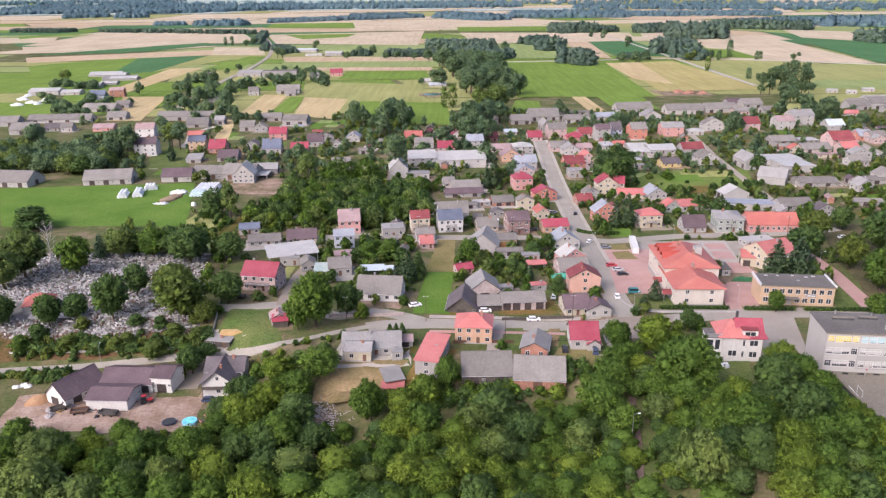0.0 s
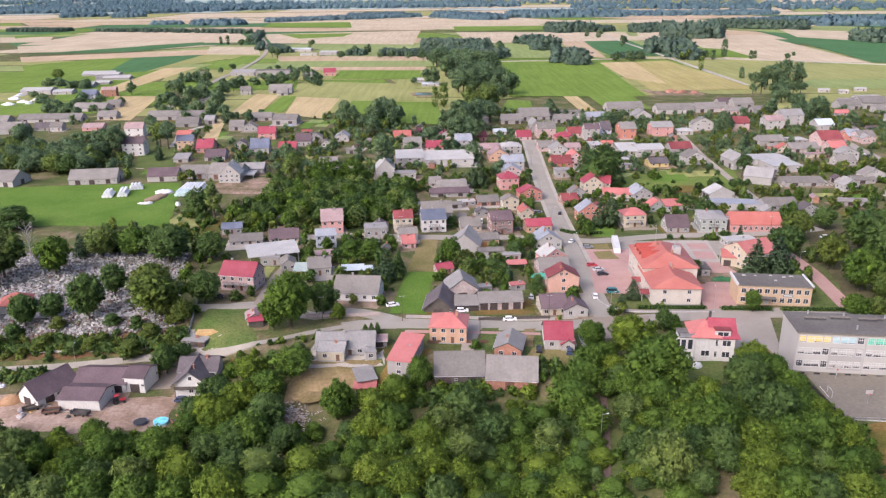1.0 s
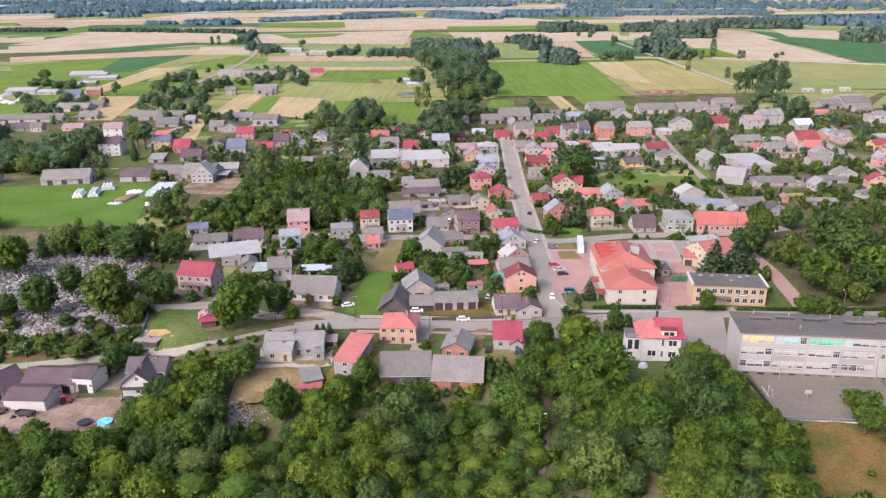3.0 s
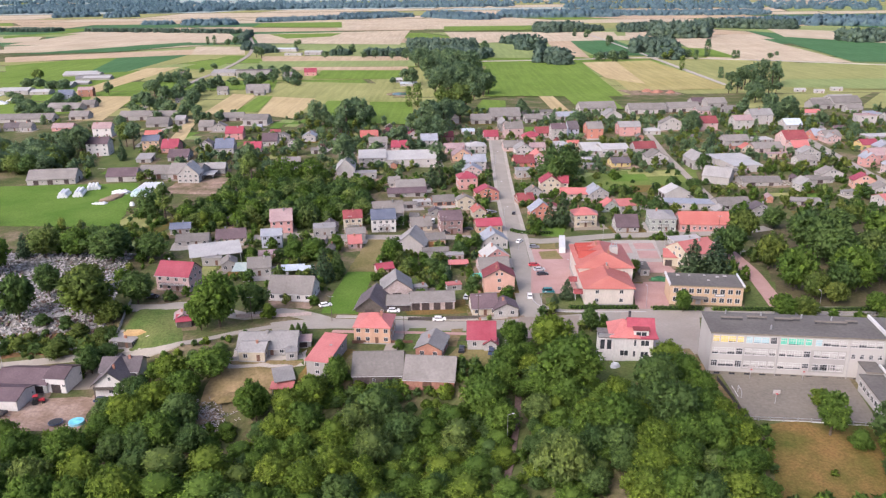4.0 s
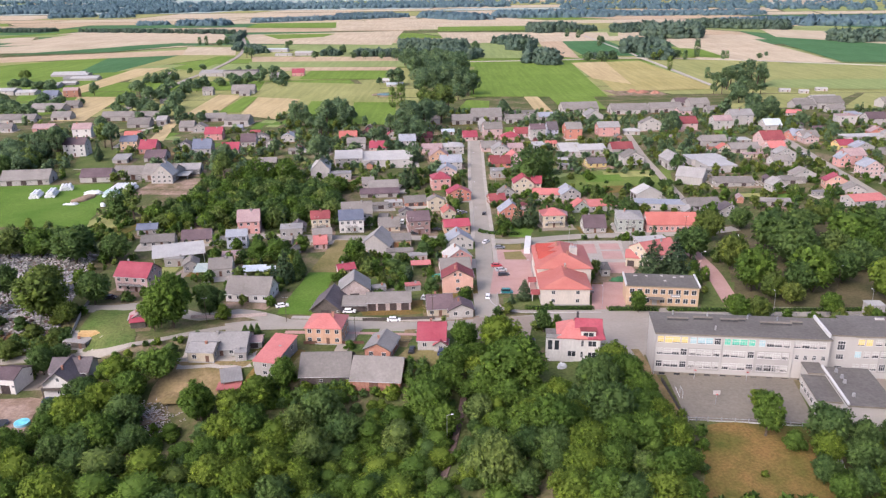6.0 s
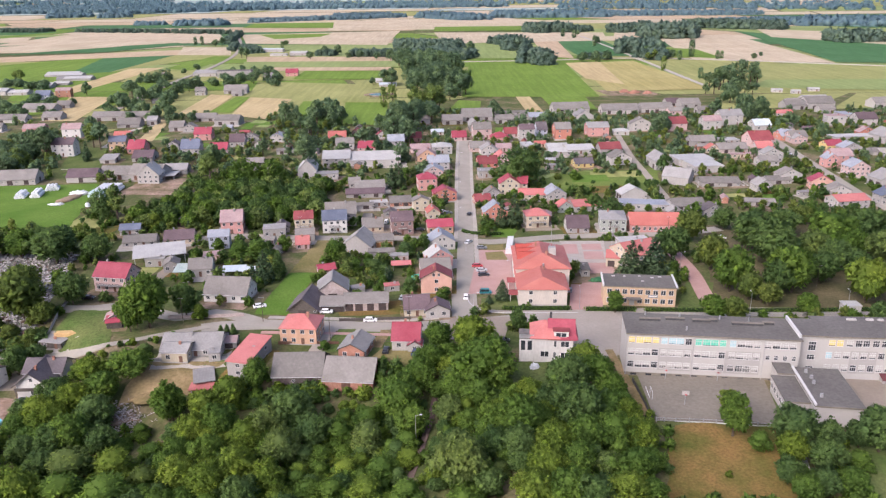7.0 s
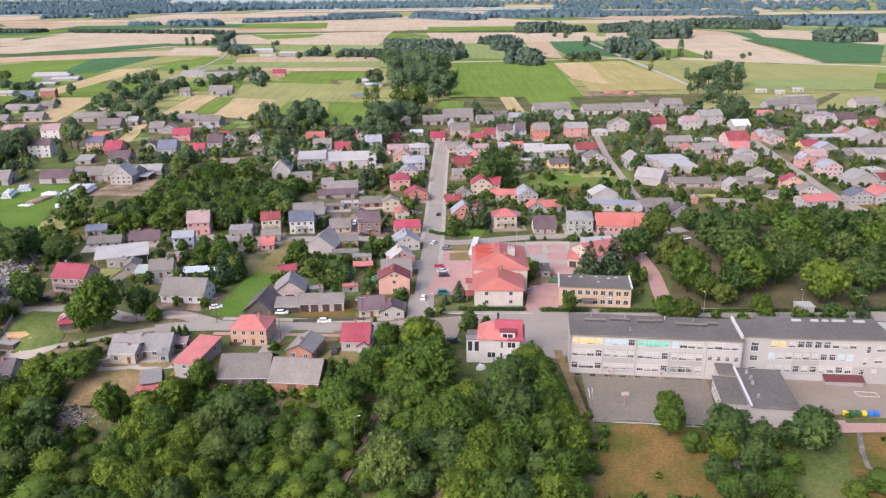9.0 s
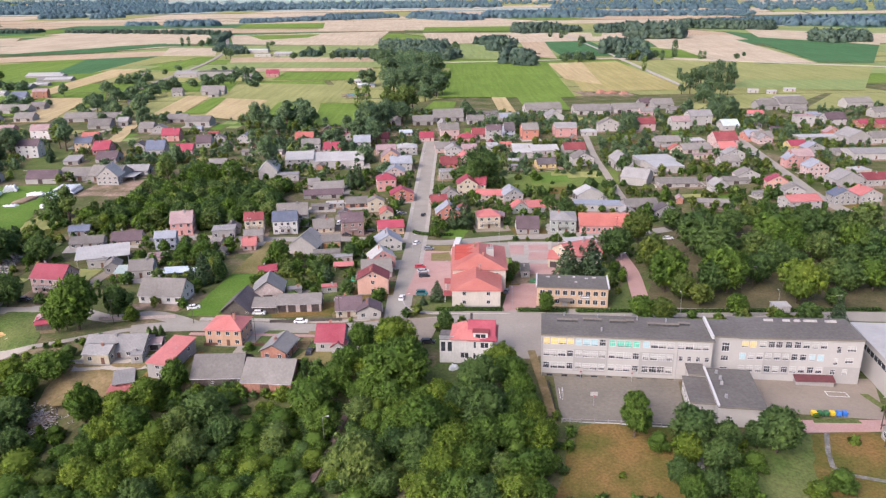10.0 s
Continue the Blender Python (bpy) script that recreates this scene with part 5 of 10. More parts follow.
drape("field", [(-163.6, 529.3), (-152.6, 528.8), (-169.5, 615.0), (-179.1, 621.3)], GOLD, 0.3, 8, "narrow golden grain strip between houses", "field")
drape("bare_ground", [(-129.9, 460.9), (-124.3, 460.9), (-135.0, 504.8), (-139.5, 508.7)], M["trampled"], 0.22, 4, "dusty earth drive between barns", "ground", 0.8)
NEARER = [GREEN, OLIVE, MOSS, OLIVE]
# Crops past 2600 m, half of them in the haze-imitating colour.
FARTHEST = [STRAW, HAZE_PALE, MOSS, HAZE_PALE, HAZE_PALE, OLIVE, STRAW, HAZE_PALE]
FAR = [STRAW, GREEN, STRAW, OLIVE, TAN, MOSS, DEEP, STRAW]
rs = random.Random(5)
row_y = 640.0
while row_y < 4700:
    deep = rs.uniform(110, 260) * max(0.5, row_y / 2200)
    x = -row_y * 0.9 + rs.uniform(-200, 0)
    slant = rs.uniform(-120, 120)
    while x < row_y * 1.0:
        wide = rs.uniform(160, 700) * min(1.0, row_y / 1600 + 0.1)
        if rs.random() < 0.9 and (row_y > 950 or abs(x + wide / 2 - 60) > 0):
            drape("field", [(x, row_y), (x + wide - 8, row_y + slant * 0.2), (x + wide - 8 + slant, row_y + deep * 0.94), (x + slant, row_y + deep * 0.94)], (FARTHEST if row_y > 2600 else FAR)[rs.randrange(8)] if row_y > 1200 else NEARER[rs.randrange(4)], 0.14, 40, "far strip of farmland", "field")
        x += wide
    row_y += deep

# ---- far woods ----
wood(-1077.2, 1983.7, -926.2, 1951.6, 60, 11.3, leaf="haze_green_wood", seed=0)
wood(-1340.1, 2807.5, -1207.1, 2848.1, 60, 18.2, leaf="haze_blue_wood", seed=1)
wood(-1143.6, 2769.3, -1053.3, 2818.2, 60, 18.0, leaf="haze_blue_wood", seed=2)
wood(-840.9, 1933.5, -425.5, 1775.8, 40, 12.0, leaf="haze_green_wood", seed=3)
wood(-692.4, 2252.0, -554.5, 2218.6, 60, 19.2, leaf="haze_blue_wood", seed=4)
wood(-834.0, 2285.2, -757.1, 2299.8, 40, 13.1, leaf="haze_blue_wood", seed=5)
wood(-346.6, 1450.3, -392.8, 1725.8, 12, 12.5, leaf="haze_green_wood", seed=6)
wood(-299.7, 1301.0, -322.5, 1420.5, 10, 8.8, leaf="haze_green_wood", seed=7)
wood(-1232.0, 3059.3, -579.5, 3309.6, 200, 22.7, leaf="haze_blue_wood", seed=8)
wood(-579.5, 3309.6, 313.5, 3289.8, 200, 18.8, leaf="haze_blue_wood", seed=9)
wood(-528.2, 2378.4, -355.6, 2473.0, 60, 13.9, leaf="haze_blue_wood", seed=10)
wood(-355.6, 2473.0, -78.8, 2617.2, 60, 14.6, leaf="haze_blue_wood", seed=11)
wood(-1718.9, 3151.3, -1296.2, 3217.3, 200, 20.4, leaf="haze_blue_wood", seed=12)
wood(-318.6, 2738.0, -124.8, 2767.5, 80, 9.8, leaf="haze_blue_wood", seed=13)
wood(215.7, 2551.4, 577.5, 2539.2, 160, 21.8, leaf="haze_blue_wood", seed=14)
wood(592.2, 2609.2, 1078.4, 2568.2, 160, 14.8, leaf="haze_blue_wood", seed=15)
wood(-3.8, 2600.7, 168.1, 2350.0, 80, 21.2, leaf="haze_blue_wood", seed=16)
wood(240.0, 1682.3, 317.0, 1710.0, 60, 24.4, leaf="haze_green_wood", seed=17)
wood(324.3, 1754.8, 364.3, 1699.9, 40, 14.9, leaf="haze_green_wood", seed=18)
wood(413.4, 1646.9, 468.6, 1677.6, 40, 21.5, leaf="haze_green_wood", seed=19)
wood(434.5, 1500.0, 531.7, 1483.5, 80, 32.3, leaf="haze_green_wood", seed=20)
wood(322.0, 1200.2, 380.7, 1192.6, 60, 24.3, leaf="haze_green_wood", seed=21)
wood(639.7, 1834.1, 790.7, 1697.8, 60, 22.8, leaf="haze_green_wood", seed=22)
wood(750.3, 1920.5, 961.3, 1990.9, 160, 16.8, leaf="haze_blue_wood", seed=23)
wood(935.2, 1933.7, 1222.4, 1800.1, 200, 21.4, leaf="haze_blue_wood", seed=24)
wood(722.7, 1341.5, 798.1, 1355.5, 60, 23.4, leaf="haze_green_wood", seed=25)
wood(144.1, 1377.6, 185.9, 1396.9, 40, 16.0, leaf="haze_green_wood", seed=26)
wood(158.1, 1261.6, 187.2, 1237.3, 40, 23.5, leaf="haze_green_wood", seed=27)
wood(166.8, 1065.7, 187.4, 1019.7, 30, 25.8, leaf="haze_green_wood", seed=28)
wood(325.5, 1110.6, 363.1, 1073.9, 20, 17.5, leaf="haze_green_wood", seed=29)
wood(251.4, 1102.9, 290.5, 1098.3, 12, 11.2, leaf="haze_green_wood", seed=30)
wood(-86.6, 1195.3, 17.9, 1164.6, 40, 12.0, leaf="haze_green_wood", seed=31)
wood(-23.0, 1329.7, 81.5, 1293.1, 50, 17.1, leaf="haze_green_wood", seed=32)
wood(17.9, 1164.6, 92.0, 1121.7, 40, 16.6, leaf="haze_green_wood", seed=33)
wood(-139.6, 1201.8, -113.0, 1198.5, 20, 10.4, leaf="haze_green_wood", seed=34)
wood(-280.6, 1320.0, -244.6, 1243.2, 20, 11.1, leaf="haze_green_wood", seed=35)
wood(-1903.9, 3490.0, -951.8, 3646.2, 300, 15.2, leaf="haze_blue_wood", seed=36)
wood(-951.8, 3646.2, 579.6, 3500.2, 300, 12.7, leaf="haze_blue_wood", seed=37)
wood(527.7, 3160.6, 1853.2, 2776.4, 300, 16.9, leaf="haze_blue_wood", seed=38)
wood(579.6, 3500.2, 2043.7, 3073.1, 300, 11.6, leaf="haze_blue_wood", seed=39)
wood(-2695.9, 3919.7, -1305.0, 3925.9, 300, 16.7, leaf="haze_blue_wood", seed=40)
wood(35.1, 915.5, 75.3, 883.8, 30, 10.5, leaf="leaf_dark", seed=90, label="dense belt of dark green trees")
wood(-56.8, 587.4, -30.1, 576.1, 14, 10.4, leaf="leaf_dark", seed=91, label="dense belt of dark green trees")
bank = Shape().tube((-11.3, 759.6, ground_at(-11.3, 759.6) - 0.6), (-11.3, 759.6, ground_at(-11.3, 759.6) + 0.75), 17.0, 14.5, 28)
pond = thing("pond", pose(0, 0, 0), "small round pond of green water in a sandy bank", "pond")
part("bank", bank.mesh("bank", M["earth"]), pond)
part("water", Shape().tube((-11.3, 759.6, ground_at(-11.3, 759.6) + 0.76), (-11.3, 759.6, ground_at(-11.3, 759.6) + 0.8), 9.5, 9.5, 28).mesh("water", M["pond_water"]), pond)

# ---- farms and houses to the west ----
house(-186.9, 412.6, 8.5, 25.2, 14.2, 3.0, 4.1, "grey", "white", use='barn', doors=3)
house(-238.4, 408.8, -7.0, 25.5, 15.5, 3.2, 4.5, "grey", "white", use='barn', doors=3)
house(-150.5, 418.2, 5.3, 16.2, 12.8, 3.1, 3.4, "mauve", "white", use='barn', doors=1)
house(-134.6, 425.1, -3.3, 16.7, 13.0, 3.1, 3.4, "grey", "grey", use='barn', doors=2, gate='door')
house(-116.2, 425.2, -5.7, 18.6, 16.2, 3.3, 4.4, "grey", "grey", use='barn', doors=2, gate='door')
house(-104.5, 436.8, 5.0, 12.9, 10.8, 2.9, 2.5, "pale", "grey", use='barn', doors=1)
house(-112.1, 415.7, 92.5, 12.0, 11.6, 4.8, 5.7, "white", "white")
house(-104.0, 424.8, 2.6, 6.4, 11.8, 2.2, 0.0, "white", "grey", "flat", use='open')
house(-192.3, 484.8, 4.0, 13.6, 10.5, 8.0, 3.4, "mauve", "bright", floors=3)
house(-217.1, 549.7, 5.0, 13.0, 10.0, 6.6, 3.4, "rosegrey", "bright")
house(-165.4, 503.6, 5.0, 11.0, 8.5, 5.9, 3.0, "blue", "apricot")
house(-179.3, 544.6, 5.0, 11.0, 7.5, 2.5, 2.2, "orange", "white")
house(-149.5, 495.4, 5.0, 10.4, 14.5, 3.2, 4.6, "red", "pink")
house(-136.1, 471.3, 5.0, 12.4, 15.0, 2.5, 3.5, "mauve", "grey", use='barn', doors=2)
house(-155.7, 464.7, 5.0, 8.8, 11.0, 2.2, 1.5, "pale", "grey", "shed", use='barn', doors=1)
house(-304.5, 677.4, -3.9, 29.0, 14.8, 3.0, 3.9, "grey", "white", use='barn', doors=3)
house(-270.8, 630.7, 5.0, 15.0, 13.5, 3.0, 3.6, "grey", "white", use='barn', doors=2)
house(-292.6, 696.9, 5.0, 11.8, 12.2, 3.3, 3.2, "grey", "grey", use='barn', doors=1)
house(-312.9, 620.8, 2.8, 50.5, 13.2, 2.7, 3.5, "grey", "white", use='barn', doors=4)
house(-354.8, 605.2, 5.0, 31.5, 14.2, 3.6, 3.8, "grey", "grey", use='barn', doors=3)
house(-315.8, 568.5, 5.0, 17.8, 13.8, 3.8, 4.3, "grey", "grey", use='barn', doors=1)
house(-298.9, 578.1, 5.0, 10.8, 9.0, 2.8, 3.1, "dark", "grey")
house(-287.6, 577.5, 5.0, 8.6, 9.0, 3.2, 3.1, "grey", "white")
house(-259.7, 578.0, 5.0, 15.1, 10.8, 2.6, 2.5, "rosegrey", "pink")
house(-222.4, 624.2, 3.4, 23.1, 12.0, 3.9, 3.2, "grey", "grey", use='barn', doors=2)
house(-200.0, 625.5, 3.9, 21.8, 12.0, 3.5, 3.2, "grey", "white", use='barn', doors=2)
house(-192.4, 593.0, 5.0, 16.7, 14.2, 2.6, 4.1, "grey", "grey", use='barn', doors=1)
house(-177.9, 602.4, 5.0, 7.6, 11.5, 3.8, 2.6, "pale", "grey", use='barn', doors=1)
house(-412.5, 797.4, 5.0, 29.8, 20.5, 4.3, 2.2, "white", "white", use='hall')
house(-385.3, 795.6, 5.0, 18.7, 17.0, 2.9, 1.8, "white", "white", use='hall')
house(-340.4, 755.1, 5.0, 13.9, 12.0, 4.7, 4.2, "blue", "blue")
house(-328.6, 772.2, 5.0, 14.2, 8.0, 7.0, 2.3, "rosegrey", "brick")
house(-390.9, 860.4, 5.0, 17.7, 13.5, 2.8, 1.7, "white", "grey", use='hall')
house(-386.9, 923.4, 20.0, 39.2, 20.5, 2.2, 2.5, "pale", "white", use='hall')
house(-424.1, 973.8, 5.0, 39.1, 12.0, 2.8, 1.5, "white", "grey", use='hall')
house(-275.4, 911.0, -5.0, 5.4, 5.0, 8.5, 0.0, "white", "white", "flat")
house(-242.6, 747.7, 5.0, 6.1, 8.0, 6.0, 2.8, "mauve", "white")
house(-215.5, 721.5, 5.0, 11.7, 8.8, 2.9, 2.6, "grey", "grey")
house(-196.4, 927.9, 3.0, 40.5, 14.0, 8.3, 0.0, "flat", "grey", "flat", floors=2, use='hall')
house(-236.0, 950.4, -5.0, 29.0, 23.0, 4.0, 2.9, "pale", "grey", use='hall')
house(-150.4, 899.5, 5.0, 10.5, 9.5, 5.5, 2.7, "pale", "white")
house(-130.2, 938.0, 5.0, 14.4, 11.8, 4.3, 4.1, "red", "pink")
house(-191.9, 774.8, 5.0, 10.3, 9.5, 4.8, 3.3, "grey", "white")
house(-159.4, 788.3, 5.0, 23.1, 16.2, 3.7, 4.7, "grey", "grey", use='barn', doors=2)
house(-153.8, 770.2, 5.0, 10.2, 14.2, 2.5, 4.1, "grey", "white", use='barn', doors=1)
house(-169.6, 1211.0, -5.0, 26.3, 17.5, 4.2, 1.9, "white", "grey", use='hall')
house(-224.6, 1272.9, -5.0, 36.9, 12.5, 4.5, 1.3, "lightblue", "white", use='hall')
house(-199.6, 1201.5, -5.0, 26.2, 10.0, 3.4, 0.0, "white", "white", "flat", use='hall')
house(-19.0, 861.4, 5.0, 7.6, 8.5, 2.8, 2.0, "white", "white")
house(-7.2, 832.4, 5.0, 18.3, 16.5, 2.4, 1.4, "lightblue", "white", use='hall')
house(-149.1, 574.3, 5.0, 10.7, 13.5, 3.2, 3.6, "grey", "grey", use='barn', doors=1)
house(-137.7, 567.7, 95.0, 8.4, 9.8, 3.4, 2.8, "grey", "grey")
house(-116.8, 598.7, -3.2, 19.1, 14.0, 4.0, 3.3, "grey", "grey", use='barn', doors=2)
house(-140.4, 618.3, 5.0, 16.5, 13.2, 2.7, 3.1, "grey", "grey", use='barn', doors=2)
house(-118.2, 536.9, 5.0, 12.0, 12.0, 4.6, 3.8, "red", "pink")
house(-112.9, 491.6, 5.0, 11.8, 13.0, 3.7, 5.1, "blue", "white")
house(-128.3, 502.7, 95.0, 8.5, 7.6, 3.6, 2.2, "dark", "grey")
house(-88.2, 513.9, 5.0, 10.0, 12.2, 3.5, 4.3, "mauve", "white")
house(-95.4, 493.9, 5.0, 11.1, 11.0, 2.6, 3.4, "red", "palepink")
house(-82.8, 529.5, 95.0, 5.3, 9.2, 2.8, 2.6, "grey", "grey")
house(-63.6, 527.1, 89.0, 9.1, 9.4, 3.6, 2.7, "bluegrey", "white")
house(-72.3, 508.6, 95.0, 7.3, 6.1, 2.5, 2.1, "grey", "white")
house(-110.3, 571.3, 5.0, 6.8, 6.8, 2.3, 1.6, "bluegrey", "grey")
house(-63.6, 457.9, 5.0, 11.1, 9.0, 2.2, 2.1, "grey", "timber", use='barn', doors=1)
house(-51.3, 439.5, 5.0, 16.1, 6.2, 2.2, 1.2, "grey", "timber", use='barn', doors=2)
house(-27.2, 434.5, 95.0, 16.0, 10.5, 5.0, 5.6, "white", "white", use='barn')
house(-15.3, 428.5, 3.8, 12.4, 7.2, 3.3, 0.0, "pale", "grey", "flat", use='hall')
house(-21.8, 525.5, 5.0, 12.2, 12.8, 3.3, 4.0, "orange", "cream")
house(-14.0, 504.8, 5.0, 12.1, 11.5, 4.2, 2.7, "grey", "white")
house(-10.3, 562.3, 95.0, 4.2, 6.3, 2.9, 1.8, "grey", "timber")
house(-14.5, 466.9, 5.0, 16.7, 23.8, 4.4, 2.8, "white", "white", use='hall', doors=0)
house(9.2, 469.0, 5.0, 30.7, 23.8, 3.3, 3.2, "white", "white", use='hall')
house(1.3, 500.4, 0.1, 11.6, 12.5, 2.3, 3.3, "red", "palepink")
house(2.0, 413.5, 9.0, 6.4, 9.2, 2.2, 2.7, "grey", "white")
house(-428.5, 958.6, 5.0, 20.3, 13.0, 2.4, 1.4, "white", "grey", use='barn', doors=0)
house(-406.1, 955.6, 5.0, 28.5, 17.2, 2.7, 1.8, "white", "grey", use='barn', doors=0)
house(-380.1, 919.2, 5.0, 30.8, 16.5, 2.6, 1.7, "white", "grey", use='barn', doors=0)
house(-387.4, 848.0, 5.0, 19.2, 14.8, 2.4, 1.6, "white", "grey", use='barn', doors=0)
house(-380.0, 875.9, 5.0, 17.3, 13.5, 2.2, 1.4, "white", "grey", use='barn', doors=0)

# ---- houses along the main street and behind it ----
house(20.2, 505.3, 5.0, 11.0, 11.2, 5.5, 3.5, "bluegrey", "white")
house(20.0, 537.5, 5.0, 10.1, 8.5, 2.6, 2.5, "orange", "white")
house(9.5, 537.2, 95.0, 7.3, 8.9, 3.0, 2.8, "red", "white")
house(32.5, 526.6, 5.0, 8.3, 9.8, 3.0, 3.1, "maroon", "pink")
house(33.3, 608.5, 5.0, 10.0, 8.8, 3.1, 2.0, "pale", "grey", use='barn', doors=1)
house(36.2, 593.4, 5.0, 11.0, 9.8, 3.9, 2.3, "grey", "grey", use='barn', doors=1)
house(47.7, 547.8, 5.0, 9.0, 7.5, 2.3, 1.4, "lightblue", "white")
house(41.4, 472.8, 95.0, 11.7, 12.1, 3.4, 4.1, "rosegrey", "orange")
house(36.8, 495.3, 5.0, 13.0, 12.0, 2.6, 2.2, "rosegrey", "palepink")
house(51.0, 492.0, 5.0, 12.6, 12.0, 4.5, 2.2, "white", "white", "hip")
house(48.7, 453.2, 5.0, 13.0, 10.8, 4.5, 3.4, "bluegrey", "white")
house(46.3, 432.5, 90.0, 10.6, 11.1, 4.7, 3.0, "bluegrey", "palepink")
house(42.6, 410.3, 9.0, 10.4, 9.8, 6.4, 3.0, "red", "pink", "hip")
house(11.0, 407.9, 9.0, 16.3, 11.8, 2.2, 2.7, "grey", "stone", use='barn', doors=2)
house(9.9, 394.7, 6.6, 20.6, 8.8, 2.2, 1.8, "mauve", "grey", use='barn', doors=2)
house(63.0, 529.2, 5.0, 9.9, 10.0, 2.6, 3.5, "red", "palepink")
house(78.9, 609.3, 2.7, 23.8, 18.5, 3.4, 5.3, "grey", "grey", use='barn', doors=3)
house(59.0, 591.1, 5.0, 15.4, 12.8, 3.5, 3.4, "grey", "grey", use='barn', doors=2)
house(99.9, 592.4, 5.0, 13.2, 10.2, 3.5, 2.7, "grey", "grey", use='barn', doors=2)
house(107.8, 630.2, 5.0, 25.8, 6.0, 2.2, 1.1, "grey", "grey", use='barn', doors=2)
house(79.3, 535.8, 5.0, 12.8, 12.0, 6.8, 3.8, "grey", "palepink")
house(74.5, 562.2, 95.0, 16.1, 6.3, 5.0, 3.2, "pale", "grey", use='barn')
house(91.2, 528.3, 5.0, 12.7, 9.2, 2.2, 2.9, "red", "pink", "hip")
house(100.7, 539.8, 5.0, 10.9, 11.0, 2.4, 3.5, "maroon", "palepink")
house(109.9, 527.0, 5.0, 10.3, 9.0, 7.9, 2.8, "mauve", "white")
house(121.6, 538.5, 5.0, 7.2, 13.0, 5.4, 4.5, "dark", "blue")
house(135.5, 531.6, 5.0, 11.1, 12.8, 6.9, 3.7, "grey", "salmon")
house(158.8, 642.5, 5.0, 30.3, 16.8, 3.5, 4.4, "grey", "white", use='barn', doors=2)
house(162.7, 599.7, 95.0, 12.9, 13.3, 4.4, 3.9, "pale", "white", use='barn')
house(127.0, 601.4, 5.0, 15.2, 11.5, 3.5, 2.7, "bluegrey", "grey", use='barn', doors=2)
house(114.4, 605.8, 95.0, 5.4, 9.9, 2.5, 2.4, "grey", "white")
house(75.9, 496.6, 5.0, 13.1, 11.0, 2.6, 3.4, "grey", "palepink")
house(81.3, 485.8, 95.0, 10.7, 10.6, 3.7, 3.1, "pale", "white")
house(78.7, 457.3, 5.0, 12.1, 11.8, 2.6, 3.6, "maroon", "salmon")
house(87.8, 462.3, 95.0, 11.1, 7.7, 4.6, 3.0, "pink", "palepink")
house(91.7, 494.2, 5.0, 9.7, 7.8, 2.6, 2.2, "rosegrey", "palepink")
house(76.6, 433.8, 4.8, 8.9, 8.8, 3.9, 0.0, "pale", "grey", "flat")
house(126.9, 497.0, 1.7, 13.3, 14.0, 2.2, 1.5, "white", "grey", use='hall')
house(127.4, 484.4, 0.2, 15.2, 13.2, 2.2, 1.4, "white", "white", use='hall')
house(139.7, 487.8, 3.9, 17.4, 18.0, 2.9, 1.9, "white", "white", use='hall')
house(118.0, 461.5, -5.0, 7.0, 6.2, 2.2, 0.0, "white", "grey", "flat")
house(117.4, 448.7, -5.0, 5.8, 4.0, 2.2, 0.0, "pale", "grey", "flat")
house(136.6, 452.2, 5.0, 11.3, 10.2, 2.4, 2.4, "dark", "yellow")
house(107.8, 499.1, 5.0, 7.5, 13.8, 3.0, 0.0, "white", "white", "flat")
house(116.7, 504.6, 5.0, 7.6, 6.8, 2.3, 1.3, "orange", "cream")
house(87.4, 400.8, 91.9, 9.7, 10.7, 6.1, 3.6, "red", "cream")
house(95.0, 403.7, -9.0, 5.9, 10.0, 5.2, 2.9, "red", "cream")
house(99.8, 392.5, -5.3, 15.6, 11.5, 2.2, 1.9, "pink", "cream", use='hall')
house(110.4, 388.7, 99.0, 10.7, 10.2, 3.1, 3.2, "bluegrey", "grey")
house(77.9, 393.0, 99.0, 7.1, 8.2, 2.8, 2.6, "grey", "grey")
house(76.3, 349.8, 97.1, 7.7, 11.2, 5.3, 4.1, "bluegrey", "salmon")
house(71.7, 380.6, 9.0, 8.3, 8.5, 2.6, 2.5, "maroon", "brick")
house(52.2, 388.6, 99.0, 7.7, 12.0, 4.3, 2.9, "red", "salmon")
house(46.5, 353.7, 99.0, 8.4, 6.1, 4.0, 2.2, "orange", "cream")
house(40.2, 369.2, 99.0, 6.0, 8.1, 5.4, 2.0, "grey", "cream")
house(29.3, 379.1, 9.0, 11.2, 8.8, 2.2, 2.3, "grey", "brick", use='barn', doors=2)
house(25.6, 358.1, 99.0, 4.2, 6.5, 2.2, 1.6, "dark", "grey")
house(49.8, 331.7, 9.0, 11.7, 8.0, 3.4, 2.3, "red", "orange")
house(18.8, 334.8, 9.0, 9.4, 10.0, 2.3, 3.1, "grey", "beige")
brown_house = house(32.5, 330.4, 9.0, 9.8, 10.5, 6.7, 3.0, "mauve", "brown")
balcony(brown_house, -5.25, 3.3, 2.0)
tall_house = house(1.9, 332.1, 8.0, 10.9, 10.4, 6.3, 3.2, "blue", "bright", floors=2)
balcony(tall_house, -5.2, 3.1, 2.6)
balcony(tall_house, -5.2, 0.7, 2.6)
house(3.4, 343.0, 8.0, 14.0, 10.0, 6.2, 4.4, "grey", "grey", glass=0.5)
house(-1.1, 362.0, 9.0, 14.9, 9.2, 2.9, 2.2, "pale", "grey", use='barn', doors=2)
house(11.7, 371.1, 9.0, 8.7, 5.0, 2.2, 0.7, "grey", "grey", use='barn', doors=1)
house(18.5, 376.1, 9.0, 8.8, 4.8, 2.2, 0.0, "white", "grey", "flat")
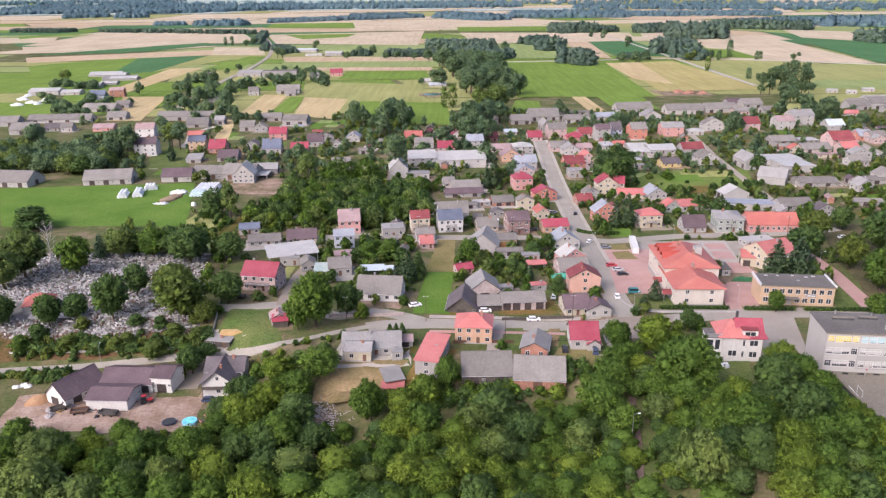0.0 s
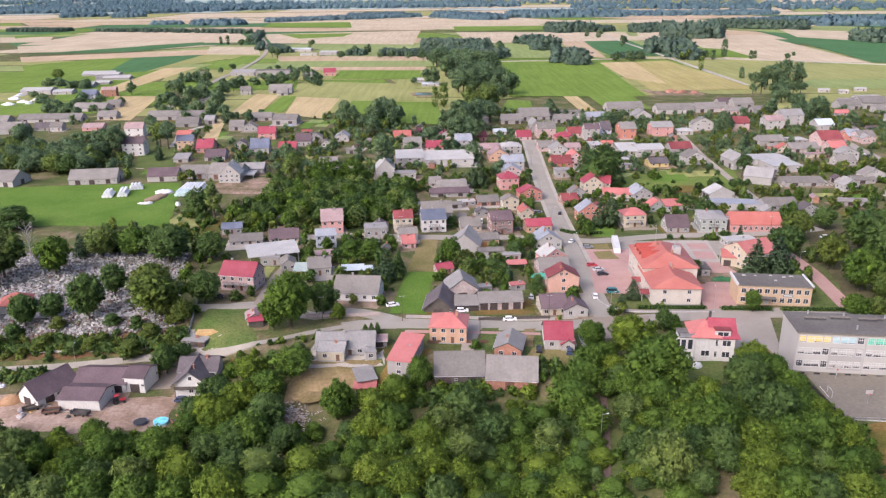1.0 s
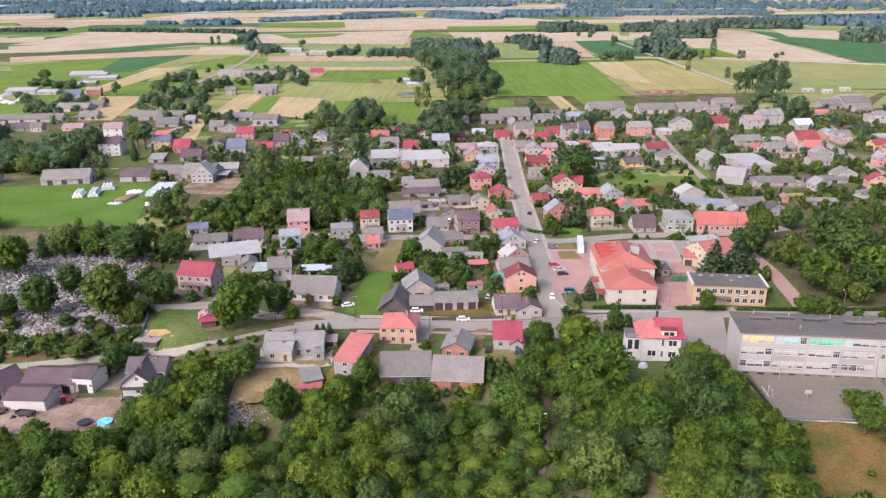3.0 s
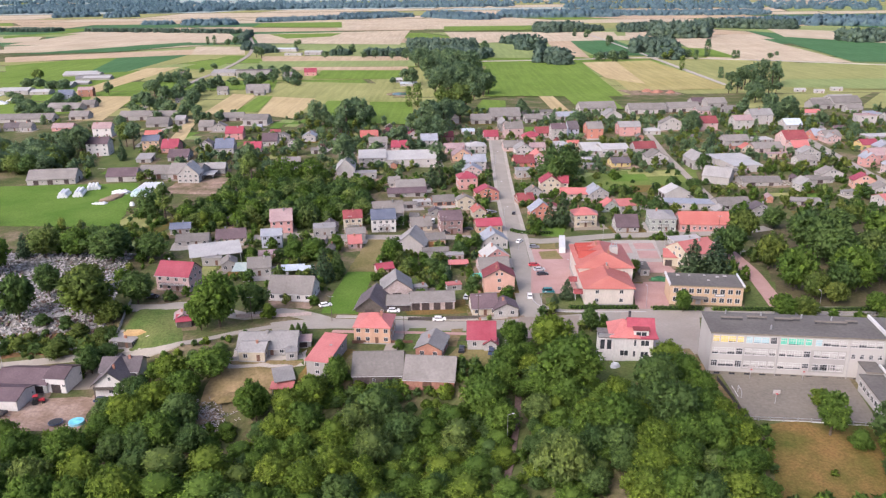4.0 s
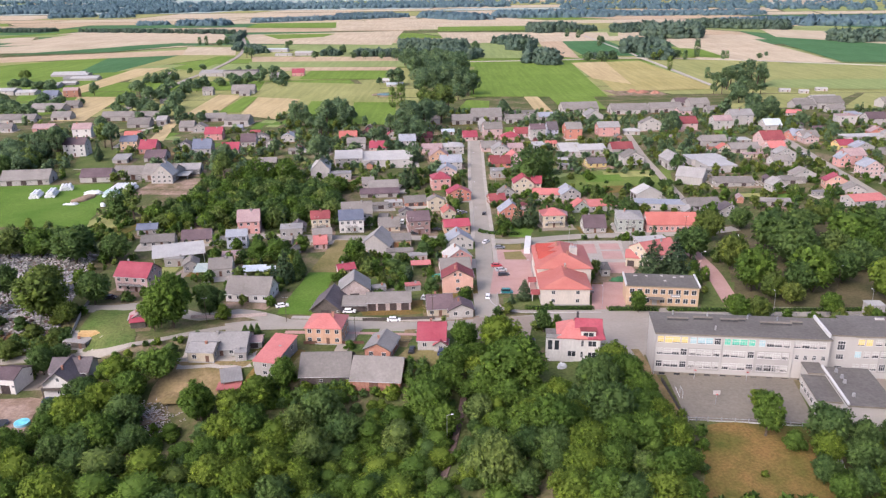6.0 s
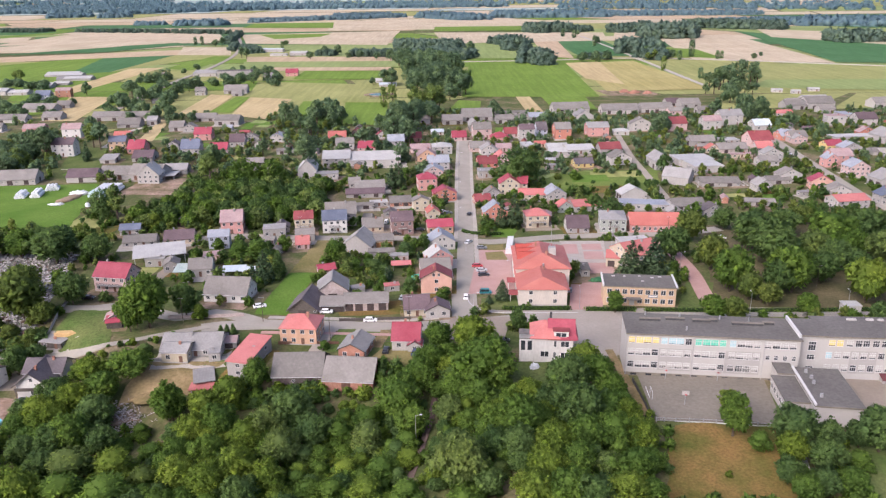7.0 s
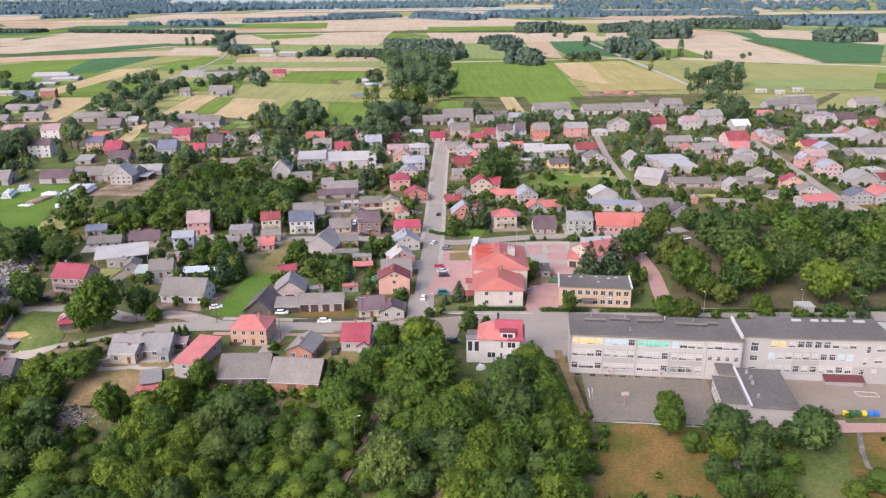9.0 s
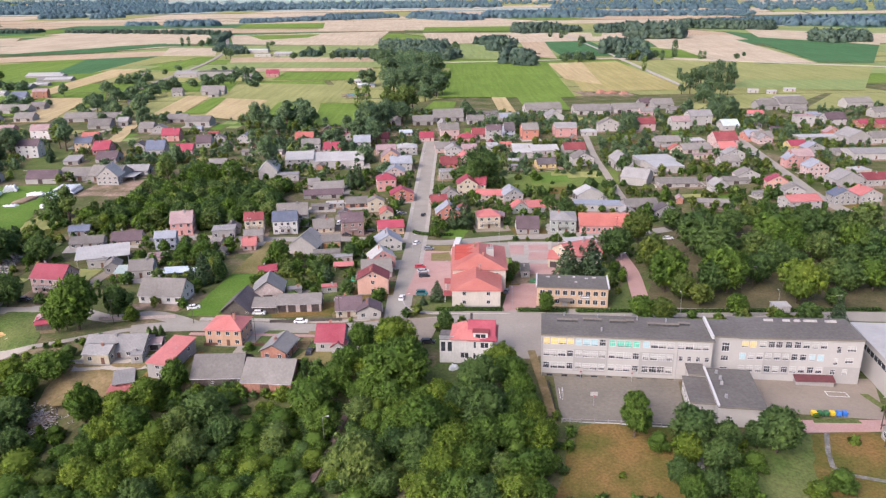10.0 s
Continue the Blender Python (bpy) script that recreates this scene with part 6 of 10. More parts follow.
house(50.4, 306.4, 98.0, 9.8, 11.1, 3.8, 3.5, "bluegrey", "white")
house(49.4, 281.8, 105.5, 7.7, 9.9, 4.2, 3.3, "white", "pink")
house(47.6, 286.4, -40.1, 5.3, 6.0, 2.4, 0.0, "pink", "palepink", "flat")
house(48.3, 272.1, 5.8, 11.3, 11.8, 2.5, 3.1, "grey", "palepink")
house(48.9, 251.4, 92.0, 7.2, 10.8, 6.1, 2.9, "maroon", "peach", glass=0.45)
house(42.5, 231.2, 5.2, 8.3, 9.8, 3.0, 2.8, "mauve", "cream")
house(49.4, 228.0, 95.4, 6.6, 7.7, 3.0, 1.9, "mauve", "white")
house(25.6, 235.5, 3.1, 14.5, 7.8, 3.3, 1.9, "grey", "stone", use='barn', doors=4)
house(14.6, 234.8, -0.6, 7.9, 8.0, 2.6, 1.6, "grey", "timber", use='barn', doors=2)
house(5.8, 235.6, 84.0, 12.4, 9.8, 1.6, 4.0, "dark", "timber", use='barn', over=0.7)
house(12.9, 246.3, 95.8, 10.2, 10.2, 4.0, 3.7, "pale", "stone", use='barn')
house(6.7, 271.1, 18.9, 6.4, 5.2, 2.2, 1.4, "red", "palepink")
house(35.2, 275.8, 5.4, 7.2, 3.0, 2.2, 0.6, "pink", "grey", "shed", use='open')
house(33.0, 251.6, 12.3, 5.2, 3.0, 2.2, 0.0, "pink", "grey", "flat")
house(21.1, 249.3, 13.5, 4.7, 3.0, 2.2, 0.0, "pale", "grey", "flat")
house(25.6, 307.8, 9.0, 8.5, 7.0, 3.7, 1.7, "grey", "beige", use='barn', doors=2, gate='orange_door')
house(16.4, 303.0, 80.0, 13.0, 12.6, 3.3, 4.8, "pale", "grey", use='barn')
house(26.1, 294.3, 5.1, 10.5, 4.5, 2.2, 0.8, "grey", "grey", use='barn', doors=1)
house(34.0, 286.2, 6.5, 6.8, 3.5, 2.8, 0.0, "pale", "stone", "flat", use='hall')

# ---- houses by the cemetery and the lower street ----
house(-86.7, 320.5, 9.0, 8.6, 6.2, 2.9, 1.7, "blue", "grey")
house(-76.7, 305.5, 9.0, 13.3, 7.8, 2.3, 2.0, "grey", "white", use='hall')
house(-61.9, 310.9, 9.0, 12.2, 9.2, 2.2, 2.9, "mauve", "beige")
house(-61.3, 284.7, 19.2, 19.3, 12.2, 3.8, 1.3, "white", "grey", "shed", use='open')
house(-60.9, 279.1, 6.8, 7.3, 5.2, 3.2, 0.0, "pale", "grey", "flat")
pink_house = house(-65.4, 254.0, -11.0, 12.6, 9.6, 6.0, 3.6, "red", "palepink", floors=2)
balcony(pink_house, -4.8, 2.9, 4.5, 1.6)
house(-53.0, 273.7, 105.3, 7.0, 5.6, 3.0, 1.7, "grey", "grey")
house(-46.4, 267.7, 1.0, 5.9, 6.0, 2.2, 1.1, "palegreen", "grey", "shed", use='open')
house(-40.4, 270.3, 10.0, 8.4, 9.8, 3.4, 2.6, "grey", "white")
house(-43.5, 275.3, 11.9, 3.8, 5.0, 2.7, 0.0, "palegreen", "grey", "flat")
house(-42.8, 303.8, 9.0, 8.4, 6.8, 5.6, 1.9, "bluegrey", "blue")
house(-41.0, 287.3, 13.5, 7.4, 6.0, 2.2, 0.0, "rosegrey", "palepink", "flat")
house(-43.5, 327.7, 9.0, 9.5, 11.0, 5.9, 3.9, "rosegrey", "pink", floors=2)
house(-23.4, 321.4, 9.0, 9.6, 8.0, 4.1, 0.0, "pale", "grey", "flat")
house(-21.8, 329.3, 99.0, 6.6, 6.7, 2.4, 2.1, "dark", "white")
cream_house = house(-11.7, 329.9, 9.0, 8.3, 8.2, 6.9, 2.5, "maroon", "cream")
balcony(cream_house, -4.1, 3.4, 3.0)
house(-8.3, 305.7, 9.0, 5.5, 8.8, 2.4, 2.4, "pink", "palepink")
house(-9.0, 316.3, 9.0, 8.0, 7.2, 3.4, 1.7, "grey", "grey")
house(-22.6, 244.6, -6.5, 15.2, 10.4, 3.4, 4.3, "grey", "bright", label="long white cottage with a steep grey corrugated roof")
house(-27.6, 268.3, 5.6, 8.3, 4.5, 2.2, 0.6, "lightblue", "grey", "shed", use='open')
house(-21.8, 267.9, 9.8, 4.3, 3.5, 2.2, 0.5, "lightblue", "grey", "shed", use='open')
house(-16.7, 295.8, 81.0, 5.4, 3.3, 2.6, 1.2, "grey", "grey")
house(-53.7, 222.3, 105.7, 5.4, 5.0, 2.6, 1.2, "rosegrey", "white")
house(-52.6, 219.2, 11.0, 4.5, 3.0, 2.2, 1.1, "red", "timber", "shed", use='barn', doors=0)
house(-70.8, 216.6, -11.0, 7.6, 5.5, 2.2, 0.0, "pale", "timber", "flat", z=-5.7)
white_house = house(-64.7, 194.1, 91.4, 10.0, 8.8, 5.1, 3.6, "dark", "bright", floors=1, glass=0.4, over=1.0, z=-9.3)
loggia = part("balcony", Shape().box(-6.3, -5.05, -4.3, 4.3, 3.5, 3.7).mesh("balcony", M["timber"]), white_house)
part("railing", Shape().box(-6.3, -6.22, -4.3, 4.3, 3.71, 4.5).mesh("railing", M["timber"]), loggia)
for v in (-4.1, 4.1):
    part("post", Shape().box(-6.28, -6.1, v - 0.09, v + 0.09, -1.0, 3.49).mesh("post", M["timber"]), loggia)
house(-64.2, 198.6, 1.3, 10.5, 7.2, 5.9, 2.3, "dark", "bright", floors=1, glass=0.5, over=0.8, z=-9.1)
house(-106.0, 191.6, 62.0, 13.0, 8.1, 2.9, 3.9, "mauve", "bright", use='barn', z=-9.1)
house(-93.4, 187.3, -3.6, 11.7, 8.8, 3.4, 1.4, "mauve", "bright", use='barn', doors=0, z=-9.2)
house(-92.1, 198.4, -3.1, 15.7, 11.0, 2.8, 2.2, "mauve", "bright", use='barn', doors=3, z=-9.2)
house(-81.5, 196.8, -6.8, 5.9, 8.2, 4.8, 1.6, "mauve", "bright", use='barn', doors=1, z=-9.3)
house(-136.3, 234.1, 18.0, 9.3, 8.0, 2.8, 2.9, "orange", "white", "hip", use='barn', doors=1)

# ---- houses on the edge of the wood ----
house(-25.1, 197.3, -2.9, 7.4, 6.8, 3.5, 1.2, "pale", "cream", z=-0.6)
house(-21.9, 202.8, 1.5, 17.0, 10.8, 2.5, 2.7, "pale", "white", z=-0.5)
house(-14.6, 197.5, 10.6, 3.1, 6.0, 2.5, 0.0, "pale", "grey", "flat", z=-0.6)
house(-12.4, 205.2, 4.1, 4.4, 4.2, 2.2, 0.8, "rosegrey", "grey", use='barn', doors=1, z=-0.7)
house(-4.0, 195.0, -14.0, 6.5, 14.5, 4.7, 1.5, "pink", "grey", "shed", floors=2, glass=0.5, z=-2.2)
house(8.5, 210.0, -5.4, 11.0, 9.8, 5.4, 2.8, "pink", "orange", "hip", floors=2, z=-0.8)
house(11.1, 191.3, 0.5, 13.7, 13.0, 3.3, 3.8, "grey", "timber", use='barn', doors=2, z=-3.5)
house(25.9, 189.4, -6.0, 13.8, 13.2, 3.3, 3.8, "grey", "brick", use='barn', doors=1, gate='door', z=-4.1)
house(26.0, 199.3, 78.0, 9.6, 7.6, 3.2, 1.9, "pale", "brick", z=-0.6)
house(40.6, 204.7, -2.6, 8.1, 9.8, 3.5, 3.4, "red", "white", z=-0.5)
house(43.1, 200.9, 87.2, 4.1, 3.8, 2.2, 1.3, "red", "white", z=-0.4)
house(-15.2, 187.6, 18.0, 5.2, 6.5, 2.2, 0.7, "pale", "timber", "shed", use='open', z=-3.7)
house(-14.8, 183.5, 1.0, 5.8, 3.0, 2.2, 0.4, "pink", "timber", "shed", use='open', z=-4.8)

# ---- town centre ----
hipped_house = house(94.9, 339.3, 5.5, 10.5, 8.8, 6.0, 2.6, "pink", "cream", "hip", floors=2)
balcony(hipped_house, -4.4, 2.9, 3.4, 1.8)
house(112.3, 329.7, -0.6, 9.9, 10.8, 2.8, 4.2, "mauve", "grey")
green_house = house(128.8, 331.3, -7.0, 11.3, 14.8, 6.1, 1.8, "pale", "greygreen", "hip", floors=2)
balcony(green_house, -7.4, 3.0, 2.4, 1.4)
long_hall = house(146.4, 327.6, -3.5, 22.0, 12.6, 3.7, 3.9, "orange", "pink", use='hall', chimneys=0, glass=0.01, label="long pink hall with white-framed windows and an orange tiled roof")
for k in range(9):
    put_window(long_hall, pose(-9.6 + 2.4 * k, -6.3, 1.1) @ Matrix.Diagonal((1.1, 1, 1.6, 1)), True)
house(112.0, 363.4, 97.8, 6.6, 7.9, 2.9, 2.9, "pink", "greygreen")
house(123.0, 366.4, 9.0, 15.3, 12.5, 3.0, 1.8, "pink", "white", use='hall')
house(149.5, 381.1, 98.3, 8.4, 13.5, 3.6, 3.3, "white", "white", use='barn')
house(151.3, 362.5, -9.0, 23.6, 9.5, 3.2, 0.0, "bluegrey", "white", "flat", use='hall')
house(170.6, 358.7, 4.7, 16.0, 10.5, 2.8, 2.6, "grey", "grey", use='barn', doors=2)
house(162.1, 348.4, 95.8, 5.3, 7.3, 2.5, 1.9, "pale", "grey")
house(178.8, 345.1, 99.0, 6.0, 11.3, 3.3, 2.8, "dark", "grey")
house(119.9, 278.8, -14.4, 8.8, 9.2, 3.9, 1.7, "pink", "cream", use='barn', doors=2)
house(125.8, 277.4, 24.0, 14.2, 13.0, 6.4, 3.5, "pink", "cream")
house(131.9, 304.6, 9.0, 13.0, 6.2, 2.5, 0.0, "white", "white", "flat")
house(104.7, 267.6, -3.2, 3.2, 8.0, 2.9, 0.0, "flat", "grey", "flat")

# ---- houses to the east ----
house(198.2, 633.0, 1.6, 30.3, 15.0, 3.5, 4.0, "grey", "white", use='barn', doors=3)
house(229.5, 637.6, 5.0, 26.8, 13.8, 3.7, 3.7, "grey", "white", use='barn', doors=3)
house(252.6, 669.8, 5.0, 11.9, 11.8, 3.4, 3.1, "mauve", "grey", use='barn', doors=1)
house(264.4, 660.5, 5.0, 17.0, 14.5, 3.8, 3.8, "grey", "grey", use='barn', doors=2)
house(242.9, 622.8, 5.0, 13.9, 9.5, 3.2, 2.5, "grey", "palepink")
house(266.4, 627.0, 5.0, 11.6, 9.5, 3.2, 2.5, "grey", "grey", use='barn', doors=1)
house(161.6, 538.6, 2.8, 15.2, 11.5, 6.2, 3.0, "pale", "pink", floors=2)
house(179.0, 539.0, -4.7, 10.9, 9.0, 2.8, 1.6, "white", "white", "hip")
house(196.2, 553.4, 95.0, 6.6, 16.6, 5.4, 4.0, "grey", "white")
house(220.4, 554.1, 5.0, 17.3, 11.8, 5.3, 4.0, "maroon", "palepink")
house(248.2, 555.7, 5.0, 13.3, 10.0, 6.6, 2.9, "rosegrey", "white")
house(267.6, 572.3, 5.0, 17.0, 12.8, 7.6, 3.7, "pale", "white")
house(282.7, 550.6, 5.0, 12.3, 11.5, 3.9, 3.5, "lightblue", "white")
house(324.7, 611.2, -3.8, 14.5, 8.8, 2.3, 2.0, "pink", "white")
house(347.9, 644.8, 5.0, 17.6, 14.0, 3.8, 3.7, "grey", "grey", use='barn', doors=2)
house(370.9, 651.0, 5.0, 23.9, 17.0, 4.7, 4.5, "grey", "white", use='barn', doors=2)
house(159.4, 455.8, 95.0, 11.2, 12.4, 4.3, 3.3, "grey", "white")
house(158.9, 484.0, 5.0, 13.8, 11.2, 3.3, 3.3, "maroon", "grey", use='barn', doors=1)
house(180.7, 444.1, 95.0, 16.6, 10.0, 5.1, 3.6, "pale", "grey", use='barn')
house(202.0, 450.3, 5.0, 21.7, 14.8, 3.6, 0.0, "white", "white", "flat", use='hall')
house(203.6, 434.3, 5.0, 17.6, 18.2, 3.8, 0.0, "white", "white", "flat", use='hall')
house(197.1, 425.5, 0.5, 7.7, 8.8, 2.8, 0.0, "pale", "grey", "flat")
house(181.8, 409.4, -30.0, 14.3, 13.0, 4.1, 4.0, "pale", "grey", use='barn', doors=0)
house(201.5, 403.2, -2.9, 21.5, 8.8, 2.2, 1.4, "grey", "grey", use='barn', doors=2)
house(223.1, 499.3, 5.0, 16.5, 9.8, 3.4, 2.9, "grey", "grey", use='barn', doors=1)
house(223.0, 476.8, 95.0, 5.4, 9.4, 2.5, 2.9, "orange", "cream")
house(235.4, 478.7, 3.6, 18.6, 12.0, 2.5, 2.8, "grey", "stone", use='barn', doors=2)
house(243.8, 504.8, 5.0, 11.3, 10.2, 2.3, 0.0, "white", "grey", "flat")
house(259.8, 496.5, 5.0, 14.8, 14.8, 4.5, 4.6, "maroon", "palepink")
house(250.7, 466.6, 5.0, 10.5, 10.2, 5.3, 3.2, "pink", "palepink")
house(248.8, 448.4, 95.0, 7.2, 12.2, 5.5, 3.0, "pale", "white")
house(235.5, 460.8, 5.0, 14.0, 4.8, 2.2, 0.0, "rosegrey", "cream", "flat")
house(284.6, 513.4, 5.0, 9.6, 11.2, 3.1, 3.2, "bluegrey", "salmon")
house(287.8, 500.5, 95.0, 9.0, 9.4, 3.4, 2.5, "pale", "palepink")
house(239.6, 402.7, 97.8, 7.2, 12.4, 4.2, 3.0, "grey", "white")
house(243.3, 440.5, 5.0, 11.4, 8.5, 3.0, 2.5, "grey", "white")
house(362.5, 663.0, 5.0, 27.0, 10.2, 3.6, 2.7, "grey", "white", use='barn', doors=2)
house(374.8, 665.8, 5.0, 22.1, 14.5, 4.4, 3.9, "pale", "white", use='barn', doors=2)
house(365.1, 623.1, 5.0, 13.0, 9.0, 3.7, 2.6, "grey", "grey")
house(342.7, 562.2, -5.0, 13.4, 9.0, 7.7, 0.0, "rosegrey", "white", "flat", floors=2)
house(368.0, 597.4, 5.0, 8.9, 14.5, 3.5, 0.0, "bluegrey", "white", "flat")
house(367.4, 567.8, 5.0, 15.2, 11.8, 4.6, 4.1, "mauve", "white")
house(426.3, 648.3, 5.0, 22.5, 14.2, 4.7, 3.8, "grey", "white", use='barn', doors=2)
house(419.6, 598.5, 5.0, 15.1, 11.0, 4.6, 3.2, "grey", "white")
house(386.0, 557.9, 5.0, 12.5, 9.2, 2.9, 2.1, "red", "brick")
house(397.8, 552.9, 5.0, 15.7, 10.5, 3.3, 2.4, "red", "brick")
house(347.8, 500.4, 95.0, 16.8, 15.7, 4.5, 4.2, "pale", "grey", use='barn')
house(363.3, 498.7, 5.0, 14.2, 11.8, 3.7, 3.4, "grey", "white")
house(344.4, 521.2, 95.0, 6.0, 12.5, 3.1, 3.1, "rosegrey", "salmon")
house(328.8, 507.4, 5.0, 31.2, 10.5, 2.9, 0.0, "white", "white", "flat", use='hall')
house(299.2, 477.1, 5.0, 10.8, 9.5, 3.6, 2.7, "red", "yellow")
house(306.0, 468.3, 95.0, 8.4, 12.4, 3.7, 3.0, "bluegrey", "grey")
house(284.7, 439.3, 5.0, 12.0, 11.0, 5.6, 3.2, "rosegrey", "pink", floors=2)
house(276.6, 433.0, 95.0, 7.0, 7.5, 5.0, 2.8, "bluegrey", "pink", floors=2)
house(280.9, 411.7, 93.0, 9.6, 11.2, 5.2, 3.4, "bluegrey", "palepink")
house(325.0, 462.3, -4.7, 17.4, 11.0, 2.2, 1.6, "grey", "grey", use='barn', doors=2)
house(333.4, 453.1, 2.0, 27.1, 16.5, 3.8, 1.8, "pale", "white", use='hall')
house(304.0, 408.8, 9.0, 9.4, 8.5, 3.5, 0.0, "white", "cream", "flat")
house(302.3, 390.1, 8.6, 15.9, 11.2, 3.6, 2.4, "maroon", "white")
house(289.1, 505.9, 5.0, 11.4, 11.0, 3.8, 3.2, "grey", "palepink")
house(287.3, 520.2, 95.0, 7.5, 10.5, 2.7, 2.6, "bluegrey", "salmon")
house(249.4, 386.5, 81.0, 7.1, 10.8, 4.2, 3.1, "red", "peach")
house(251.2, 371.2, 82.1, 8.6, 10.3, 3.5, 2.5, "grey", "white")
house(245.1, 350.0, 9.0, 16.3, 10.5, 4.4, 1.9, "pink", "white", use='hall')
house(267.6, 355.0, 93.2, 7.7, 11.5, 4.5, 2.8, "blue", "grey")
house(280.3, 357.7, 99.0, 10.2, 11.6, 4.2, 2.8, "pink", "white")
house(285.4, 387.7, 99.0, 10.8, 15.5, 4.4, 3.8, "pale", "grey", use='barn')
house(201.3, 400.0, -3.1, 20.1, 9.2, 2.2, 1.7, "grey", "grey", use='barn', doors=2)
house(218.6, 386.1, 99.0, 7.5, 8.4, 3.5, 3.0, "pale", "white")
house(232.4, 399.9, 1.3, 13.4, 7.8, 2.2, 1.5, "grey", "grey", use='barn', doors=1)
house(206.3, 359.8, -9.0, 15.7, 5.8, 2.2, 1.0, "grey", "grey", use='barn', doors=1)
house(236.7, 372.3, 9.0, 10.1, 3.5, 2.2, 0.0, "pale", "grey", "flat")

# ---- the wood in the foreground ----
tree(-35.0, 188.8, 9.1, 13.0, "broad", "leaf", "on the wooded bank")
tree(-47.9, 190.0, 9.4, 10.4, "broad", "leaf_yellow", "on the wooded bank")
tree(-57.3, 186.7, 9.2, 9.2, "broad", "leaf_dark", "on the wooded bank")
tree(-47.7, 179.2, 11.6, 11.6, "broad", "leaf_yellow", "on the wooded bank")
tree(-40.6, 181.8, 10.0, 10.0, "broad", "leaf", "on the wooded bank")
tree(-50.9, 172.2, 10.3, 10.3, "broad", "leaf_yellow", "on the wooded bank")
tree(-39.9, 172.6, 11.2, 11.2, "broad", "leaf_dark", "on the wooded bank")
tree(-40.8, 161.7, 12.1, 12.1, "broad", "leaf", "on the wooded bank")
tree(-33.5, 161.3, 9.4, 9.4, "broad", "leaf_dark", "on the wooded bank")
tree(-44.1, 158.9, 10.5, 10.5, "broad", "leaf_dark", "on the wooded bank")
tree(-35.7, 149.8, 10.4, 17.4, "bush", "leaf_grey", "on the wooded bank")
tree(-26.1, 151.1, 9.4, 15.7, "bush", "leaf_yellow", "on the wooded bank")
tree(-34.1, 141.3, 9.6, 15.9, "bush", "leaf", "on the wooded bank")
tree(-23.6, 140.9, 9.5, 17.2, "bush", "leaf", "on the wooded bank")
tree(-17.7, 147.0, 7.2, 11.5, "bush", "leaf_olive", "on the wooded bank")
tree(-30.2, 162.7, 4.4, 9.9, "bush", "leaf", "on the wooded bank")
tree(-21.3, 175.0, 11.1, 10.1, "round", "leaf", "on the wooded bank")
tree(-18.3, 169.0, 5.0, 8.0, "bush", "leaf_dark", "on the wooded bank")
tree(-26.8, 169.5, 4.3, 7.0, "bush", "leaf", "on the wooded bank")
tree(-21.2, 161.1, 3.6, 8.9, "bush", "leaf", "on the wooded bank")
tree(-6.4, 178.8, 10.2, 10.2, "broad", "leaf_yellow", "on the wooded bank")
tree(-11.9, 174.6, 10.1, 10.1, "broad", "leaf_yellow", "on the wooded bank")
tree(-12.0, 166.0, 9.7, 9.7, "broad", "leaf_yellow", "on the wooded bank")
tree(-5.8, 167.9, 11.0, 11.0, "broad", "leaf", "on the wooded bank")
tree(2.1, 162.4, 9.5, 9.5, "broad", "leaf_yellow", "on the wooded bank")
tree(6.5, 167.3, 11.2, 11.2, "broad", "leaf_grey", "on the wooded bank")
tree(11.9, 171.5, 12.7, 12.7, "broad", "leaf_dark", "on the wooded bank")
tree(13.0, 172.1, 6.6, 8.6, "broad", "leaf", "on the wooded bank")
tree(18.9, 162.6, 11.0, 11.0, "broad", "leaf_dark", "on the wooded bank")
tree(12.1, 155.8, 10.6, 10.6, "broad", "leaf_grey", "on the wooded bank")
tree(-9.4, 147.2, 9.9, 9.9, "broad", "leaf_yellow", "on the wooded bank")
tree(-6.0, 157.9, 8.7, 8.7, "broad", "leaf", "on the wooded bank")
tree(-1.5, 143.4, 10.4, 10.4, "broad", "leaf_yellow", "on the wooded bank")
tree(3.6, 148.6, 11.3, 11.3, "broad", "leaf_yellow", "on the wooded bank")
tree(11.8, 144.6, 9.8, 8.9, "round", "leaf_yellow", "on the wooded bank")
tree(6.9, 139.0, 9.7, 9.7, "broad", "leaf_dark", "on the wooded bank")
tree(17.2, 147.6, 5.3, 8.6, "bush", "leaf", "on the wooded bank")
tree(-0.8, 184.3, 4.4, 4.9, "bush", "leaf_dark", "on the wooded bank")
tree(25.6, 172.4, 5.4, 8.8, "bush", "leaf", "on the wooded bank")
tree(32.0, 169.8, 7.5, 11.1, "bush", "leaf", "on the wooded bank")
tree(25.1, 163.2, 8.6, 12.2, "bush", "leaf", "on the wooded bank")
tree(32.8, 159.6, 9.8, 12.3, "bush", "leaf_grey", "on the wooded bank")
tree(39.8, 171.0, 14.1, 14.1, "broad", "leaf", "on the wooded bank")
tree(44.9, 180.8, 10.3, 10.3, "broad", "leaf", "on the wooded bank")
tree(43.6, 162.9, 9.5, 9.5, "broad", "leaf", "on the wooded bank")
tree(42.4, 157.5, 5.7, 9.2, "bush", "leaf", "on the wooded bank")
tree(28.6, 149.7, 6.4, 10.3, "bush", "leaf_yellow", "on the wooded bank")
tree(37.2, 147.1, 7.0, 11.2, "bush", "leaf", "on the wooded bank")
tree(43.3, 150.4, 5.3, 8.6, "bush", "leaf_yellow", "on the wooded bank")
tree(34.2, 139.5, 7.5, 12.1, "bush", "leaf_yellow", "on the wooded bank")
tree(43.2, 137.4, 6.4, 10.3, "bush", "leaf", "on the wooded bank")
tree(26.2, 141.6, 6.6, 10.7, "bush", "leaf", "on the wooded bank")
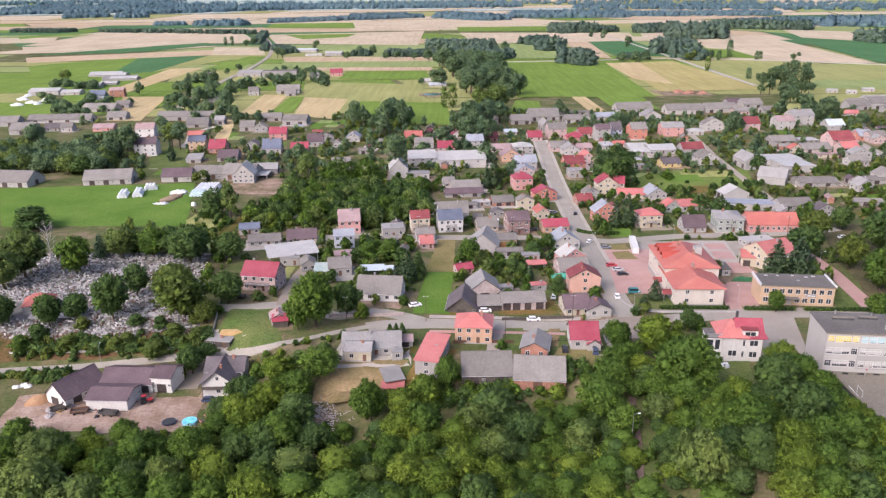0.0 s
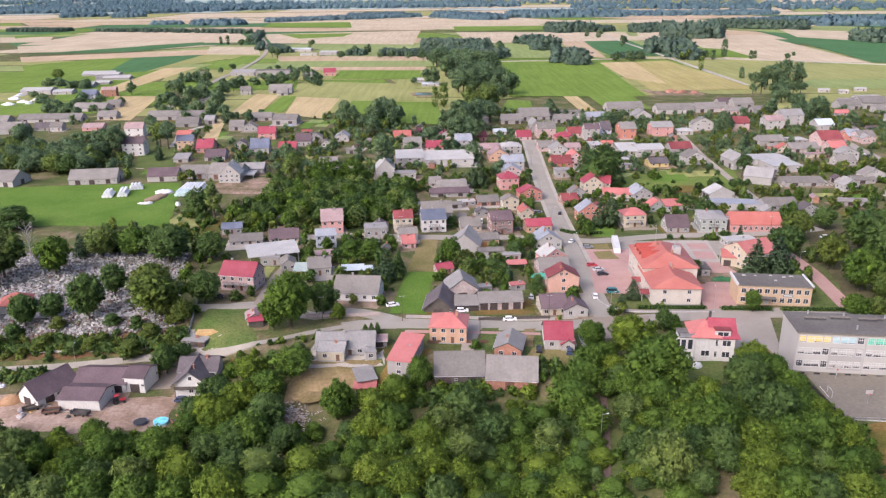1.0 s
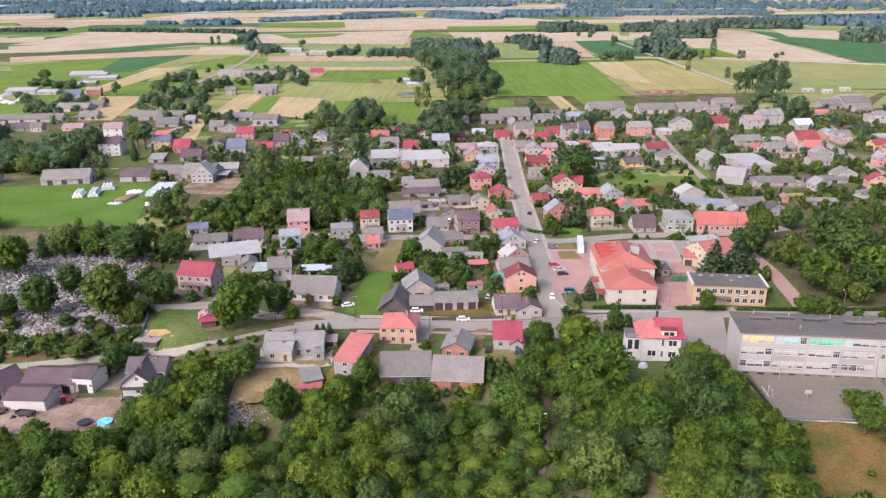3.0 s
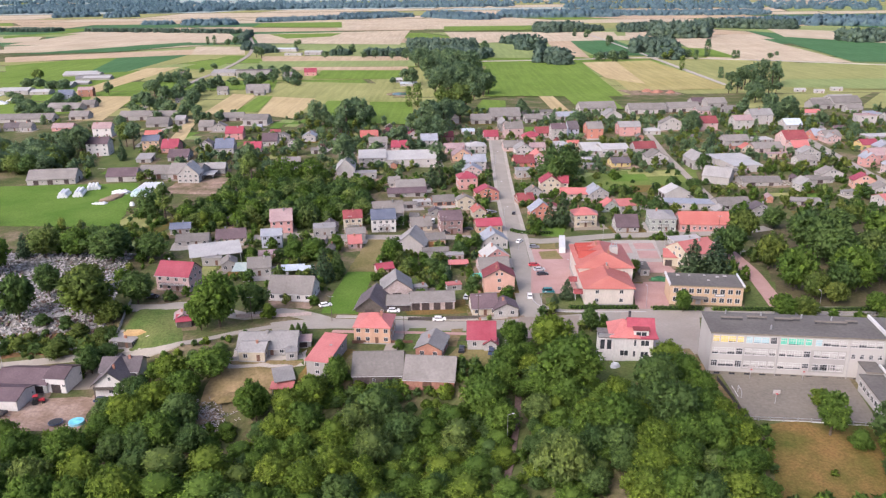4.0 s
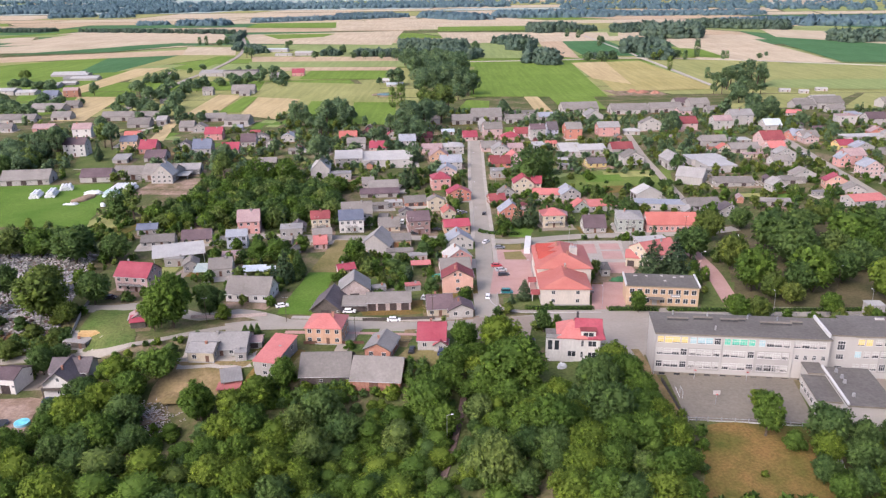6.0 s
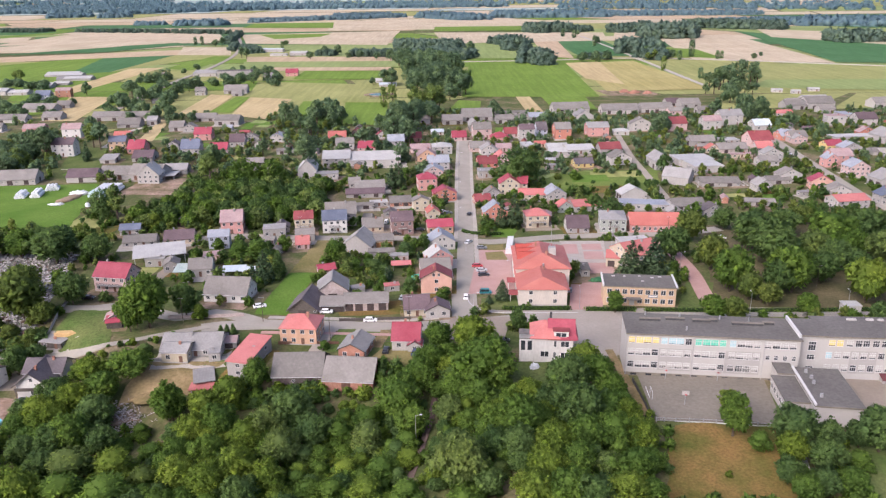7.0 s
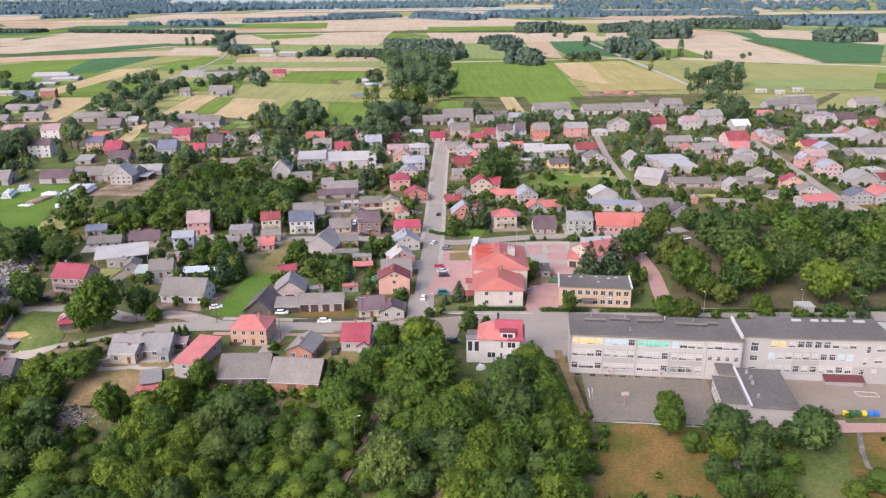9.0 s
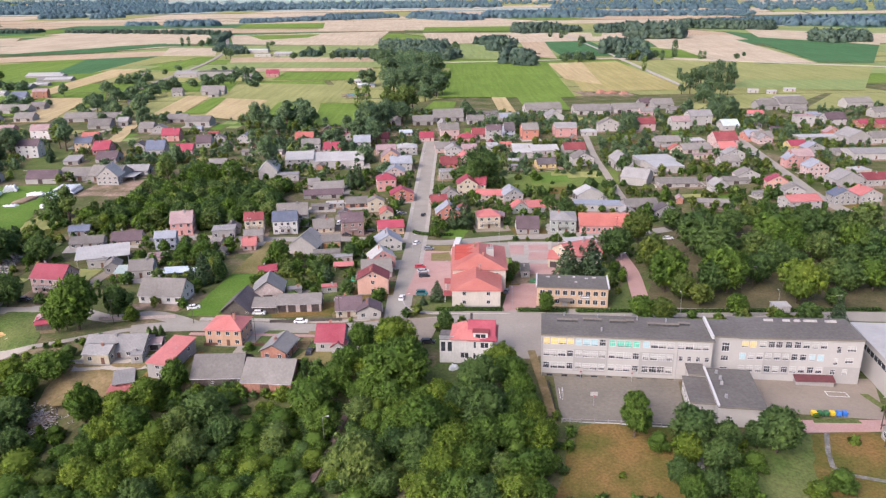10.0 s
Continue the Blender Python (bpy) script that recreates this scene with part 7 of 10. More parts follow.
tree(50.0, 200.6, 9.4, 9.4, "broad", "leaf", "on the wooded bank")
tree(47.5, 187.5, 9.6, 9.6, "broad", "leaf", "on the wooded bank")
tree(59.3, 194.5, 13.9, 13.9, "broad", "leaf_yellow", "on the wooded bank")
tree(61.9, 174.6, 18.2, 18.2, "broad", "leaf", "on the wooded bank")
tree(55.1, 174.2, 9.9, 9.9, "broad", "leaf", "on the wooded bank")
tree(60.4, 167.9, 10.8, 10.8, "broad", "leaf", "on the wooded bank")
tree(52.2, 165.0, 8.8, 8.0, "round", "leaf_grey", "on the wooded bank")
tree(55.4, 138.5, 15.0, 14.3, "willow", "leaf_grey", "on the wooded bank")
tree(67.7, 174.5, 5.2, 6.5, "bush", "leaf_yellow", "on the wooded bank")
tree(73.0, 166.3, 7.8, 8.6, "broad", "leaf_yellow", "on the wooded bank")
tree(69.6, 150.6, 12.8, 12.8, "broad", "leaf", "on the wooded bank")
tree(64.2, 153.4, 10.3, 10.3, "broad", "leaf", "on the wooded bank")
tree(63.0, 145.9, 8.6, 8.6, "broad", "leaf_dark", "on the wooded bank")
tree(68.0, 143.0, 9.7, 9.7, "broad", "leaf_dark", "on the wooded bank")
tree(73.5, 151.9, 8.8, 8.8, "broad", "leaf", "on the wooded bank")
tree(88.6, 180.2, 10.4, 10.6, "broad", "leaf_yellow", "on the wooded bank")
tree(82.2, 168.9, 12.6, 12.6, "broad", "leaf_dark", "on the wooded bank")
tree(91.5, 174.2, 9.9, 9.9, "broad", "leaf", "on the wooded bank")
tree(92.6, 164.5, 9.4, 9.4, "broad", "leaf", "on the wooded bank")
tree(83.1, 154.2, 13.0, 13.0, "broad", "leaf_dark", "on the wooded bank")
tree(90.9, 156.7, 8.5, 8.5, "broad", "leaf", "on the wooded bank")
tree(94.5, 154.7, 7.5, 7.5, "broad", "leaf_yellow", "on the wooded bank")
tree(88.8, 143.7, 11.0, 11.0, "broad", "leaf", "on the wooded bank")
tree(82.6, 143.3, 11.0, 11.0, "broad", "leaf", "on the wooded bank")
tree(76.2, 140.7, 10.8, 10.8, "broad", "leaf_yellow", "on the wooded bank")
tree(95.0, 143.3, 8.4, 8.4, "broad", "leaf_yellow", "on the wooded bank")
tree(73.3, 133.5, 10.4, 10.4, "broad", "leaf_yellow", "on the wooded bank")
tree(79.3, 135.5, 9.3, 9.3, "broad", "leaf", "on the wooded bank")
tree(85.7, 134.8, 7.0, 7.0, "broad", "leaf_grey", "on the wooded bank")
tree(90.9, 132.9, 9.1, 9.1, "broad", "leaf", "on the wooded bank")
tree(69.4, 127.3, 10.0, 10.0, "broad", "leaf_yellow", "on the wooded bank")
tree(76.3, 126.1, 9.9, 9.9, "broad", "leaf", "on the wooded bank")
tree(81.4, 123.8, 9.8, 9.8, "broad", "leaf_dark", "on the wooded bank")
tree(87.2, 124.7, 9.8, 9.8, "broad", "leaf_yellow", "on the wooded bank")
tree(92.3, 125.3, 7.3, 7.3, "broad", "leaf", "on the wooded bank")
tree(63.6, 139.6, 3.9, 6.2, "bush", "leaf_grey", "on the wooded bank")
tree(-96.4, 155.5, 12.6, 12.6, "broad", "leaf_grey", "in the wood")
tree(-91.3, 139.7, 15.9, 15.2, "willow", "leaf_grey", "in the wood")
tree(-91.1, 154.4, 9.1, 9.1, "broad", "leaf", "in the wood")
tree(-88.2, 160.1, 7.9, 7.9, "broad", "leaf_yellow", "in the wood")
tree(-83.0, 149.5, 7.8, 7.8, "broad", "leaf_yellow", "in the wood")
tree(-81.5, 164.9, 8.1, 8.1, "broad", "leaf", "in the wood")
tree(-74.4, 156.0, 10.9, 10.9, "broad", "leaf", "in the wood")
tree(-78.1, 148.6, 8.8, 8.8, "broad", "leaf", "in the wood")
tree(-72.8, 146.5, 8.7, 8.7, "broad", "leaf_dark", "in the wood")
tree(-70.1, 158.5, 7.9, 7.9, "broad", "leaf", "in the wood")
tree(-61.6, 156.8, 11.5, 11.5, "broad", "leaf", "in the wood")
tree(-64.1, 144.6, 12.2, 11.6, "willow", "leaf_grey", "in the wood")
tree(-53.1, 146.1, 12.3, 11.7, "willow", "leaf_yellow", "in the wood")
tree(-78.6, 137.3, 13.0, 12.4, "willow", "leaf_grey", "in the wood")
tree(-70.0, 137.4, 12.2, 12.2, "broad", "leaf", "in the wood")
tree(-59.9, 136.6, 12.1, 12.1, "broad", "leaf", "in the wood")
tree(-55.7, 174.7, 10.1, 10.1, "broad", "leaf_yellow", "in the wood")
tree(-59.9, 176.4, 8.3, 8.3, "broad", "leaf_dark", "in the wood")
tree(-53.5, 170.6, 8.4, 8.4, "broad", "leaf_yellow", "in the wood")
tree(-46.6, 161.7, 9.5, 9.5, "broad", "leaf", "in the wood")
tree(-50.3, 157.1, 9.2, 9.2, "broad", "leaf_dark", "in the wood")
tree(-42.4, 150.1, 9.2, 9.2, "broad", "leaf_dark", "in the wood")
tree(-42.1, 138.7, 13.1, 12.5, "willow", "leaf_yellow", "in the wood")
tree(-51.8, 137.7, 10.4, 10.4, "broad", "leaf", "in the wood")
tree(-105.5, 154.2, 11.4, 11.4, "broad", "leaf", "in the wood")
tree(-95.7, 137.9, 13.6, 13.0, "willow", "leaf_grey", "in the wood")
tree(-109.5, 167.3, 7.6, 7.6, "broad", "leaf", "in the wood")
tree(116.8, 148.5, 12.5, 8.1, "tall", "leaf", "below the school")
tree(120.5, 160.9, 5.2, 5.8, "broad", "leaf_yellow", "below the school")
tree(120.7, 143.2, 5.5, 6.8, "bush", "leaf", "below the school")
tree(128.4, 143.6, 11.5, 11.0, "broad", "leaf_dark", "below the school")
tree(135.0, 142.3, 8.7, 7.3, "broad", "leaf_dark", "below the school")
tree(125.4, 138.2, 7.9, 7.9, "broad", "leaf_yellow", "below the school")
tree(122.0, 131.4, 6.9, 6.9, "broad", "leaf_dark", "below the school")
tree(123.1, 125.9, 7.3, 7.3, "broad", "leaf", "below the school")
tree(146.5, 142.2, 11.8, 12.5, "broad", "leaf_dark", "below the school")
tree(142.9, 143.7, 7.1, 7.1, "broad", "leaf_dark", "below the school")
tree(131.0, 135.1, 9.2, 9.2, "broad", "leaf_dark", "below the school")
tree(139.2, 136.5, 4.4, 8.9, "bush", "leaf", "below the school")
tree(133.0, 127.9, 7.1, 7.9, "broad", "leaf", "below the school")
tree(127.0, 127.3, 7.6, 7.6, "broad", "leaf_dark", "below the school")
tree(148.9, 127.4, 4.5, 7.2, "bush", "leaf_yellow", "below the school")
tree(154.7, 130.1, 5.3, 8.5, "bush", "leaf", "below the school")
tree(-20.1, 174.4, 13.6, 9.4, "round", "leaf", "in the garden")
tree(-0.2, 183.9, 10.7, 7.4, "broad", "leaf", "beside the pink-roofed house")
grove([(-6.4, 177.5), (32.8, 176.6), (32.0, 180.6), (-7.0, 181.0)], 3.2, 2.0, 3.8, ('leaf', 'leaf_dark', 'leaf_yellow'), ('bush',), 31, [], "against the barns", 1.0)
UNDER = ('leaf', 'leaf_yellow', 'leaf', 'leaf_dark')
grove([(48.6, 138.0), (53.5, 138.0), (58.0, 176.0), (51.6, 176.0)], 3.4, 3.0, 5.2, UNDER, ('bush', 'broad'), 41, [], "beside the worn path", 1.0)
grove([(34.0, 126.0), (38.6, 126.0), (44.6, 160.0), (40.5, 160.0)], 3.4, 2.6, 4.6, UNDER, ('bush',), 42, [], "beside the worn path", 1.0)
grove([(-22.0, 116.0), (16.0, 116.0), (22.0, 168.0), (-18.0, 168.0)], 5.4, 4.5, 7.0, UNDER, ('bush', 'broad'), 6, [], "under the trees", 1.0)
grove([(16.0, 116.0), (36.0, 116.0), (43.0, 176.0), (22.0, 174.0)], 5.0, 3.5, 5.5, UNDER, ('bush', 'broad', 'bush'), 7, [], "on the overgrown bank", 1.0)
grove([(50.0, 112.0), (92.0, 106.0), (99.0, 160.0), (55.0, 174.0)], 5.4, 5.0, 7.5, UNDER, ('broad', 'bush', 'broad'), 9, [(66.5, 128.0, 7), (76.0, 176.0, 7)], "under the trees", 1.0)
grove([(-112.0, 116.0), (-52.0, 116.0), (-58.0, 162.0), (-118.0, 165.0)], 6.0, 4.5, 7.0, UNDER, ('broad', 'bush'), 3, [], "under the trees", 1.0)
grove([(-62.0, 162.0), (-42.0, 160.0), (-40.0, 186.0), (-60.0, 196.0)], 5.4, 4.0, 6.5, UNDER, ('broad', 'bush'), 4, [], "beside the white house", 1.0)
grove([(48.0, 172.0), (64.0, 168.0), (70.0, 190.0), (52.0, 198.0)], 6.0, 5.0, 8.0, UNDER, ('broad',), 8, [(74.0, 182.0, 7)], "below the junction", 1.0)

# ---- park trees ----
tree(142.2, 283.2, 15.1, 15.1, "broad", "leaf_dark", "in the park")
tree(156.4, 305.2, 15.6, 14.2, "broad", "leaf_olive", "in the park")
tree(152.4, 268.6, 16.3, 13.0, "broad", "leaf_olive", "in the park")
tree(151.2, 244.8, 18.5, 16.1, "broad", "leaf", "in the park")
tree(175.5, 321.1, 11.7, 11.7, "broad", "leaf_dark", "in the park")
tree(175.4, 288.7, 20.1, 20.1, "broad", "leaf_dark", "in the park")
tree(176.5, 271.5, 20.0, 22.2, "broad", "leaf_dark", "in the park")
tree(172.0, 243.1, 17.9, 18.9, "broad", "leaf", "in the park")
tree(165.9, 240.7, 14.4, 13.1, "broad", "leaf_dark", "in the park")
tree(154.3, 235.9, 11.6, 9.6, "broad", "leaf_olive", "in the park")
tree(158.9, 231.5, 9.1, 9.1, "broad", "leaf_olive", "in the park")
tree(191.5, 272.2, 14.6, 14.6, "broad", "leaf_grey", "in the park")
tree(211.5, 324.7, 9.9, 12.3, "broad", "leaf_olive", "in the park")
tree(206.7, 287.4, 17.9, 22.4, "broad", "leaf", "in the park")
tree(196.4, 262.7, 14.1, 14.1, "broad", "leaf_dark", "in the park")
tree(185.9, 251.0, 13.1, 13.1, "broad", "leaf_dark", "in the park")
tree(210.4, 278.8, 13.0, 13.0, "broad", "leaf", "in the park")
tree(225.5, 295.6, 16.7, 18.6, "broad", "leaf_dark", "in the park")
tree(218.1, 271.2, 14.5, 14.5, "broad", "leaf_grey", "in the park")
tree(236.6, 293.9, 16.1, 16.1, "broad", "leaf_dark", "in the park")
tree(191.7, 232.0, 16.9, 16.9, "willow", "leaf_yellow", "in the park")
tree(209.4, 248.4, 11.3, 11.3, "broad", "leaf_grey", "in the park")
tree(211.5, 241.0, 13.1, 13.1, "broad", "leaf_dark", "in the park")
tree(223.3, 260.9, 12.3, 12.3, "broad", "leaf_dark", "in the park")
tree(186.2, 212.7, 9.3, 8.4, "round", "leaf_dark", "in the park")
tree(136.8, 218.8, 9.5, 8.7, "round", "leaf", "in the park")
tree(142.5, 216.6, 9.4, 8.6, "round", "leaf_olive", "in the park")
tree(167.7, 221.7, 8.4, 7.6, "round", "leaf", "in the park")
tree(197.2, 309.5, 13.1, 16.4, "broad", "leaf_dark", "in the park")
tree(196.4, 214.9, 8.8, 5.2, "spruce", "needle", "in the park")
tree(201.9, 228.7, 7.8, 7.8, "broad", "leaf_dark", "in the park")
tree(177.9, 267.5, 13.5, 13.5, "broad", "leaf_dark", "in the park")
tree(235.5, 269.0, 15.7, 15.7, "broad", "leaf_dark", "in the park")
tree(222.0, 242.0, 13.5, 13.5, "broad", "leaf", "in the park")
tree(201.7, 259.5, 10.9, 10.9, "broad", "leaf_dark", "in the park")
tree(239.4, 283.6, 23.6, 16.0, "tall", "leaf_grey", "in the park")
tree(230.5, 272.1, 17.9, 12.9, "broad", "leaf", "in the park")
tree(229.3, 255.8, 16.2, 10.6, "tall", "leaf_dark", "in the park")
tree(235.6, 253.6, 20.5, 13.6, "broad", "leaf", "in the park")
tree(127.3, 255.7, 17.6, 11.0, "spruce", "needle", "beside the red-roofed building")
tree(118.8, 255.0, 16.7, 10.1, "spruce", "needle", "beside the red-roofed building")
tree(126.6, 272.9, 9.8, 6.1, "spruce", "needle", "beside the red-roofed building")
tree(137.5, 265.8, 7.0, 4.2, "spruce", "needle", "by the park walk")
tree(71.6, 240.1, 8.0, 5.0, "spruce", "needle", "on the grass corner")
tree(67.0, 236.7, 3.9, 2.7, "spruce", "needle", "on the grass corner")
tree(74.6, 211.8, 8.4, 5.5, "round", "leaf_dark", "beside the white house")
tree(77.7, 210.8, 4.6, 4.1, "bush", "leaf", "beside the white house")
tree(107.4, 226.6, 8.9, 5.9, "round", "leaf", "in front of the offices")

# ---- cemetery trees ----
tree(-118.7, 214.7, 5.2, 8.6, "bush", "leaf_olive", "below the cemetery")
tree(-109.1, 213.0, 4.9, 8.2, "bush", "leaf_dark", "below the cemetery")
tree(-86.7, 219.2, 5.1, 8.4, "bush", "leaf_olive", "below the cemetery")
tree(-129.6, 218.4, 5.9, 8.4, "bush", "leaf_dark", "below the cemetery")
tree(-100.0, 223.1, 4.7, 7.8, "bush", "leaf_dark", "below the cemetery")
tree(-80.9, 223.7, 4.9, 7.0, "bush", "leaf_olive", "below the cemetery")
tree(-80.8, 212.5, 4.5, 7.5, "bush", "leaf", "below the cemetery")
tree(-116.8, 221.6, 5.3, 6.6, "bush", "leaf_olive", "below the cemetery")
tree(-91.7, 221.9, 5.3, 6.6, "bush", "leaf_dark", "below the cemetery")
tree(-73.7, 209.6, 7.3, 6.6, "broad", "leaf_dark", "below the cemetery")
tree(-103.4, 214.2, 5.3, 7.5, "bush", "leaf_olive", "below the cemetery")
tree(-156.7, 263.5, 20.3, 20.3, "broad", "leaf_grey", "in the cemetery")
tree(-138.5, 265.7, 17.1, 14.3, "broad", "leaf", "in the cemetery")
tree(-137.8, 285.8, 10.5, 6.2, "spruce", "needle", "in the cemetery")
tree(-129.0, 284.8, 14.7, 14.7, "broad", "leaf_grey", "in the cemetery")
tree(-117.0, 285.0, 13.8, 13.8, "broad", "leaf", "in the cemetery")
tree(-100.6, 280.6, 16.5, 20.6, "broad", "leaf_dark", "in the cemetery")
tree(-85.6, 282.8, 12.8, 12.8, "broad", "leaf_dark", "in the cemetery")
tree(-107.5, 244.0, 13.9, 9.9, "round", "leaf_dark", "in the cemetery")
tree(-94.9, 245.1, 13.1, 15.4, "broad", "leaf_olive", "in the cemetery")
tree(-85.2, 227.1, 17.6, 19.5, "broad", "leaf_olive", "in the cemetery")
tree(-74.4, 237.6, 12.9, 12.9, "broad", "leaf_dark", "in the cemetery")
tree(-108.4, 225.8, 17.7, 13.6, "broad", "leaf_dark", "in the cemetery")
tree(-120.6, 226.3, 9.8, 9.8, "broad", "leaf_dark", "in the cemetery")
tree(-127.9, 222.7, 12.5, 10.4, "broad", "leaf_dark", "in the cemetery")
tree(-133.4, 214.4, 5.8, 9.4, "bush", "leaf", "in the cemetery")
tree(-90.5, 211.5, 6.9, 11.5, "bush", "leaf_olive", "in the cemetery")
tree(-100.8, 216.2, 4.7, 7.6, "bush", "leaf_olive", "in the cemetery")
tree(-79.1, 218.1, 4.7, 7.6, "bush", "leaf_olive", "in the cemetery")
tree(-185.5, 324.8, 12.1, 24.1, "bush", "leaf_dark", "in the cemetery")
tree(-113.0, 292.2, 12.2, 12.2, "broad", "leaf_dark", "in the cemetery")
tree(-77.6, 224.2, 8.9, 8.9, "broad", "leaf_olive", "in the cemetery")
tree(-158.1, 251.4, 17.0, 17.0, "broad", "leaf_grey", "in the cemetery")
tree(-143.4, 223.1, 11.6, 11.6, "broad", "leaf_dark", "in the cemetery")
tree(-109.5, 347.1, 13.3, 15.0, "bush", "leaf_dark", "in the cemetery")
tree(-99.8, 338.1, 20.6, 9.4, "broad", "leaf_grey", "in the cemetery")
tree(-53.5, 183.3, 10.8, 6.8, "broad", "leaf_dark", "in the cemetery")
tree(-54.9, 195.7, 6.2, 5.9, "bush", "leaf", "in the cemetery")
tree(-76.7, 204.0, 10.2, 8.8, "broad", "leaf_dark", "in the cemetery")
tree(-156.0, 281.8, 15.4, 8.0, "bare", "leaf_grey", "in the cemetery")

# ---- trees in and around the town ----
tree(-41.2, 218.2, 20.4, 16.2, "broad", "leaf")
tree(-46.3, 215.6, 13.8, 9.1, "broad", "leaf")
tree(-32.4, 226.9, 13.0, 11.0, "broad", "leaf_dark")
tree(-27.3, 224.6, 6.3, 6.6, "bush", "leaf_yellow")
tree(-14.2, 259.8, 12.8, 7.4, "spruce", "needle")
tree(-10.3, 266.6, 10.5, 5.9, "spruce", "leaf_dark")
tree(9.2, 280.1, 12.3, 9.7, "broad", "leaf")
tree(93.7, 412.8, 20.4, 27.7, "bush", "leaf_dark")
tree(84.3, 335.3, 17.2, 9.4, "spruce", "needle")
tree(78.8, 335.5, 14.0, 7.3, "spruce", "needle")
tree(27.3, 408.4, 21.8, 8.7, "spruce", "needle")
tree(23.3, 408.3, 14.2, 7.5, "spruce", "needle")
tree(-28.6, 436.7, 26.0, 15.8, "broad", "leaf_dark")
tree(-209.7, 478.9, 18.4, 15.9, "broad", "leaf_dark")
tree(-272.5, 499.4, 19.1, 16.5, "broad", "leaf_dark")
tree(-202.1, 478.5, 21.7, 14.4, "broad", "leaf_dark")
tree(-198.9, 535.4, 16.7, 9.6, "broad", "leaf_dark")
tree(-176.4, 499.7, 20.9, 12.0, "broad", "leaf_dark")
tree(-171.7, 468.7, 13.1, 6.4, "spruce", "needle")
tree(-73.2, 396.9, 23.8, 13.3, "broad", "leaf_grey")
tree(-78.3, 325.9, 9.7, 10.2, "bush", "leaf_yellow")
tree(-33.3, 333.6, 9.9, 10.4, "bush", "leaf_grey")
tree(-88.4, 333.4, 9.0, 11.0, "broad", "leaf")
tree(-58.2, 406.5, 14.2, 22.4, "bush", "leaf")
tree(-43.2, 411.8, 12.0, 22.7, "bush", "leaf")
tree(-22.2, 285.9, 10.3, 14.4, "bush", "leaf")
tree(-30.4, 288.0, 8.7, 11.8, "bush", "leaf")
tree(-14.9, 297.6, 8.0, 8.4, "bush", "leaf")
tree(-46.7, 282.6, 6.8, 6.3, "bush", "leaf")
tree(-87.8, 352.5, 6.9, 9.9, "bush", "leaf_dark")
tree(25.0, 270.4, 6.6, 10.3, "bush", "leaf_dark")
tree(29.1, 268.1, 5.7, 7.7, "bush", "leaf_dark")
tree(36.0, 291.1, 7.9, 9.2, "bush", "leaf_dark")
tree(39.7, 249.1, 6.9, 7.2, "bush", "leaf_dark")
tree(17.5, 271.4, 5.8, 8.6, "bush", "leaf")
tree(5.4, 260.4, 4.0, 4.2, "bush", "leaf")
tree(43.0, 300.8, 8.4, 5.7, "tall", "leaf_dark")
tree(-89.0, 457.9, 12.9, 12.5, "broad", "leaf_dark")
tree(-64.1, 480.9, 11.8, 8.7, "broad", "leaf_dark")
tree(-47.7, 481.3, 17.7, 7.2, "tall", "leaf")
tree(21.7, 242.8, 3.7, 8.6, "bush", "leaf")
tree(127.5, 364.3, 6.5, 10.1, "bush", "leaf_dark")
tree(134.5, 356.4, 7.4, 11.0, "bush", "leaf_dark")
tree(167.5, 341.3, 7.1, 6.4, "bush", "leaf")
tree(176.0, 418.6, 14.8, 8.9, "broad", "leaf_dark")
tree(126.5, 421.6, 6.1, 6.4, "bush", "leaf")
tree(154.3, 400.2, 5.9, 8.6, "bush", "leaf_dark")
tree(163.0, 391.2, 6.9, 8.4, "bush", "leaf_dark")
tree(-2.5, 511.1, 12.5, 10.7, "broad", "leaf_dark")
tree(25.9, 468.4, 12.2, 12.8, "bush", "leaf_dark")
tree(39.0, 434.4, 8.8, 9.3, "bush", "leaf_dark")
tree(127.4, 553.1, 13.4, 16.5, "broad", "leaf_dark")
tree(209.7, 547.0, 13.3, 18.0, "broad", "leaf_dark")
tree(276.2, 622.2, 13.9, 9.2, "broad", "leaf_dark")
tree(301.0, 631.5, 15.2, 15.0, "broad", "leaf_dark")
tree(292.2, 575.9, 21.8, 15.4, "broad", "leaf_dark")
tree(307.9, 679.8, 16.3, 20.1, "broad", "leaf")
tree(303.8, 551.6, 13.4, 9.9, "broad", "leaf_dark")
tree(111.8, 567.8, 9.4, 6.8, "tall", "leaf_dark")
tree(93.3, 616.4, 14.4, 12.8, "round", "leaf_dark")
tree(37.8, 764.4, 26.0, 22.1, "broad", "leaf_dark", "among fields")
tree(26.9, 764.6, 24.0, 22.7, "broad", "leaf_dark", "among fields")
tree(35.3, 755.4, 26.0, 24.3, "broad", "leaf_dark", "among fields")
tree(39.2, 772.8, 26.0, 25.5, "broad", "leaf_dark", "among fields")
tree(27.1, 754.1, 26.0, 21.5, "broad", "leaf_dark", "among fields")
tree(48.1, 758.6, 26.0, 22.8, "broad", "leaf_dark", "among fields")
tree(22.6, 773.4, 26.0, 23.6, "broad", "leaf_dark", "among fields")
tree(55.4, 816.2, 26.0, 21.1, "broad", "leaf_dark", "among fields")
tree(46.2, 818.4, 26.0, 16.1, "broad", "leaf_dark", "among fields")
tree(56.9, 809.7, 26.0, 20.8, "broad", "leaf_dark", "among fields")
tree(51.6, 824.8, 25.8, 22.2, "broad", "leaf_dark", "among fields")
tree(45.4, 807.6, 26.0, 19.0, "broad", "leaf_dark", "among fields")
tree(65.0, 819.4, 22.3, 16.6, "broad", "leaf_dark", "among fields")
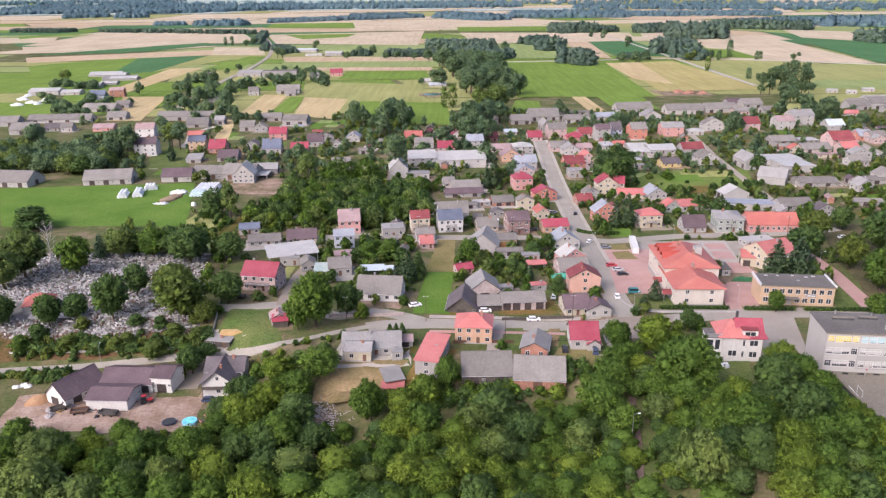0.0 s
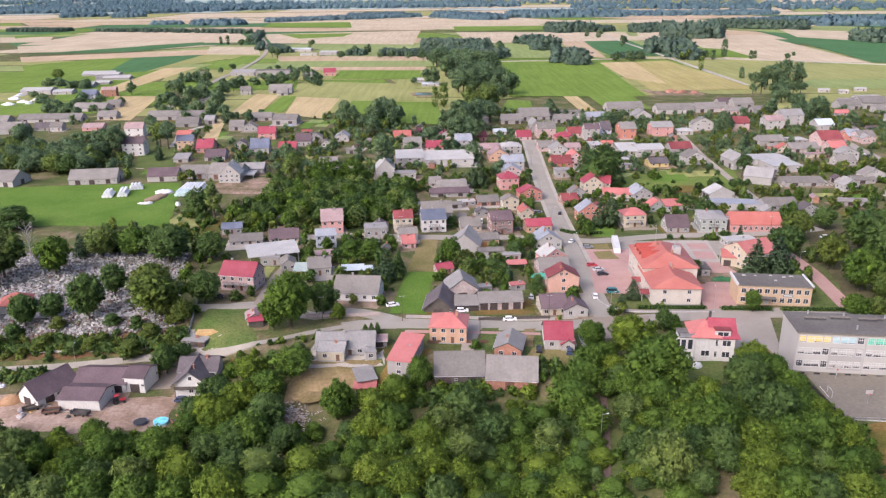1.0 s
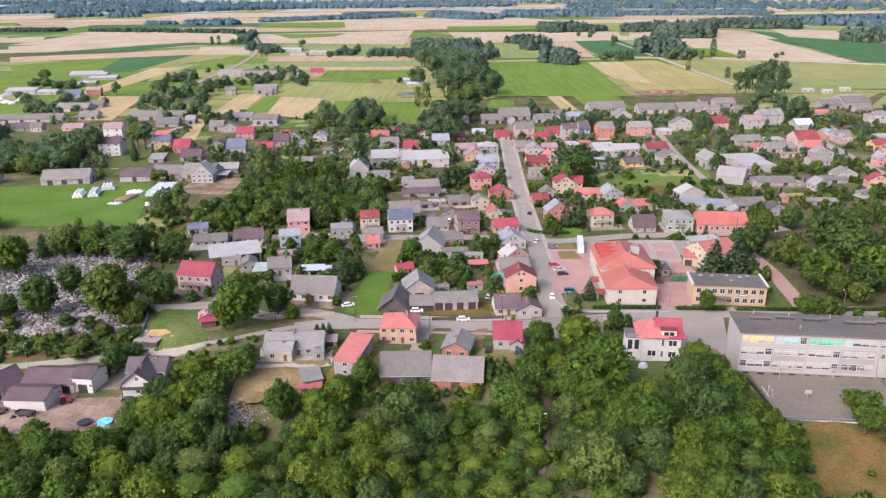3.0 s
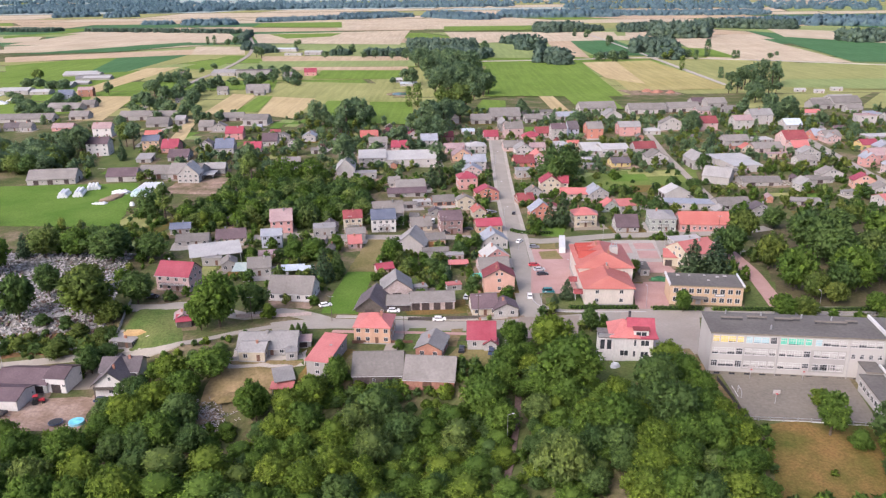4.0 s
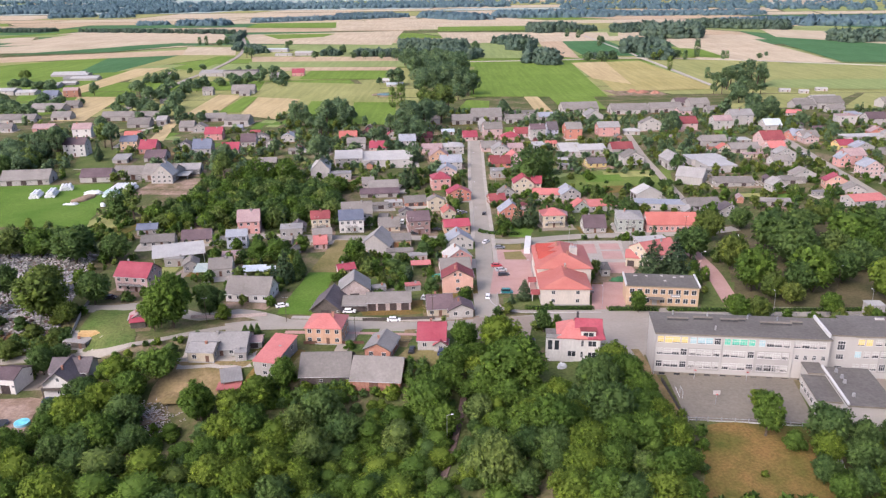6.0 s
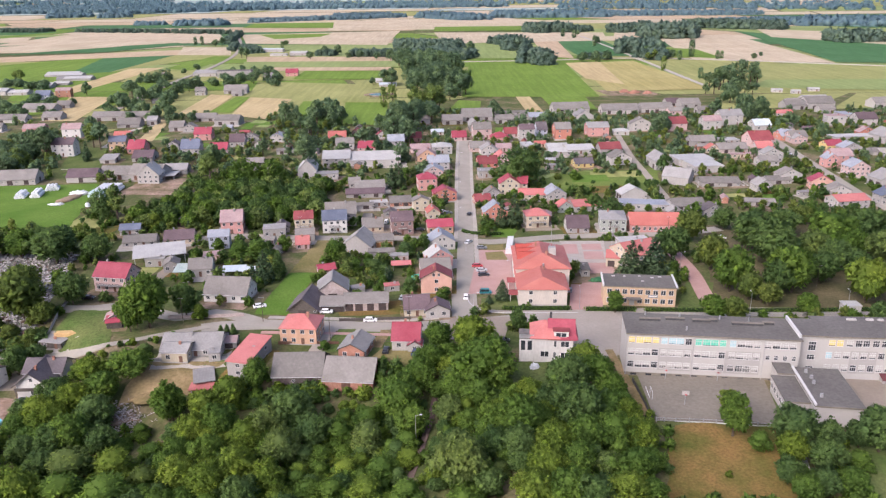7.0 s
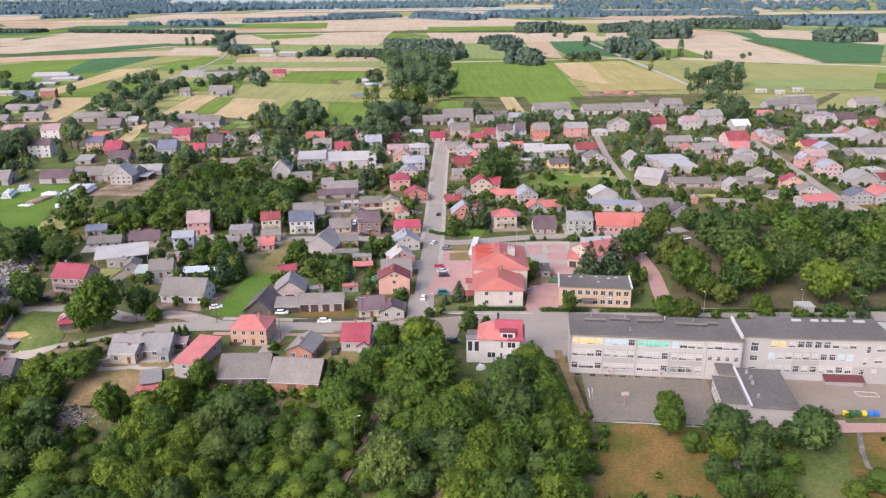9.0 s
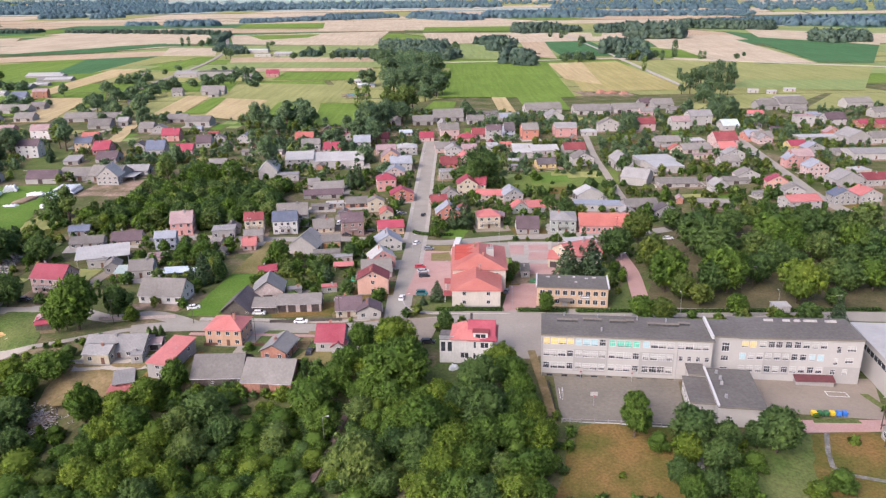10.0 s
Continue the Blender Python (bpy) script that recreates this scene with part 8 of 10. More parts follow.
tree(45.4, 826.8, 26.0, 22.5, "broad", "leaf_dark", "among fields")
tree(66.7, 752.1, 21.1, 13.8, "broad", "leaf_dark", "among fields")
tree(59.3, 752.4, 21.9, 14.1, "broad", "leaf_dark", "among fields")
tree(69.1, 746.0, 23.0, 17.0, "broad", "leaf_dark", "among fields")
tree(62.1, 757.9, 26.0, 16.8, "broad", "leaf_dark", "among fields")
tree(57.8, 744.5, 24.8, 13.1, "broad", "leaf_dark", "among fields")
tree(74.8, 754.4, 21.8, 17.0, "broad", "leaf_dark", "among fields")
tree(23.5, 913.4, 26.0, 16.1, "broad", "leaf_dark", "among fields")
tree(15.2, 912.7, 17.6, 16.6, "broad", "leaf_dark", "among fields")
tree(28.0, 907.8, 17.9, 21.1, "broad", "leaf_dark", "among fields")
tree(19.9, 919.9, 18.6, 17.4, "broad", "leaf_dark", "among fields")
tree(11.3, 907.6, 26.0, 19.7, "broad", "leaf_dark", "among fields")
tree(32.1, 906.6, 17.4, 18.7, "broad", "leaf_dark", "among fields")
tree(10.0, 918.1, 26.0, 16.9, "broad", "leaf_dark", "among fields")
tree(7.0, 1027.6, 26.0, 20.1, "broad", "leaf_dark", "among fields")
tree(-1.2, 1027.7, 23.2, 17.1, "broad", "leaf_dark", "among fields")
tree(6.2, 1017.7, 21.1, 17.9, "broad", "leaf_dark", "among fields")
tree(5.6, 1034.5, 17.0, 17.7, "broad", "leaf_dark", "among fields")
tree(-1.2, 1016.2, 26.0, 18.8, "broad", "leaf_dark", "among fields")
tree(18.3, 1029.1, 21.6, 19.2, "broad", "leaf_dark", "among fields")
tree(-5.7, 1034.3, 23.1, 21.1, "broad", "leaf_dark", "among fields")
tree(-2.8, 835.7, 20.2, 13.8, "broad", "leaf_dark", "among fields")
tree(-11.2, 835.6, 18.4, 12.9, "broad", "leaf_dark", "among fields")
tree(-2.7, 828.1, 20.5, 12.3, "broad", "leaf_dark", "among fields")
tree(-4.0, 842.3, 12.5, 13.4, "broad", "leaf_dark", "among fields")
tree(41.2, 641.2, 20.1, 15.7, "broad", "leaf_grey", "among fields")
tree(33.0, 640.9, 20.6, 16.0, "broad", "leaf_grey", "among fields")
tree(43.7, 635.5, 26.0, 15.1, "broad", "leaf_grey", "among fields")
tree(41.4, 647.5, 26.0, 16.4, "broad", "leaf_grey", "among fields")
tree(28.5, 638.6, 26.0, 12.9, "broad", "leaf_grey", "among fields")
tree(49.3, 644.0, 25.8, 14.0, "broad", "leaf_grey", "among fields")
tree(29.8, 569.9, 20.7, 13.2, "broad", "leaf_dark", "among fields")
tree(22.3, 570.6, 23.2, 13.5, "broad", "leaf_dark", "among fields")
tree(30.4, 562.7, 25.2, 13.5, "broad", "leaf_dark", "among fields")
tree(32.9, 574.8, 24.8, 14.5, "broad", "leaf_dark", "among fields")
tree(18.2, 564.5, 25.5, 12.7, "broad", "leaf_dark", "among fields")
tree(43.1, 599.5, 18.2, 10.7, "broad", "leaf_dark", "among fields")
tree(35.0, 599.2, 17.1, 10.3, "broad", "leaf_dark", "among fields")
tree(43.5, 593.5, 18.2, 13.4, "broad", "leaf_dark", "among fields")
tree(38.8, 606.1, 17.3, 10.6, "broad", "leaf_dark", "among fields")
tree(21.7, 551.3, 20.3, 15.1, "broad", "leaf_dark", "among fields")
tree(14.1, 552.3, 21.1, 11.5, "broad", "leaf_dark", "among fields")
tree(21.6, 543.4, 24.3, 14.7, "broad", "leaf_dark", "among fields")
tree(23.8, 557.0, 24.0, 12.2, "broad", "leaf_dark", "among fields")
tree(14.0, 533.0, 15.5, 11.9, "broad", "leaf_dark", "among fields")
tree(7.2, 534.3, 19.3, 9.9, "broad", "leaf_dark", "among fields")
tree(14.4, 525.7, 16.1, 10.1, "broad", "leaf_dark", "among fields")
tree(25.3, 518.9, 21.5, 12.1, "broad", "leaf_dark", "among fields")
tree(18.0, 520.6, 21.7, 10.4, "broad", "leaf_dark", "among fields")
tree(29.1, 514.4, 17.2, 14.7, "broad", "leaf_dark", "among fields")
tree(20.1, 525.3, 15.3, 14.4, "broad", "leaf_dark", "among fields")
tree(7.8, 674.4, 20.9, 10.2, "tall", "leaf_grey", "among fields")
tree(-0.0, 673.9, 17.7, 8.4, "tall", "leaf_grey", "among fields")
tree(57.0, 955.3, 25.8, 19.1, "broad", "leaf_dark", "among fields")
tree(46.4, 957.4, 19.1, 25.0, "broad", "leaf_dark", "among fields")
tree(62.0, 949.9, 26.0, 24.0, "broad", "leaf_dark", "among fields")
tree(50.4, 964.6, 25.7, 25.7, "broad", "leaf_dark", "among fields")
tree(39.5, 952.4, 20.7, 24.4, "broad", "leaf_dark", "among fields")
tree(68.5, 951.2, 25.0, 23.8, "broad", "leaf_dark", "among fields")
tree(42.7, 965.7, 26.0, 26.0, "broad", "leaf_dark", "among fields")
tree(34.8, 989.5, 26.0, 21.2, "broad", "leaf_dark", "among fields")
tree(23.5, 990.1, 23.6, 25.6, "broad", "leaf_dark", "among fields")
tree(34.2, 979.9, 26.0, 23.5, "broad", "leaf_dark", "among fields")
tree(37.1, 997.8, 26.0, 25.7, "broad", "leaf_dark", "among fields")
tree(23.1, 978.3, 19.2, 25.9, "broad", "leaf_dark", "among fields")
tree(47.4, 989.2, 19.8, 26.2, "broad", "leaf_dark", "among fields")
tree(22.2, 1001.1, 25.9, 21.4, "broad", "leaf_dark", "among fields")
tree(58.8, 715.0, 16.7, 16.7, "broad", "leaf_dark", "among fields")
tree(-42.4, 579.7, 23.7, 12.0, "broad", "leaf_dark", "among fields")
tree(-48.9, 581.9, 16.9, 10.2, "broad", "leaf_dark", "among fields")
tree(-43.3, 572.8, 25.7, 10.2, "broad", "leaf_dark", "among fields")
tree(-46.5, 586.0, 20.8, 10.3, "broad", "leaf_dark", "among fields")
tree(-32.0, 579.0, 16.3, 9.5, "broad", "leaf_dark", "among fields")
tree(-39.8, 578.7, 16.4, 10.5, "broad", "leaf_dark", "among fields")
tree(-32.5, 572.6, 14.3, 9.6, "broad", "leaf_dark", "among fields")
tree(-45.4, 549.3, 15.0, 10.9, "broad", "leaf_dark", "among fields")
tree(-51.8, 550.9, 14.9, 9.0, "broad", "leaf_dark", "among fields")
tree(-43.1, 543.6, 15.0, 11.2, "broad", "leaf_dark", "among fields")
tree(-68.6, 580.7, 17.9, 12.8, "tall", "leaf_dark", "among fields")
tree(-61.1, 581.7, 14.3, 11.9, "broad", "leaf_dark", "among fields")
tree(-148.2, 876.4, 17.3, 11.5, "tall", "leaf_dark", "among fields")
tree(-138.8, 879.1, 9.6, 9.6, "broad", "leaf", "among fields")
tree(-159.6, 863.1, 13.4, 13.4, "broad", "leaf_dark", "among fields")
tree(-177.2, 824.4, 15.4, 15.4, "broad", "leaf_dark", "among fields")
tree(-165.4, 828.0, 15.4, 15.4, "broad", "leaf_dark", "among fields")
tree(-243.1, 1174.3, 16.7, 11.5, "broad", "leaf_dark", "among fields")
tree(-250.4, 1174.3, 19.0, 11.0, "broad", "leaf_dark", "among fields")
tree(-241.2, 1167.0, 16.9, 11.8, "broad", "leaf_dark", "among fields")
tree(-108.7, 1204.7, 16.8, 12.9, "broad", "leaf_dark", "among fields")
tree(-128.3, 1200.6, 14.7, 14.7, "broad", "leaf_dark", "among fields")
tree(-68.1, 1137.5, 13.1, 13.1, "broad", "leaf_dark", "among fields")
tree(-42.4, 1122.9, 12.1, 12.1, "broad", "leaf_dark", "among fields")
tree(-21.3, 1108.2, 17.0, 17.0, "broad", "leaf_dark", "among fields")
tree(-84.7, 1137.5, 10.5, 10.5, "broad", "leaf_dark", "among fields")
tree(-140.3, 1134.2, 12.2, 12.2, "broad", "leaf_dark", "among fields")
tree(-224.9, 1388.0, 10.6, 10.6, "broad", "leaf_dark", "among fields")
tree(-24.3, 841.2, 8.5, 8.5, "broad", "leaf_dark", "among fields")
tree(-437.0, 896.2, 17.0, 10.0, "broad", "leaf_grey", "among fields")
tree(-445.0, 898.9, 14.9, 9.6, "broad", "leaf_grey", "among fields")
tree(-256.1, 760.6, 17.6, 16.0, "broad", "leaf_dark", "among fields")
tree(-227.9, 712.1, 16.7, 16.7, "broad", "leaf_dark", "among fields")
tree(-251.1, 716.6, 11.2, 11.2, "broad", "leaf_dark", "among fields")
tree(-194.9, 682.3, 15.0, 15.0, "broad", "leaf_dark", "among fields")
tree(-212.5, 764.0, 14.9, 14.9, "broad", "leaf_dark", "among fields")
tree(-277.3, 888.7, 11.5, 12.9, "bush", "leaf_dark", "among fields")
tree(-284.9, 886.1, 10.9, 12.4, "bush", "leaf_dark", "among fields")
tree(-275.0, 881.3, 14.2, 9.7, "bush", "leaf_dark", "among fields")
tree(-271.8, 912.6, 13.6, 12.3, "bush", "leaf_dark", "among fields")
tree(-279.7, 911.6, 12.2, 11.7, "bush", "leaf_dark", "among fields")
tree(-272.6, 905.0, 8.9, 11.1, "bush", "leaf_dark", "among fields")
tree(-287.0, 887.7, 7.7, 10.0, "bush", "leaf_dark", "among fields")
tree(-294.5, 890.4, 11.9, 7.8, "bush", "leaf_dark", "among fields")
tree(-197.3, 632.3, 14.9, 14.9, "broad", "leaf_dark", "among fields")
tree(-184.7, 627.4, 10.9, 10.9, "broad", "leaf_dark", "among fields")
tree(-309.9, 780.0, 14.2, 10.9, "broad", "leaf_dark", "among fields")
tree(-263.9, 999.1, 10.0, 10.0, "broad", "leaf_dark", "among fields")
tree(-270.0, 963.3, 8.2, 8.2, "broad", "leaf_dark", "among fields")
tree(-223.9, 738.9, 15.0, 15.0, "broad", "leaf_dark", "among fields")
tree(-227.9, 668.9, 13.6, 13.6, "broad", "leaf_dark", "among fields")
tree(-203.9, 803.2, 16.2, 16.2, "broad", "leaf_dark", "among fields")
tree(-210.9, 796.5, 13.6, 13.6, "broad", "leaf_dark", "among fields")
tree(-215.7, 576.5, 10.9, 10.9, "broad", "leaf_dark", "among fields")
tree(-184.3, 507.4, 17.8, 13.7, "broad", "leaf_grey", "among fields")
tree(-169.9, 463.8, 10.4, 5.2, "spruce", "needle", "among fields")
tree(-210.7, 498.1, 15.9, 15.9, "broad", "leaf_dark", "among fields")
tree(-294.7, 716.7, 5.6, 9.0, "bush", "leaf_dark", "among fields")
tree(-149.0, 606.4, 8.6, 8.6, "broad", "leaf_dark", "among fields")
tree(-164.9, 613.7, 6.8, 6.8, "broad", "leaf_dark", "among fields")
tree(-201.3, 615.7, 7.8, 7.8, "broad", "leaf_dark", "among fields")
tree(-340.7, 684.3, 10.0, 9.1, "bush", "leaf_dark", "among fields")
tree(-348.1, 686.7, 9.3, 12.3, "bush", "leaf_dark", "among fields")
tree(-337.3, 680.0, 8.9, 12.7, "bush", "leaf_dark", "among fields")
tree(-386.9, 842.7, 8.3, 11.2, "bush", "leaf_dark", "among fields")
tree(-394.0, 842.1, 5.9, 14.4, "bush", "leaf_dark", "among fields")
tree(-383.3, 837.1, 5.7, 15.4, "bush", "leaf_dark", "among fields")
tree(-385.9, 847.9, 8.6, 13.7, "bush", "leaf_dark", "among fields")
tree(-397.8, 837.8, 6.4, 11.9, "bush", "leaf_dark", "among fields")
tree(-422.6, 864.4, 6.1, 14.9, "bush", "leaf_dark", "among fields")
tree(-430.0, 864.8, 6.0, 13.2, "bush", "leaf_dark", "among fields")
tree(-421.2, 857.7, 6.5, 11.7, "bush", "leaf_dark", "among fields")
tree(-427.6, 870.1, 7.3, 13.2, "bush", "leaf_dark", "among fields")
tree(-434.4, 860.3, 7.3, 14.6, "bush", "leaf_dark", "among fields")
tree(-165.3, 601.0, 11.4, 7.6, "tall", "leaf_dark", "among fields")
tree(-350.9, 1391.3, 12.8, 12.8, "broad", "leaf_dark", "among fields")
tree(-344.4, 1412.9, 15.1, 15.1, "broad", "leaf_dark", "among fields")
tree(-385.5, 1428.5, 15.7, 8.7, "tall", "leaf_dark", "among fields")
tree(329.7, 777.2, 21.8, 11.7, "broad", "leaf_dark", "among fields")
tree(321.3, 776.2, 18.1, 13.3, "broad", "leaf_dark", "among fields")
tree(328.9, 769.0, 26.0, 12.7, "broad", "leaf_dark", "among fields")
tree(345.7, 791.3, 26.0, 11.6, "broad", "leaf_dark", "among fields")
tree(338.8, 792.6, 22.2, 10.9, "broad", "leaf_dark", "among fields")
tree(347.9, 785.5, 22.6, 11.1, "broad", "leaf_dark", "among fields")
tree(343.1, 797.4, 23.4, 13.8, "broad", "leaf_dark", "among fields")
tree(363.0, 805.3, 26.0, 10.5, "tall", "leaf_dark", "among fields")
tree(355.3, 804.5, 23.2, 9.9, "tall", "leaf_dark", "among fields")
tree(361.7, 797.5, 25.5, 10.7, "tall", "leaf_dark", "among fields")
tree(371.8, 798.1, 23.0, 9.6, "tall", "leaf_dark", "among fields")
tree(364.0, 797.6, 26.0, 8.8, "tall", "leaf_dark", "among fields")
tree(373.1, 792.7, 24.9, 10.5, "tall", "leaf_dark", "among fields")
tree(373.8, 787.0, 21.1, 9.7, "broad", "leaf_dark", "among fields")
tree(366.6, 786.5, 24.1, 9.4, "broad", "leaf_dark", "among fields")
tree(314.1, 740.3, 17.0, 9.6, "broad", "leaf_dark", "among fields")
tree(306.1, 740.7, 12.0, 8.0, "broad", "leaf_dark", "among fields")
tree(324.2, 717.3, 21.9, 12.1, "broad", "leaf_dark", "among fields")
tree(316.0, 715.1, 15.1, 10.3, "broad", "leaf_dark", "among fields")
tree(324.7, 709.5, 19.7, 10.1, "broad", "leaf_dark", "among fields")
tree(346.9, 729.1, 13.5, 11.2, "broad", "leaf_dark", "among fields")
tree(338.6, 726.5, 14.8, 9.2, "broad", "leaf_dark", "among fields")
tree(405.6, 1105.0, 23.8, 11.9, "tall", "leaf_dark", "among fields")
tree(431.9, 1073.9, 11.2, 7.4, "tall", "leaf_dark", "among fields")
tree(442.8, 1087.5, 10.0, 6.7, "tall", "leaf_dark", "among fields")
tree(483.6, 1076.0, 8.3, 8.3, "broad", "leaf_dark", "among fields")
tree(505.2, 1107.4, 6.8, 6.8, "broad", "leaf_dark", "among fields")
tree(373.9, 1089.8, 12.6, 12.6, "broad", "leaf_dark", "among fields")
tree(379.4, 1073.3, 12.4, 8.3, "tall", "leaf_dark", "among fields")
tree(340.1, 861.4, 12.0, 8.0, "tall", "leaf_dark", "among fields")
tree(331.7, 735.3, 6.8, 7.5, "bush", "leaf", "among fields")
tree(324.1, 733.4, 7.9, 8.1, "bush", "leaf", "among fields")
tree(325.2, 680.9, 6.4, 9.3, "bush", "leaf", "among fields")
tree(317.7, 681.6, 8.4, 8.5, "bush", "leaf", "among fields")
tree(274.4, 623.7, 9.8, 9.8, "broad", "leaf_dark", "among fields")
tree(309.0, 618.0, 14.0, 11.7, "broad", "leaf_dark", "among fields")
tree(292.1, 589.6, 13.9, 13.9, "broad", "leaf_dark", "among fields")
tree(291.4, 606.8, 12.4, 12.4, "broad", "leaf_dark", "among fields")
tree(322.0, 946.1, 17.5, 8.8, "tall", "leaf_grey", "among fields")
tree(314.8, 1325.1, 15.8, 12.2, "broad", "leaf_dark", "among fields")
tree(324.7, 1578.6, 10.8, 10.8, "broad", "leaf_dark", "among fields")
tree(259.7, 1050.0, 16.2, 16.2, "broad", "leaf_dark", "among fields")
tree(281.0, 1080.5, 13.3, 13.3, "broad", "leaf_dark", "among fields")
tree(242.9, 1063.3, 11.5, 16.4, "broad", "leaf_dark", "among fields")
tree(343.6, 1069.8, 17.8, 9.5, "broad", "leaf_grey", "among fields")
tree(335.2, 1071.0, 11.7, 9.4, "broad", "leaf_grey", "among fields")
tree(347.5, 1128.0, 15.6, 15.6, "broad", "leaf_dark", "among fields")
tree(97.3, 1234.3, 17.3, 14.3, "round", "leaf_dark", "among fields")
tree(288.5, 1535.3, 14.7, 11.0, "tall", "leaf_dark", "among fields")
tree(304.5, 1500.6, 14.4, 10.8, "tall", "leaf_dark", "among fields")
tree(306.8, 1308.9, 16.7, 9.4, "tall", "leaf_dark", "among fields")
tree(-401.6, 1440.5, 13.8, 8.3, "tall", "leaf_dark", "among fields")
tree(-217.7, 1318.9, 12.7, 7.6, "tall", "leaf_dark", "among fields")
grove([(-83.2, 319.9), (-7.5, 347.9), (-11.6, 407.4), (-85.0, 392.6)], 7.0, 6, 10, ('leaf_dark', 'leaf', 'leaf_dark', 'leaf_grey'), ('broad', 'broad', 'bush'), 21, [], "in the spinney", 1.0)
grove([(-233.8, 613.0), (-168.4, 608.5), (-222.7, 868.8), (-302.0, 876.4)], 24, 5, 8, ('leaf_dark', 'leaf', 'leaf_dark'), ('broad', 'round'), 23, [], "among far houses", 0.33)
grove([(-331.5, 632.4), (-268.2, 627.9), (-334.2, 796.7), (-414.0, 781.8)], 26, 4, 7, ('leaf_dark', 'leaf'), ('broad', 'round'), 24, [], "among far houses", 0.28)
grove([(-207.7, 827.1), (-121.2, 819.1), (-155.6, 1005.8), (-231.0, 1013.9)], 26, 5, 8, ('leaf_dark', 'leaf'), ('broad', 'round'), 25, [], "among far houses", 0.3)
grove([(-45.6, 488.6), (28.2, 488.9), (27.4, 542.6), (-54.4, 545.7)], 19, 4, 7, ('leaf_dark', 'leaf'), ('broad', 'round'), 26, [], "among far houses", 0.35)
grove([(-266.0, 426.0), (-194.0, 427.0), (-210.0, 480.0), (-297.0, 500.0)], 11.0, 8, 11, ('leaf_dark', 'leaf_dark', 'leaf_grey'), ('broad',), 22, [], "beside the barns", 1.0)

tree(-34.3, 611.1, 17.7, 13.6, "broad", "leaf_dark")
tree(-27.9, 598.1, 13.9, 11.6, "broad", "leaf_dark")
tree(-42.8, 629.5, 17.0, 13.1, "broad", "leaf_dark")
tree(-74.5, 611.7, 14.2, 5.5, "tall", "leaf")
tree(-69.5, 614.1, 14.2, 5.5, "tall", "leaf")
tree(-65.3, 611.1, 12.5, 5.0, "tall", "leaf_dark")

tree(16.2, 202.0, 3.2, 4.6, "bush", "leaf", "beside a paved drive")
tree(-36.8, 190.8, 5.9, 10.1, "bush", "leaf", "beside the lane")
tree(-42.2, 194.6, 4.5, 6.4, "bush", "leaf_dark", "beside the lane")
tree(-53.6, 202.1, 2.4, 3.4, "bush", "leaf", "beside the lane")
tree(-48.7, 200.0, 2.5, 3.6, "bush", "leaf_yellow", "beside the lane")
tree(-35.8, 199.2, 4.2, 6.5, "bush", "leaf_dark", "beside the lane")
# ---- parked cars ----
car(34.6, 199.4, 85, "black", False, "in a grassy drive")
car(50.9, 363.4, 10, "white", False, "in a back yard")
car(53.9, 361.4, 20, "grey", False, "in a back yard")
car(51.4, 356.6, 5, "black", False, "in a back yard")
car(30.5, 325.1, 0, "black", False, "before the brown house")
car(24.6, 343.9, 85, "white", True, "beside the brown house")
car(64.3, 359.5, 80, "black", False, "on the main street")
car(62.5, 311.7, 60, "white", False, "on the main street")
car(67.8, 302.9, 0, "grey", False, "on the square")
car(64.8, 277.8, 5, "red", False, "on the square")
car(66.2, 272.1, 8, "silver", False, "on the square")
car(66.7, 266.6, 8, "black", False, "on the square")
car(66.3, 247.1, 0, "teal", True, "on the square")
car(-10.4, 235.0, 20, "white", False, "on the lawn")
car(12.8, 229.8, 0, "white", False, "beside the shed")
car(28.0, 222.3, 0, "white", False, "on the street")
car(-71.5, 242.7, 0, "black", False, "on the side street")
car(37.4, 242.6, 75, "silver", False, "in the yard")
car(43.2, 197.7, 80, "navy", False, "on the grass")
car(-30.5, 313.9, 0, "black", False, "on the lane")
car(40.8, 332.0, 0, "black", False, "beside the house")
car(-66.7, 187.4, 0, "navy", False, "beside the white house")
car(69.0, 204.6, 0, "black", False, "beside the white house")
car(59.3, 242.8, 85, "white", False, "on the main street")
car(96.1, 248.1, 80, "grey", False, "beside the town hall")
car(170.5, 308.2, 0, "white", False, "beside the park")
car(266.6, 463.8, -40, "silver", False, "on the street")

# ---- the school ----
school = thing("school", pose(99.6, 180.0, 1.75, 0, 0, -7.3), "long white three-storey school with coloured blinds and flat roof", "school")
footprints.append((121, 182, 24, 12, -0.1))


def block(name, x0, x1, y0, y1, high, parent, at=None, wall="school", roof="flat"):
    """A flat-roofed block: walls, roof sheet behind a low parapet, and a metal coping."""
    part("wall", Shape().box(x0, x1, y0, y1, -2.0, high).mesh("wall", WALL[wall]), parent, at=at)
    part("roof", Shape().box(x0 - 0.25, x1 + 0.25, y0 - 0.35, y1 + 0.25, high + 0.02, high + 0.3).mesh("roof", ROOF[roof]), parent, at=at)
    part("eaves_board", Shape().box(x0 - 0.27, x1 + 0.27, y0 - 0.43, y0 - 0.36, high - 0.05, high + 0.3).mesh("eaves_board", M["court"]), parent, at=at)


def wide_window(pane):
    """A three-light school window, one metre square."""
    key = ("wide", pane)
    if key not in shared:
        xs, zs = (-0.5, -0.46, -0.18, -0.15, 0.15, 0.18, 0.46, 0.5), (0.0, 0.06, 0.60, 0.65, 0.94, 1.0)
        v = [(x, -0.06, z) for z in zs for x in xs]
        f, n = [], 8
        for j in range(5):
            for i in range(7):
                r = [j * n + i, j * n + i + 1, (j + 1) * n + i + 1, (j + 1) * n + i]
                if i % 2 and j % 2:
